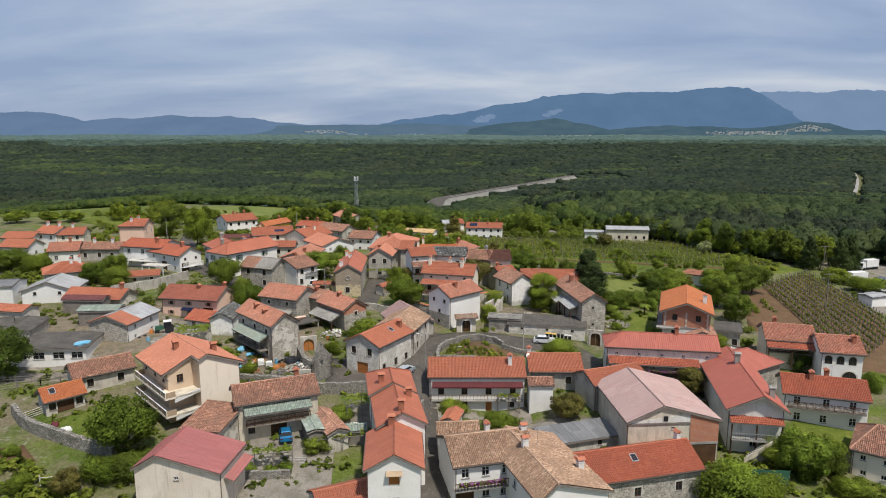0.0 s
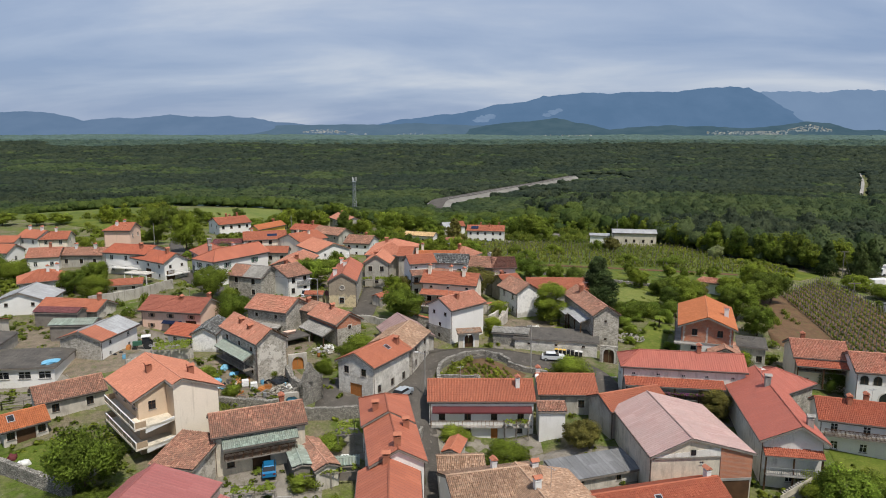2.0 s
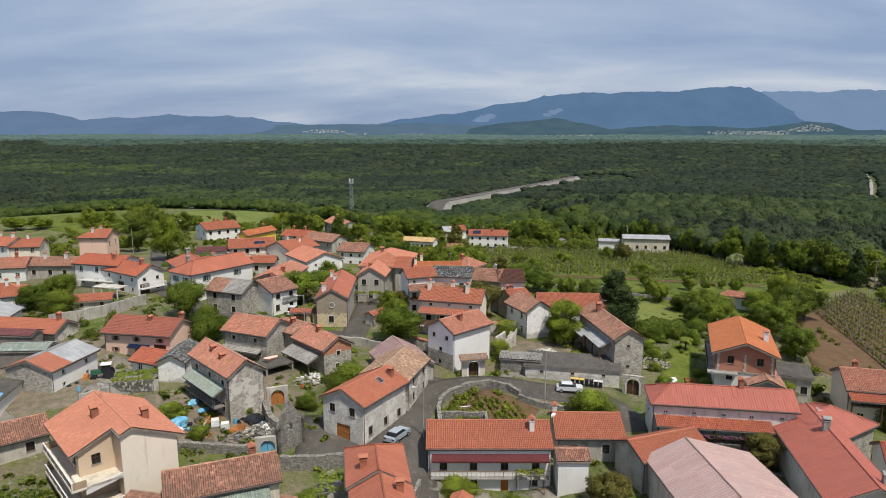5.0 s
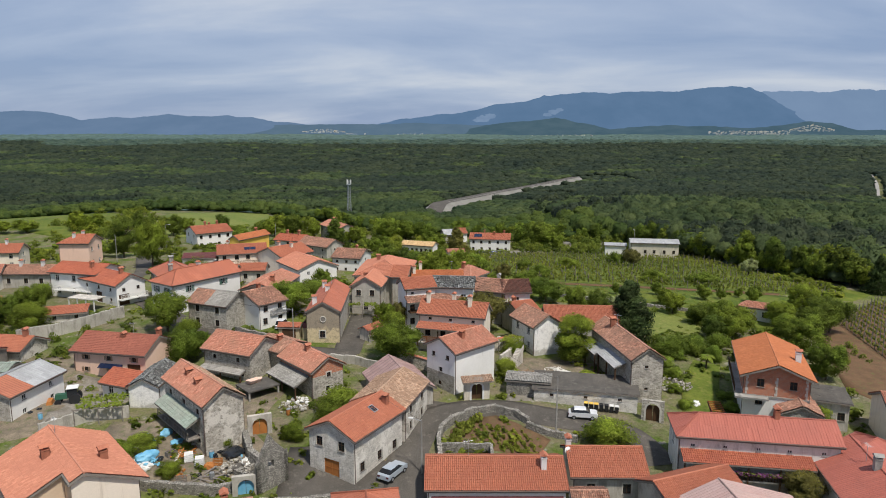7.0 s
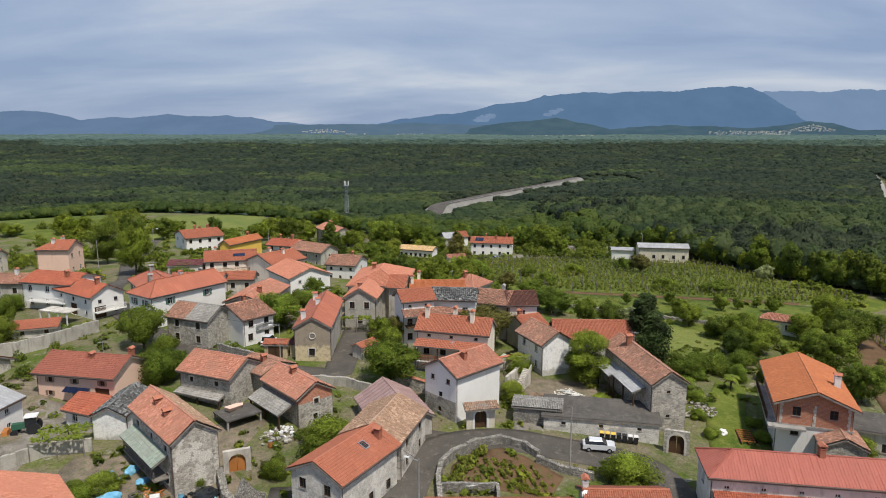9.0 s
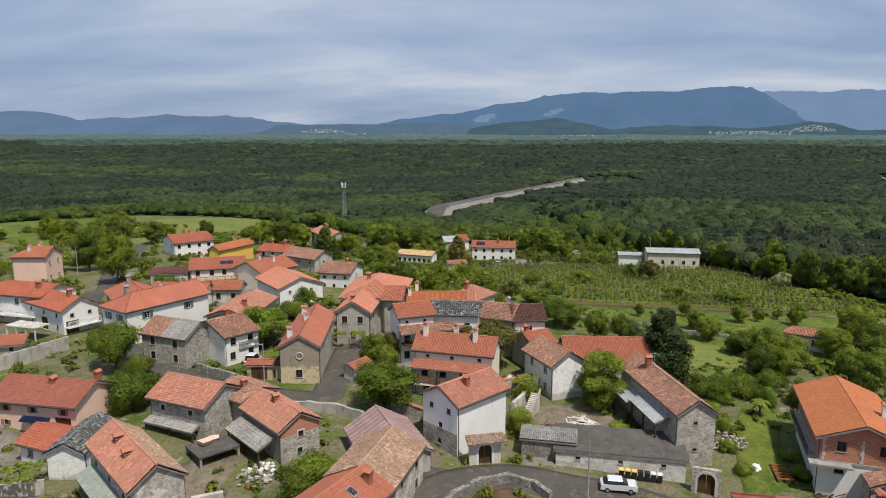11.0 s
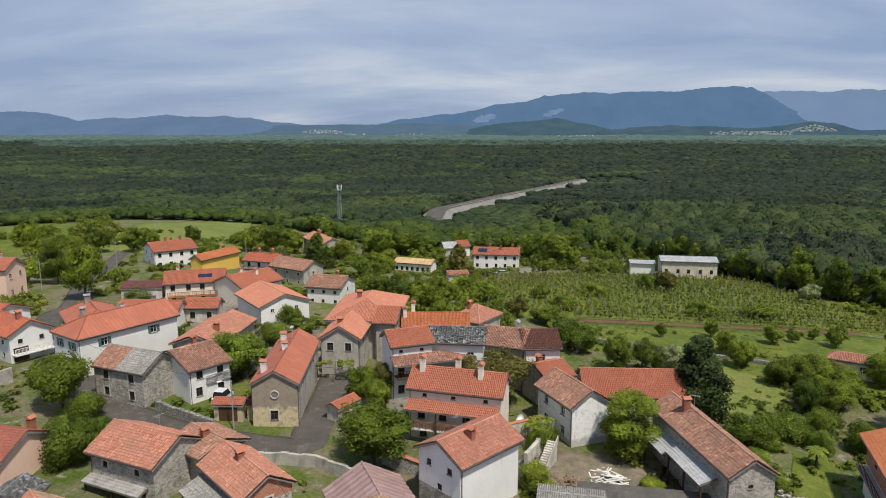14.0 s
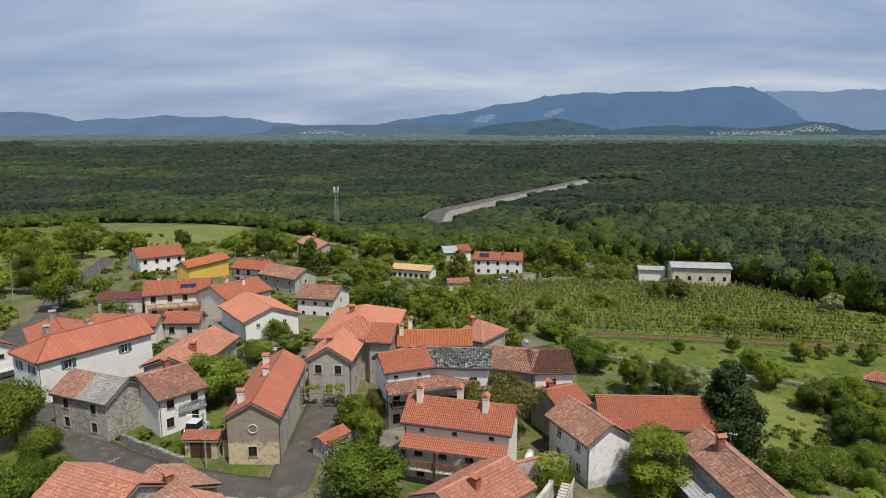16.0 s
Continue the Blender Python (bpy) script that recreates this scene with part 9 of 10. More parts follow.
def awning_pergola(x, y, yaw, L, W, h, label):
    """A vine pergola: posts, beams and a leafy roof."""
    root = thing("pergola", pose(x, y, gz(x, y), 0, 0, yaw), label, "pergola", "vine pergolas")
    for px in (-L / 2, 0, L / 2):
        for py in (-W / 2, W / 2):
            part("post", Solid().box(px - 0.05, px + 0.05, py - 0.05, py + 0.05, -0.3, h).mesh("post", "wood_grey"), root)
    for py in (-W / 2, W / 2):
        part("beam", Solid().box(-L / 2 - 0.2, L / 2 + 0.2, py - 0.05, py + 0.05, h, h + 0.1).mesh("beam", "wood_grey"), root)
    rng = random.Random(int(x * 9))
    V, F = [], []
    for _ in range(int(L * W * 26)):
        p = Vector((rng.uniform(-L / 2, L / 2), rng.uniform(-W / 2, W / 2), h + 0.1 + rng.uniform(0, 0.35)))
        if noise.noise((p.x * 0.8 + x, p.y * 0.8, 0)) < -0.15:
            continue
        q = Euler((rng.uniform(-0.6, 0.6), rng.uniform(-0.6, 0.6), rng.uniform(0, 6))).to_matrix()
        s = rng.uniform(0.12, 0.24)
        k = len(V)
        V += [tuple(p + q @ Vector((a * s, b * s, e * s))) for a, b, e in ((-1, -0.5, -0.1), (0.1, -0.9, 0.05), (1, 0, -0.1), (0.2, 0.8, 0.05), (-0.8, 0.5, -0.1))]
        F += [(k, k + 1, k + 2, k + 3), (k, k + 3, k + 4)]
    me = mesh_of("vine_leaves", V, F, "leaf_vine")
    me.attributes.new("crown_way", "FLOAT_VECTOR", "POINT").data.foreach_set("vector", [0.0, 0.0, 1.0] * len(V))
    tagged(part("vine_leaves", me, root), kind="stuff")


awning_pergola(-14.2, 88.8, 12, 6.5, 2.6, 1.9, "pergola covered with bright vine leaves")
awning_pergola(-12.4, 98.0, 8, 4.5, 4.0, 1.9, "pergola with young vines over a gravel yard")
awning_pergola(-47.0, 122.6, 12, 6.0, 4.5, 2.0, "broad vine pergola above a concrete wall")
awning_pergola(-22.6, 84.0, 10, 5.0, 2.0, 2.2, "wire pergola with a few vines in the courtyard")
awning_pergola(-16.5, 166.5, 5, 5.5, 2.4, 2.4, "vine pergola before the grey gabled house")
awning_pergola(11.6, 149.5, 60, 4.0, 3.0, 2.3, "leafy pergola beside the white house")
awning_pergola(10.6, 103.2, 0, 3.4, 1.2, 2.9, "vine arbour on the long white house")


# ---- odds and ends ----
def lump(x, y, sx, sy, sz, mat_name, name, label, category, group=""):
    """A sack or a crumpled sheet: a rounded, creased heap."""
    bm = bmesh.new()
    bmesh.ops.create_icosphere(bm, subdivisions=3, radius=1.0)
    for v in bm.verts:
        v.co *= 1 + 0.30 * noise.noise(v.co * 1.7 + Vector((x, y, 0))) + 0.14 * noise.noise(v.co * 4.2 + Vector((y, x, 0)))
        v.co.z = max(v.co.z, -0.25)
    me = bpy.data.meshes.new(name)
    bm.to_mesh(me)
    bm.free()
    me.materials.append(MATS[mat_name])
    ob = new(name, me)
    ob.matrix_world = pose(x, y, gz(x, y) + 0.2 * sz, 0, 0, x * 40) @ Matrix.Diagonal((sx, sy, sz, 1))
    return tagged(ob, label, category, group)


def barrel(x, y, mat_name, label):
    root = thing("barrel", pose(x, y, gz(x, y)), label, "barrel", "yard barrels")
    s = Solid()
    for z0, r0, z1, r1 in ((0, 0.26, 0.25, 0.30), (0.25, 0.30, 0.6, 0.30), (0.6, 0.30, 0.85, 0.26)):
        s.tube((0, 0, z0), (0, 0, z1), r0, r1, 12)
    part("barrel_body", s.mesh("barrel_body", mat_name), root)
    part("barrel_rim", Solid().tube((0, 0, 0.84), (0, 0, 0.89), 0.28, 0.28, 12).mesh("barrel_rim", "steel"), root)


def crate(x, y, yaw, label, mat_name="wood_grey"):
    root = thing("crate", pose(x, y, gz(x, y), 0, 0, yaw), label, "crate", "yard crates")
    for k in range(3):
        for sy in (-0.4, 0.4):
            part("slat", Solid().box(-0.55, 0.55, sy - 0.02, sy + 0.02, 0.06 + k * 0.22, 0.2 + k * 0.22).mesh("slat", mat_name), root)
    for sx in (-0.55, 0.55):
        part("end_board", Solid().box(sx - 0.02, sx + 0.02, -0.4, 0.4, 0, 0.66).mesh("end_board", mat_name), root)
    part("crate_floor", Solid().box(-0.53, 0.53, -0.38, 0.38, 0.02, 0.06).mesh("crate_floor", mat_name), root)


def tyre(x, y, z):
    V, F, n, m = [], [], 16, 6
    for i in range(n):
        for k in range(m):
            a, b = 6.2832 * i / n, 6.2832 * k / m
            r = 0.27 + 0.1 * math.cos(b)
            V.append((r * math.cos(a), r * math.sin(a), 0.1 + 0.1 * math.sin(b)))
            F.append((i * m + k, (i + 1) % n * m + k, (i + 1) % n * m + (k + 1) % m, i * m + (k + 1) % m))
    ob = new("tyre", mesh_of("tyre", V, F, "glass_dark", None, True))
    ob.matrix_world = pose(x, y, gz(x, y) + z)
    tagged(ob, "old black rubber tyre lying in a yard", "tyre", "old tyres")


for x, y, sx, sy, sz, m, lab in ((-36.9, 112.6, 0.9, 1.5, 0.9, "tarp_blue", "crumpled turquoise tarpaulin over a stack"), (-36.2, 110.9, 0.8, 0.7, 0.5, "white_paint", "pale sack lying under a tarpaulin"),
                              (-34.6, 116.4, 0.9, 0.6, 0.4, "tarp_blue", "crumpled blue plastic sheet beside the gallery"), (-36.6, 118.2, 0.6, 0.9, 0.7, "tarp_blue", "blue plastic sheet hung on the old wall"),
                              (-26.6, 114.2, 1.5, 1.0, 0.8, "glass_dark", "black plastic sheet over scrap"), (-24.5, 112.6, 1.1, 0.6, 0.45, "white_paint", "pale sheets heaped on a ruined wall"),
                              (-25.2, 110.8, 0.9, 0.7, 0.7, "roof_felt", "dark scrap under a torn sheet"), (38.0, 132.1, 0.75, 0.55, 0.5, "white_paint", "white bulging sack on the mown grass"),
                              (-28.7, 111.2, 0.6, 0.6, 0.6, "wood_door", "rusty brown bundle beside the water tanks"), (-55.9, 91.6, 0.8, 0.6, 0.6, "maroon_paint", "dark red garden machine cover on the lawn"),
                              (-53.8, 90.6, 0.9, 0.6, 0.5, "white_paint", "pale sheet folded on the lawn"), (26.6, 138.6, 0.7, 0.4, 0.4, "maroon_paint", "red bundle lying in the barn yard")):
    lump(x, y, sx, sy, sz, m, "tarpaulin", lab, "sheet")
roof_sheet = lump(-63.9, 115.1, 0.9, 1.5, 0.4, "tarp_blue", "tarpaulin", "blue tarpaulin spread on the dark workshop roof", "sheet")
roof_sheet.matrix_world.translation.z = 2.42
for x, y, m, lab in ((-33.8, 110.2, "green_paint", "green steel barrel in a cluttered yard"), (-29.1, 113.3, "tarp_blue", "blue plastic barrel in a cluttered yard"), (-27.6, 108.9, "steel", "grey barrel by the yard wall"),
                     (-38.6, 113.8, "wood_grey", "weathered barrel among shrubs"), (25.0, 135.8, "steel", "grey barrel behind the low roof"), (-22.0, 124.2, "wood_door", "rusty barrel in a ruined room"), (-55.0, 121.5, "tarp_blue", "blue barrel in the farm yard")):
    barrel(x, y, m, lab)
for x, y, yaw, lab, m in ((-27.9, 111.9, 12, "pale wooden crate standing in a yard", "wood_door"), (-34.2, 113.4, 50, "weathered crate beside a garden path", "wood_grey"), (-31.0, 108.3, 20, "grey crate by the yard wall", "wood_grey"),
                          (-24.6, 122.8, 65, "wooden crate among the ruins", "wood_grey"), (-57.6, 129.5, 10, "crate in the farm yard", "wood_grey"), (15.6, 139.0, 35, "pallet crate beside the planks", "wood_grey")):
    crate(x, y, yaw, lab, m)
for x, y, z in ((-35.2, 112.4, 0), (-35.1, 112.5, 0.2), (-29.4, 109.5, 0), (-26.2, 109.4, 0), (-56.8, 124.3, 0), (-57.4, 123.2, 0)):
    tyre(x, y, z)
rng_path = random.Random(2)
for k in range(7):
    part_z = gz(-33.4 + k * 0.15, 111.6 + k * 0.75)
    ob = new("stepping_stone", Solid().tube((0, 0, 0.0), (0, 0, 0.1), 0.34, 0.3, 8).mesh("stepping_stone", "stone_trim"))
    ob.matrix_world = pose(-33.4 + k * 0.15 + rng_path.uniform(-0.25, 0.25), 111.6 + k * 0.75, part_z + 0.05, 0, 0, k * 31)
    tagged(ob, "flat pale stepping stone on trodden soil", "paving stone", "stepping stones")

root = thing("timber_rack", pose(40.6, 131.0, gz(40.6, 131), 0, 0, -12), "rack of dark red-brown timber frames on the grass", "rack")
for k in range(6):
    part("frame_bar", Solid().box(-0.9, 0.9, -1.8 + k * 0.7, -1.7 + k * 0.7, 0.35, 0.5).mesh("frame_bar", "wood_door"), root, Matrix.Identity(4))
for q in (-0.9, 0.0, 0.9):
    part("runner", Solid().box(q - 0.06, q + 0.06, -2.0, 2.0, 0.0, 0.35).mesh("runner", "maroon_paint"), root, Matrix.Identity(4))

root = thing("net_screen", pose(43.5, 83.7, gz(43.5, 83.7), 0, 0, -5), "dark green netting screen stretched between posts", "screen")
for q in (-2.6, 0, 2.6):
    part("post", Solid().tube((q, 0, -0.4), (q, 0, 2.3), 0.05, 0.05, 6).mesh("post", "wood_grey"), root, Matrix.Identity(4))
part("netting", Solid().box(-2.6, 2.6, -0.07, -0.05, 0.1, 2.2).mesh("netting", "green_paint"), root, Matrix.Identity(4))


def palm(x, y, h):
    """A small fan palm: a shaggy trunk and drooping fronds."""
    root = thing("palm", pose(x, y, gz(x, y)), "small palm with drooping fronds on the lawn's edge", "palm")
    part("trunk", Solid().tube((0, 0, -0.2), (0.1, 0, h), 0.17, 0.13, 8).mesh("trunk", "bark"), root, Matrix.Identity(4))
    rng = random.Random(6)
    for k in range(26):
        a, lift = k * 2.4, rng.uniform(-0.3, 0.9)
        V, F, n = [], [], 6
        for i in range(n + 1):
            t = i / n
            r, z = 1.5 * t, h + lift * t * 1.2 - 1.1 * t * t
            wide = 0.28 * math.sin(math.pi * min(1, 0.12 + t * 0.9)) + 0.01
            for side in (-1, 1):
                V.append((0.1 + r * math.cos(a) - side * wide * math.sin(a), r * math.sin(a) + side * wide * math.cos(a), z - 0.10 * (1 - t)))
        F = [(2 * i, 2 * i + 1, 2 * i + 3, 2 * i + 2) for i in range(n)]
        me = mesh_of("frond", V, F, "leaf_vine")
        me.attributes.new("crown_way", "FLOAT_VECTOR", "POINT").data.foreach_set("vector", [0.25 * math.cos(a), 0.25 * math.sin(a), 0.93] * len(V))
        part("frond", me, root, Matrix.Identity(4))


palm(44.9, 146.4, 2.3)


def rail_fence(pts, h, label, rails=3, mat_name="wood_grey"):
    root = thing("fence", pose(0, 0, 0), label, "fence", "rail fences")
    for (x0, y0), (x1, y1) in zip(pts, pts[1:]):
        n = max(1, int(math.dist((x0, y0), (x1, y1)) / 2.2))
        for i in range(n + 1):
            x, y = x0 + (x1 - x0) * i / n, y0 + (y1 - y0) * i / n
            part("post", Solid().box(x - 0.06, x + 0.06, y - 0.06, y + 0.06, gz(x, y) - 0.3, gz(x, y) + h).mesh("post", mat_name), root)
            if i < n:
                u, v = x0 + (x1 - x0) * (i + 1) / n, y0 + (y1 - y0) * (i + 1) / n
                for k in range(rails):
                    z = h * (k + 0.8) / rails
                    part("rail", Solid().tube((x, y, gz(x, y) + z - 0.1), (u, v, gz(u, v) + z - 0.1), 0.045, 0.045, 5).mesh("rail", mat_name), root)


rail_fence([(-72, 104.5), (-66, 107.5), (-60.5, 110.2)], 1.3, "weathered rail fence below the white workshop")
rail_fence([(-71, 101.5), (-65, 104.0), (-60, 106.4)], 1.2, "weathered rail fence below the white workshop")
rail_fence([(-61.5, 92.5), (-59.5, 95.0)], 1.3, "pale garden gate fence beside the lawn", 4, "stone_trim")
rail_fence([(-50.5, 78.5), (-47.0, 79.5), (-44.6, 79.2)], 1.4, "row of pale garden stakes among shrubs", 1, "stone_trim")


def flower_box(parent, x0, x1, y, z, label="wooden trough of purple flowers"):
    b = part("flower_box", Solid().box(x0, x1, y - 0.14, y + 0.1, z - 0.2, z + 0.02).mesh("flower_box", "wood_dark"), parent, Matrix.Identity(4), label)
    rng = random.Random(int(x0 * 11))
    V, F = [], []
    for _ in range(int((x1 - x0) * 60)):
        p = Vector((rng.uniform(x0, x1), y + rng.uniform(-0.22, 0.14), z + rng.uniform(-0.12, 0.3)))
        q = Euler((rng.uniform(-1, 1), rng.uniform(-1, 1), rng.uniform(0, 6))).to_matrix()
        k = len(V)
        V += [tuple(p + q @ Vector((a * 0.09, c * 0.09, 0))) for a, c in ((-1, -1), (1, -1), (1, 1), (-1, 1))]
        F.append((k, k + 1, k + 2, k + 3))
    me = mesh_of("blossoms", V, F, "petal_purple")
    me.materials.append(MATS["leaf_dark"])
    for f in me.polygons:
        f.material_index = f.index % 2
    me.attributes.new("crown_way", "FLOAT_VECTOR", "POINT").data.foreach_set("vector", [0.0, -0.5, 0.86] * len(V))
    tagged(part("blossoms", me, b, Matrix.Identity(4)), kind="stuff")


surface("petal_purple", (0.33, 0.10, 0.28), (0.24, 0.08, 0.24), 2.0, 9, bump=0)
flower_box(H_longred, -7.2, 3.2, -5.0, -0.55)
flower_box(H_tileL, -5.0, 1.0, -5.2, -2.9, "wooden trough of bright flowers on a balcony")


def arched_window(parent, x, y, z, w, h):
    """A round-headed window in a wall that faces -y."""
    r = w / 2
    rim = [(-r, 0)] + [(-r * math.cos(math.pi * i / 10), h - r + r * math.sin(math.pi * i / 10)) for i in range(11)] + [(r, 0)]
    ring = Solid()
    for (a, c), (b, d) in zip(rim, rim[1:]):
        k = 1.18
        ring.hull([(x + a, y - 0.05, z + c), (x + b, y - 0.05, z + d), (x + b * k, y - 0.05, z + d * 1.06), (x + a * k, y - 0.05, z + c * 1.06)],
                  [(x + a, y + 0.05, z + c), (x + b, y + 0.05, z + d), (x + b * k, y + 0.05, z + d * 1.06), (x + a * k, y + 0.05, z + c * 1.06)])
    win = part("window", ring.mesh("window", "stone_trim"), parent, Matrix.Identity(4), "round-headed window with a pale surround")
    glass = Solid().hull([(x + a, y - 0.02, z + c) for a, c in rim], [(x + a, y + 0.03, z + c) for a, c in rim])
    part("pane", glass.mesh("pane", "glass_dark"), win, Matrix.Identity(4))
    part("glazing_bar", Solid().box(x - 0.03, x + 0.03, y - 0.045, y + 0.01, z, z + h - 0.05).mesh("glazing_bar", "wood_dark"), win, Matrix.Identity(4))


for x in (-2.1, -0.2, 1.7):
    arched_window(H_rightpairR, x, -4.05, -0.6, 1.2, 1.5)
arched_window(H_rightpairR, 1.4, -4.05, -4.0, 2.3, 2.2)

root = thing("canopy", pose(-73.0, 169.5, gz(-73, 169.5), 0, 0, -18), "flat white terrace canopy on posts before a house", "canopy")
part("canopy_roof", Solid().box(-3.6, 3.2, -1.6, 1.6, 2.3, 2.45).mesh("canopy_roof", "wall_dirty"), root, Matrix.Identity(4))
for q in (-3.4, -1.2, 1.0, 3.0):
    part("post", Solid().box(q - 0.1, q + 0.1, -1.5, -1.3, -0.5, 2.3).mesh("post", "white_paint"), root, Matrix.Identity(4))


# ---- planting ----
for x, y, h, w in [(-51, 155.1, 8.5, 8.8), (-41.7, 143.8, 5.4, 5.3), (-79, 214.6, 14.5, 9.6), (-105.7, 311.1, 6.5, 7.4), (-146.3, 302.9, 8.7, 8.2), (-139.7, 303.9, 7.8, 8.2), (-71.1, 316.2, 10.3, 10.8), (-56.3, 319.5, 10.5, 10.5), (-11.5, 158.5, 6.5, 5), (-8.4, 143.1, 7.7, 10.7), (23.1, 184.7, 5.9, 8.9), (27.7, 174.5, 6.7, 5.6), (50.6, 186.5, 4.8, 4.6), (50.2, 179.3, 5.2, 5.3), (57, 171.6, 6.5, 7), (55.3, 160.9, 6.3, 5.8), (41.6, 195.6, 3.3, 2.6), (52.1, 197.6, 3.8, 3.3), (67.6, 196.4, 3.1, 2.9), (73.2, 199.3, 2.8, 2.5), (74.8, 194.3, 4.7, 4.5), (-35.5, 305.3, 8.3, 9.3), (-22, 256.9, 7, 9), (-17.2, 337.6, 10.8, 13.2)]:
    tree(x, y, h, w, "round", "leaf_mid", int(x + y) % 3 if y < 185 or h > 11 and y < 260 else 3)
for x, y, h, w in [(-8.4, 334.5, 10.2, 12.6), (-15.2, 214.3, 7.9, 7.8), (-4.7, 210.7, 7, 7.3), (0.4, 216.7, 7, 7), (-2.9, 309.2, 8.1, 9.3), (35.2, 330.8, 10.1, 11.5), (40.8, 313.8, 12.7, 15.1), (46.3, 306.3, 7.9, 8.3), (71.2, 337.6, 9, 10.9), (-40.3, 305.9, 5.9, 8.3), (64.3, 144.2, 7, 6.5), (64.7, 155.5, 8.7, 9.8), (70.9, 173.8, 6, 7.5), (56.8, 164.7, 7.1, 8.4), (-42.9, 85.1, 9.6, 9.2), (-116.2, 178.6, 7, 9.9), (-83.9, 159.9, 5.9, 7.4), (-80.6, 163, 7.2, 6.3), (-172.1, 294.8, 6.1, 10.7), (-163.8, 297.9, 5.7, 10.8), (-187.6, 295.8, 6.1, 13.4), (81.3, 184.4, 8.1, 8.5)]:
    tree(x, y, h, w, "round", "leaf_mid", int(x + y) % 3 if y < 185 or h > 11 and y < 260 else 3)
for x, y, h, w in [(-45.9, 151.6, 4.3, 4.4), (-81.9, 301.8, 5.4, 9.1), (-66.8, 215, 3.8, 8), (-71, 234.7, 3.3, 4.6), (-29.9, 183.1, 4.2, 6.2), (40, 151.9, 4.6, 6.7), (45.4, 153.9, 3.4, 5.4), (37.4, 235.9, 3.9, 7.1), (55.5, 250.3, 4.8, 5.4), (57.2, 216.2, 3.9, 7.1), (70.6, 216.1, 3.9, 7.6), (73.7, 293.3, 5.6, 7.5), (82.6, 292.8, 4.9, 7.5), (-30, 196.2, 4.2, 4.6), (-0.7, 199.5, 4.8, 6.6), (21, 202.4, 4.4, 7.3), (26.4, 217, 3.7, 5.4), (-78.4, 157.9, 4.7, 7.3), (-87.5, 177.8, 4.1, 4.9), (-14.7, 123.8, 4.8, 7.4), (-40.4, 112.6, 2.4, 5.0), (-28.3, 115.4, 1.9, 2.0)]:
    tree(x, y, h, w, "bush", "leaf_mid", int(x + y) % 3 if y < 185 or h > 11 and y < 260 else 3)
for x, y, h, w in [(-20, 118.1, 3, 3.4), (-42.3, 141, 6.6, 5.7), (53.1, 150, 5, 4.4), (50.2, 154.6, 4.1, 5.1), (11.9, 147.8, 3.5, 4.3), (-52.7, 77.9, 1.9, 3.4), (-43.5, 79.9, 3.9, 5.1), (8.4, 98.3, 3.4, 6.6), (40.4, 79.3, 5.3, 6.6), (52.8, 86.5, 5.8, 5.6), (65.7, 119.1, 4.9, 4.1), (-105, 171.6, 6.3, 7.1), (53.8, 81.9, 3.1, 5.1), (-3.5, 88.5, 2.4, 2.7), (53.9, 127.4, 3.4, 5.1), (116, 195.1, 5.1, 9.6), (115.9, 181.4, 5.4, 10.7), (-32.9, 109.6, 1.7, 3.0)]:
    tree(x, y, h, w, "bush", "leaf_mid", int(x + y) % 3 if y < 185 or h > 11 and y < 260 else 3)
for x, y, h, w in [(-115.8, 293.6, 10.8, 9.8), (-95.8, 326.1, 7.7, 6.8), (-64.2, 320.1, 10.9, 11), (32.8, 174.9, 6.2, 5.4), (52.9, 171.7, 4.9, 5.3), (52.1, 162, 5.4, 5.7), (-9.9, 212.2, 7.8, 7.6), (95.8, 289.8, 11.4, 12.4), (106.2, 268, 11.8, 13), (80.2, 338.6, 8.6, 10.4), (76.8, 169.6, 7.6, 8.5), (-72.4, 107, 10.1, 9.1), (80.1, 171.2, 9.1, 9.5)]:
    tree(x, y, h, w, "round", "leaf_dark", int(x + y) % 3 if y < 185 or h > 11 and y < 260 else 3)
for x, y, h, w in [(-105.8, 297.5, 9.1, 10.5), (-95.8, 234.3, 12.2, 12.8)]:
    tree(x, y, h, w, "tall", "leaf_dark", int(x + y) % 3 if y < 185 or h > 11 and y < 260 else 3)
for x, y, h, w in [(-39.3, 276, 11, 12.3)]:
    tree(x, y, h, w, "conifer", "leaf_dark", int(x + y) % 3 if y < 185 or h > 11 and y < 260 else 3)
for x, y, h, w in [(-31.2, 166.8, 8.3, 10.1), (-9.1, 155.4, 5.6, 4), (-25.1, 330.6, 12.1, 13.8), (4.2, 225.7, 6.5, 6.2), (48.8, 85, 7.3, 7.6)]:
    tree(x, y, h, w, "round", "leaf_light", int(x + y) % 3 if y < 185 or h > 11 and y < 260 else 3)
for x, y, h, w in [(-25.7, 188.1, 3.4, 7.2), (22.3, 146.4, 8.1, 12.1), (62.8, 194.4, 4.3, 5.7)]:
    tree(x, y, h, w, "tall", "leaf_mid", int(x + y) % 3 if y < 185 or h > 11 and y < 260 else 3)
for x, y, h, w in [(-8.6, 161.5, 5.6, 4.3), (6.9, 160.4, 8.6, 11.2), (15.1, 206.5, 5.2, 5.4), (60, 247.8, 6.2, 7.2), (62.2, 172.3, 4.7, 6.2), (-46.5, 77.3, 3.4, 4.4), (19.2, 98.7, 4.7, 5.7), (73, 119.5, 4.3, 3.8)]:
    tree(x, y, h, w, "round", "leaf_olive", int(x + y) % 3 if y < 185 or h > 11 and y < 260 else 3)
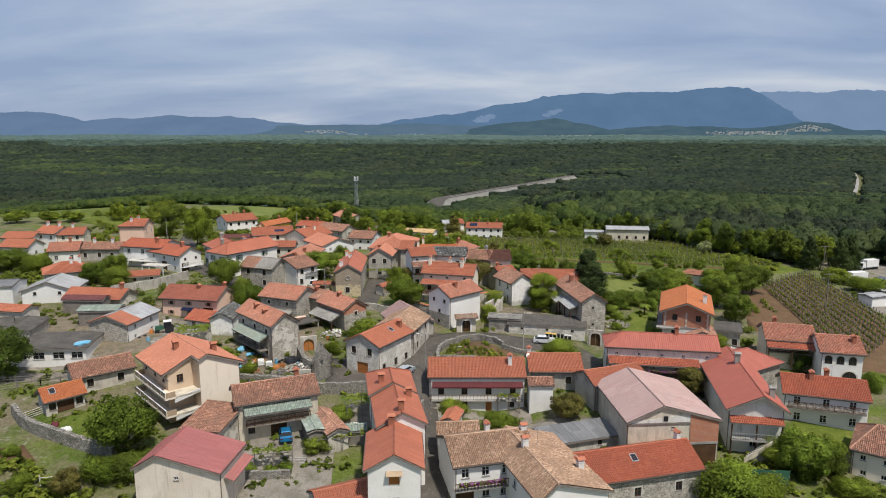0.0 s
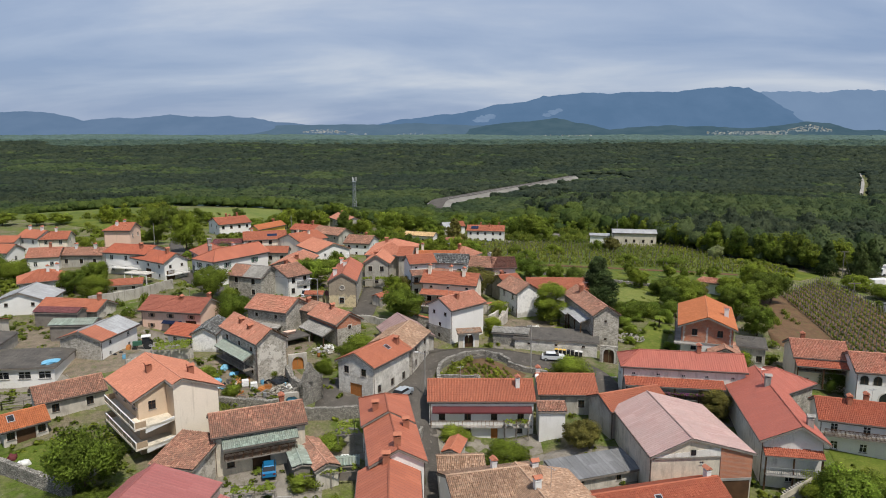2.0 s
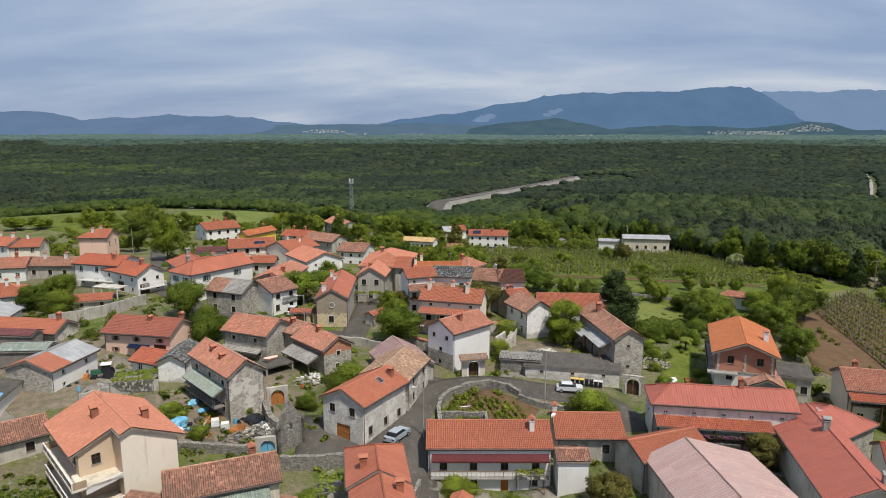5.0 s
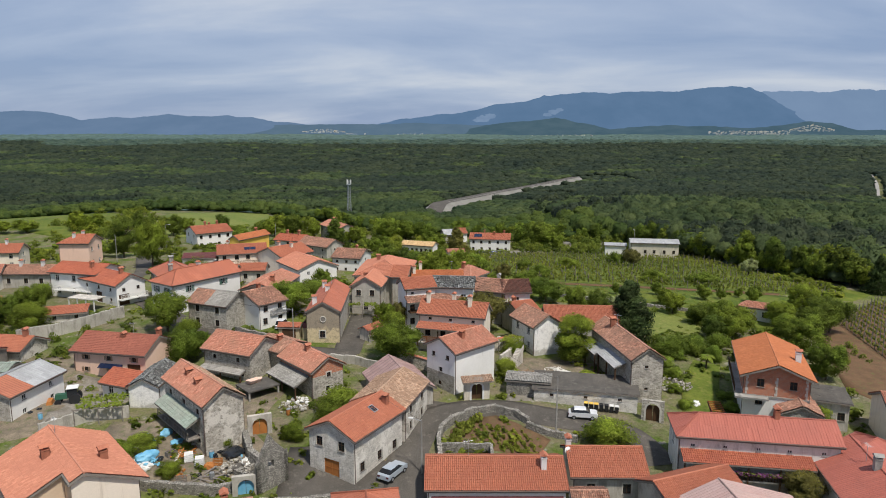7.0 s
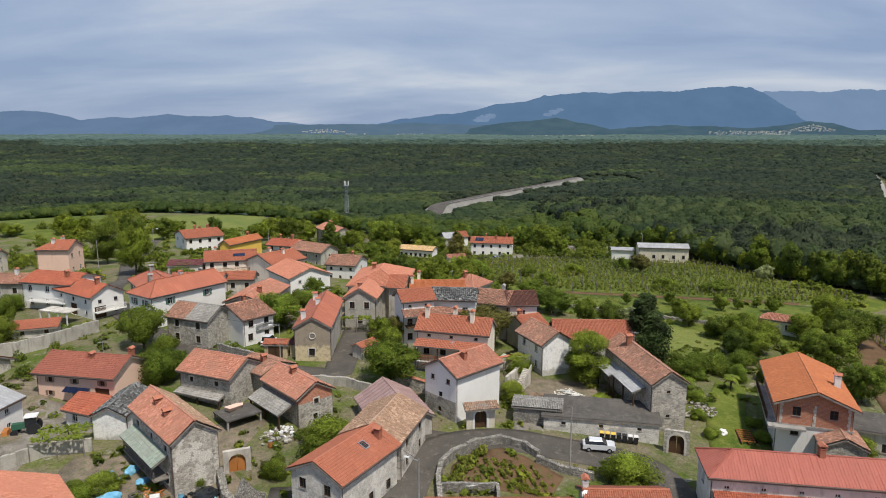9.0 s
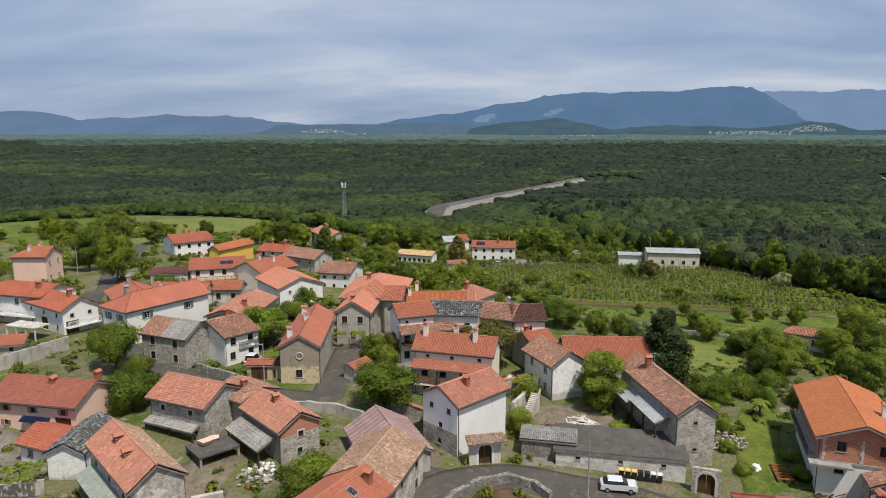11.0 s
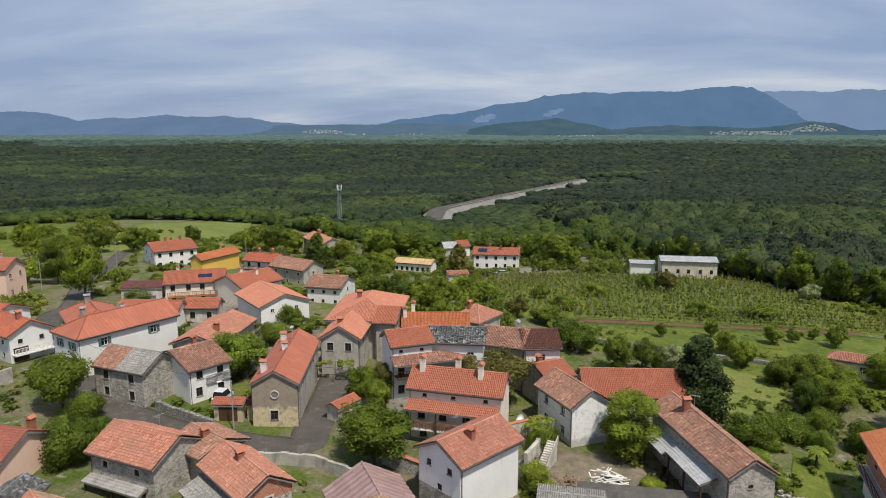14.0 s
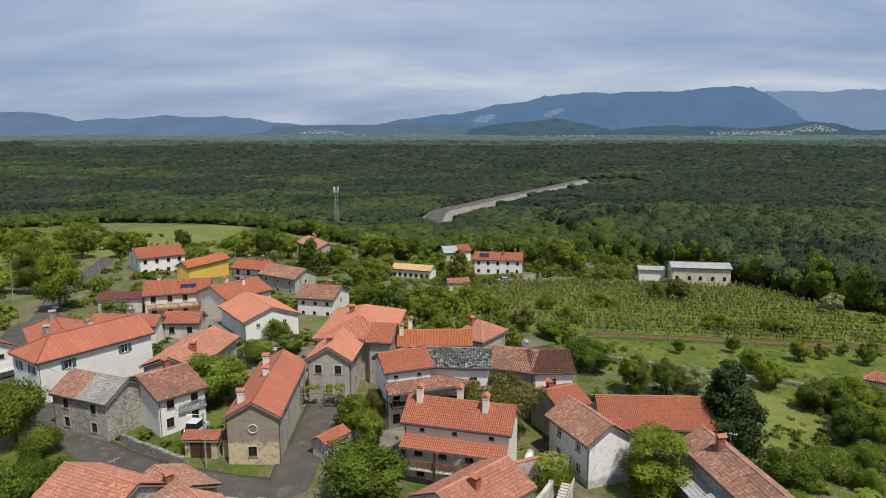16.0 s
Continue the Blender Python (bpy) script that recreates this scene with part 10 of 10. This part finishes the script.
for x, y, h, w in [(34.5, 158.1, 11.9, 13.2), (126, 211, 12, 9), (131, 214, 13, 9), (119, 216, 11, 9)]:
    tree(x, y, h, w, "conifer", "leaf_conifer", int(x + y) % 3 if y < 185 or h > 11 and y < 260 else 3)
for x, y, h, w in [(37.1, 176.4, 5.1, 5.1), (92.9, 237.5, 5.6, 5.9)]:
    tree(x, y, h, w, "round", "leaf_blossom", int(x + y) % 3 if y < 185 or h > 11 and y < 260 else 3)
for x, y, h, w in [(42.6, 130.4, 1.8, 2.8), (43.4, 134.5, 1.6, 2.6), (36.0, 131.0, 1.6, 2.6), (37.6, 141.5, 2.4, 3.4), (36.0, 136.2, 1.5, 2.4), (-25.5, 82.4, 1.3, 2.6), (-22.6, 82.6, 1.2, 2.2), (-20.6, 82.8, 1.5, 2.0), (37.4, 146.0, 2.4, 3.6), (41.0, 150.2, 2.2, 3.2), (23.3, 139.6, 1.6, 3.4), (47.5, 150.3, 3.6, 3.7), (9, 226.2, 5.2, 6.9), (21.5, 118.3, 4.5, 6.6), (45, 154.1, 3.1, 5.7), (9.7, 139.1, 3.2, 4.4), (-57.9, 84.7, 1.6, 2.6), (1.4, 102.2, 2.2, 5), (36.5, 79.4, 6.1, 8.3), (46.6, 88.7, 4.3, 5.5), (-104.1, 235.3, 6.1, 9.1), (75.5, 112.8, 4.1, 4.6), (-17.5, 87.6, 2.1, 4.5), (-15.7, 96.4, 1.8, 4.9), (-38.4, 114.6, 2.2, 4.0)]:
    tree(x, y, h, w, "bush", "leaf_light", int(x + y) % 3 if y < 185 or h > 11 and y < 260 else 3)
for x, y, h, w in [(4.3, 265.1, 10.1, 11.1)]:
    tree(x, y, h, w, "conifer", "leaf_olive", int(x + y) % 3 if y < 185 or h > 11 and y < 260 else 3)
for x, y, h, w in [(23.4, 229.5, 4, 4.7), (54.9, 172.9, 5, 5.6), (-40.3, 82, 3.3, 7.1)]:
    tree(x, y, h, w, "bush", "leaf_dark", int(x + y) % 3 if y < 185 or h > 11 and y < 260 else 3)
for x, y, h, w in [(41.1, 106.9, 5, 7.2)]:
    tree(x, y, h, w, "tall", "leaf_olive", int(x + y) % 3 if y < 185 or h > 11 and y < 260 else 3)

rng = random.Random(77)
for k in range(34):
    x = 79 + 52 * k / 34 + rng.uniform(-1, 1)
    h = rng.uniform(6, 12.5)
    tree(x, wood_line(x) - rng.uniform(-3, 4.5), h, h * rng.uniform(0.75, 1.05), "round" if k % 4 else "tall", ("leaf_mid", "leaf_dark", "leaf_mid")[k % 3], 3)
for k in range(30):
    x = -62 + 134 * k / 30 + rng.uniform(-2, 2)
    h = rng.uniform(5, 9)
    tree(x, wood_line(x) - rng.uniform(-3, 4), h, h * rng.uniform(0.8, 1.15), "round", ("leaf_mid", "leaf_light", "leaf_mid")[k % 3], 3)


# ---- undergrowth ----
def undergrowth():
    """Weeds, shrubs and rough grass in every corner that is neither built nor paved."""
    rng = random.Random(21)
    cells = {}
    for x, y, r in PAVED:
        cells.setdefault((int(x // 6), int(y // 6)), []).append((x, y, r))
    small, low = [], []

    def free(x, y):
        for hx, hy, a, l, w in BUILT:
            dx, dy = x - hx, y - hy
            if abs(dx) + abs(dy) > 32:
                continue
            u, v = dx * math.cos(a) + dy * math.sin(a), -dx * math.sin(a) + dy * math.cos(a)
            if abs(u) < l and abs(v) < w:
                return False
        for i in (-1, 0, 1):
            for j in (-1, 0, 1):
                for px, py, r in cells.get((int(x // 6) + i, int(y // 6) + j), ()):
                    if math.hypot(x - px, y - py) < r:
                        return False
        return True

    for _ in range(21000):
        x, y = rng.uniform(-130, 110), rng.uniform(58, 345)
        near = y < 195 and abs(x + 15) < 75
        n = noise.noise((x / 14, y / 14, 7.7)) + (0.5 * noise.noise((x / 4, y / 4, 2.2)) if near else 0)
        if n < (-0.06 if near else 0.1) or rng.random() < (0.0 if near else 0.35) or not free(x, y):
            continue
        if not near and not (free(x, y + 4) and free(x, y + 8)):
            continue
        if 203 < y < 285 and 6 < x < 98 or 176 < y < 204 and 14 < x < 90 and rng.random() < 0.8:
            continue
        if 120 < y < 205 and 64 < x < 108 and x > 64 + (y - 140) * 0.2:
            continue
        h = rng.uniform(0.35, 1.1) if near else rng.uniform(0.7, 2.2)
        (small if rng.random() < 0.55 else low).append((x, y, gz(x, y) - 0.2, h * rng.uniform(1.3, 2.4), h * 1.15))
    for _ in range(420):
        x, y = rng.uniform(-78, -38), rng.uniform(66, 90)
        if y < 92 + (x + 62) * -0.5 - 6 and free(x, y):
            h = rng.uniform(0.5, 1.8)
            low.append((x, y, gz(x, y) - 0.2, h * 1.8, h))
    for _ in range(260):
        x, y = rng.uniform(28, 70), rng.uniform(70, 92)
        if free(x, y):
            h = rng.uniform(0.5, 1.6)
            (low if rng.random() < 0.5 else small).append((x, y, gz(x, y) - 0.2, h * 1.8, h))
    copse = []
    for x0, x1, y0, y1, tries, top in ((-22, 14, 188, 345, 420, 6.5), (-150, -62, 205, 330, 260, 5.0), (14, 62, 283, 350, 150, 5.5), (-62, -20, 290, 372, 160, 5.0), (60, 112, 270, 330, 120, 7.0), (-140, -95, 130, 205, 90, 4.5), (12, 60, 150, 206, 130, 2.4), (58, 80, 136, 180, 45, 3.0), (-66, -36, 136, 166, 110, 2.4), (-24, -8, 118, 140, 40, 1.8), (-95, -62, 140, 205, 110, 3.0), (26, 66, 70, 92, 60, 2.6), (-80, -40, 64, 90, 90, 1.6), (48, 66, 108, 130, 40, 2.6), (-165, -138, 300, 360, 70, 5.0), (-145, -112, 296, 340, 60, 6.0), (-86, -72, 330, 400, 60, 5.0)):
        for _ in range(tries):
            x, y = rng.uniform(x0, x1), rng.uniform(y0, y1)
            if noise.noise((x / 11, y / 11, 9.1)) < -0.12 or y > wood_line(x):
                continue
            if not all(free(x, y + d) for d in (-2, 0, 3, 6, 10, 15)) or not (free(x - 3, y) and free(x + 3, y)):
                continue
            behind = next((d for d in range(2, 44, 3) if not free(x, y + d)), 44)
            h = min(rng.uniform(0.35, 1.0) * top, 0.21 * behind + gz(x, y + behind) - gz(x, y) + 0.8)
            if h < 0.9:
                continue
            copse.append((x, y, gz(x, y) - 0.4, h * rng.uniform(0.9, 1.3), h))
    scatter("copse", copse, [tree_template(random.Random(s), "leaf", 170, True) for s in range(60, 66)], "leaf_copse", "hedgerow trees and shrubs between the far houses")
    temps = [tree_template(random.Random(s), "leaf", 36, True) for s in range(5, 11)]
    scatter("undergrowth", small, temps, "leaf_under", "weeds and low shrubs in neglected corners")
    scatter("undergrowth_bright", low, temps, "leaf_shrub", "fresh bright weeds and shrubs")


def grass_tufts():
    """Tall grass in the orchard, on the banks and in the rough meadow."""
    rng = random.Random(31)
    tufts = []
    for _ in range(5000):
        x, y = rng.uniform(8, 104), rng.uniform(150, 300)
        if noise.noise((x / 9, y / 9, 5.5)) < -0.05 or rng.random() < 0.3:
            continue
        if x > 62 + (y - 140) * 0.25 and y < 205:
            continue
        if any(abs(x - hx) + abs(y - hy) < 10 for hx, hy, a, l, w in BUILT):
            continue
        tufts.append((x, y, gz(x, y) - 0.05, rng.uniform(0.8, 2.0), rng.uniform(0.15, 0.4)))
    scatter("grass_tufts", tufts, [tree_template(random.Random(s), "leaf", 14, True) for s in range(40, 44)], "leaf_grass", "tufts of tall meadow grass")


leaves("leaf_grass", (0.207, 0.247, 0.046), (0.305, 0.310, 0.076), "crown")
grass_tufts()
leaves("leaf_copse", (0.128, 0.177, 0.026), (0.232, 0.269, 0.040), "crown")
leaves("leaf_under", (0.101, 0.143, 0.023), (0.196, 0.233, 0.038), "crown")
leaves("leaf_shrub", (0.161, 0.218, 0.031), (0.266, 0.300, 0.049), "crown")
undergrowth()
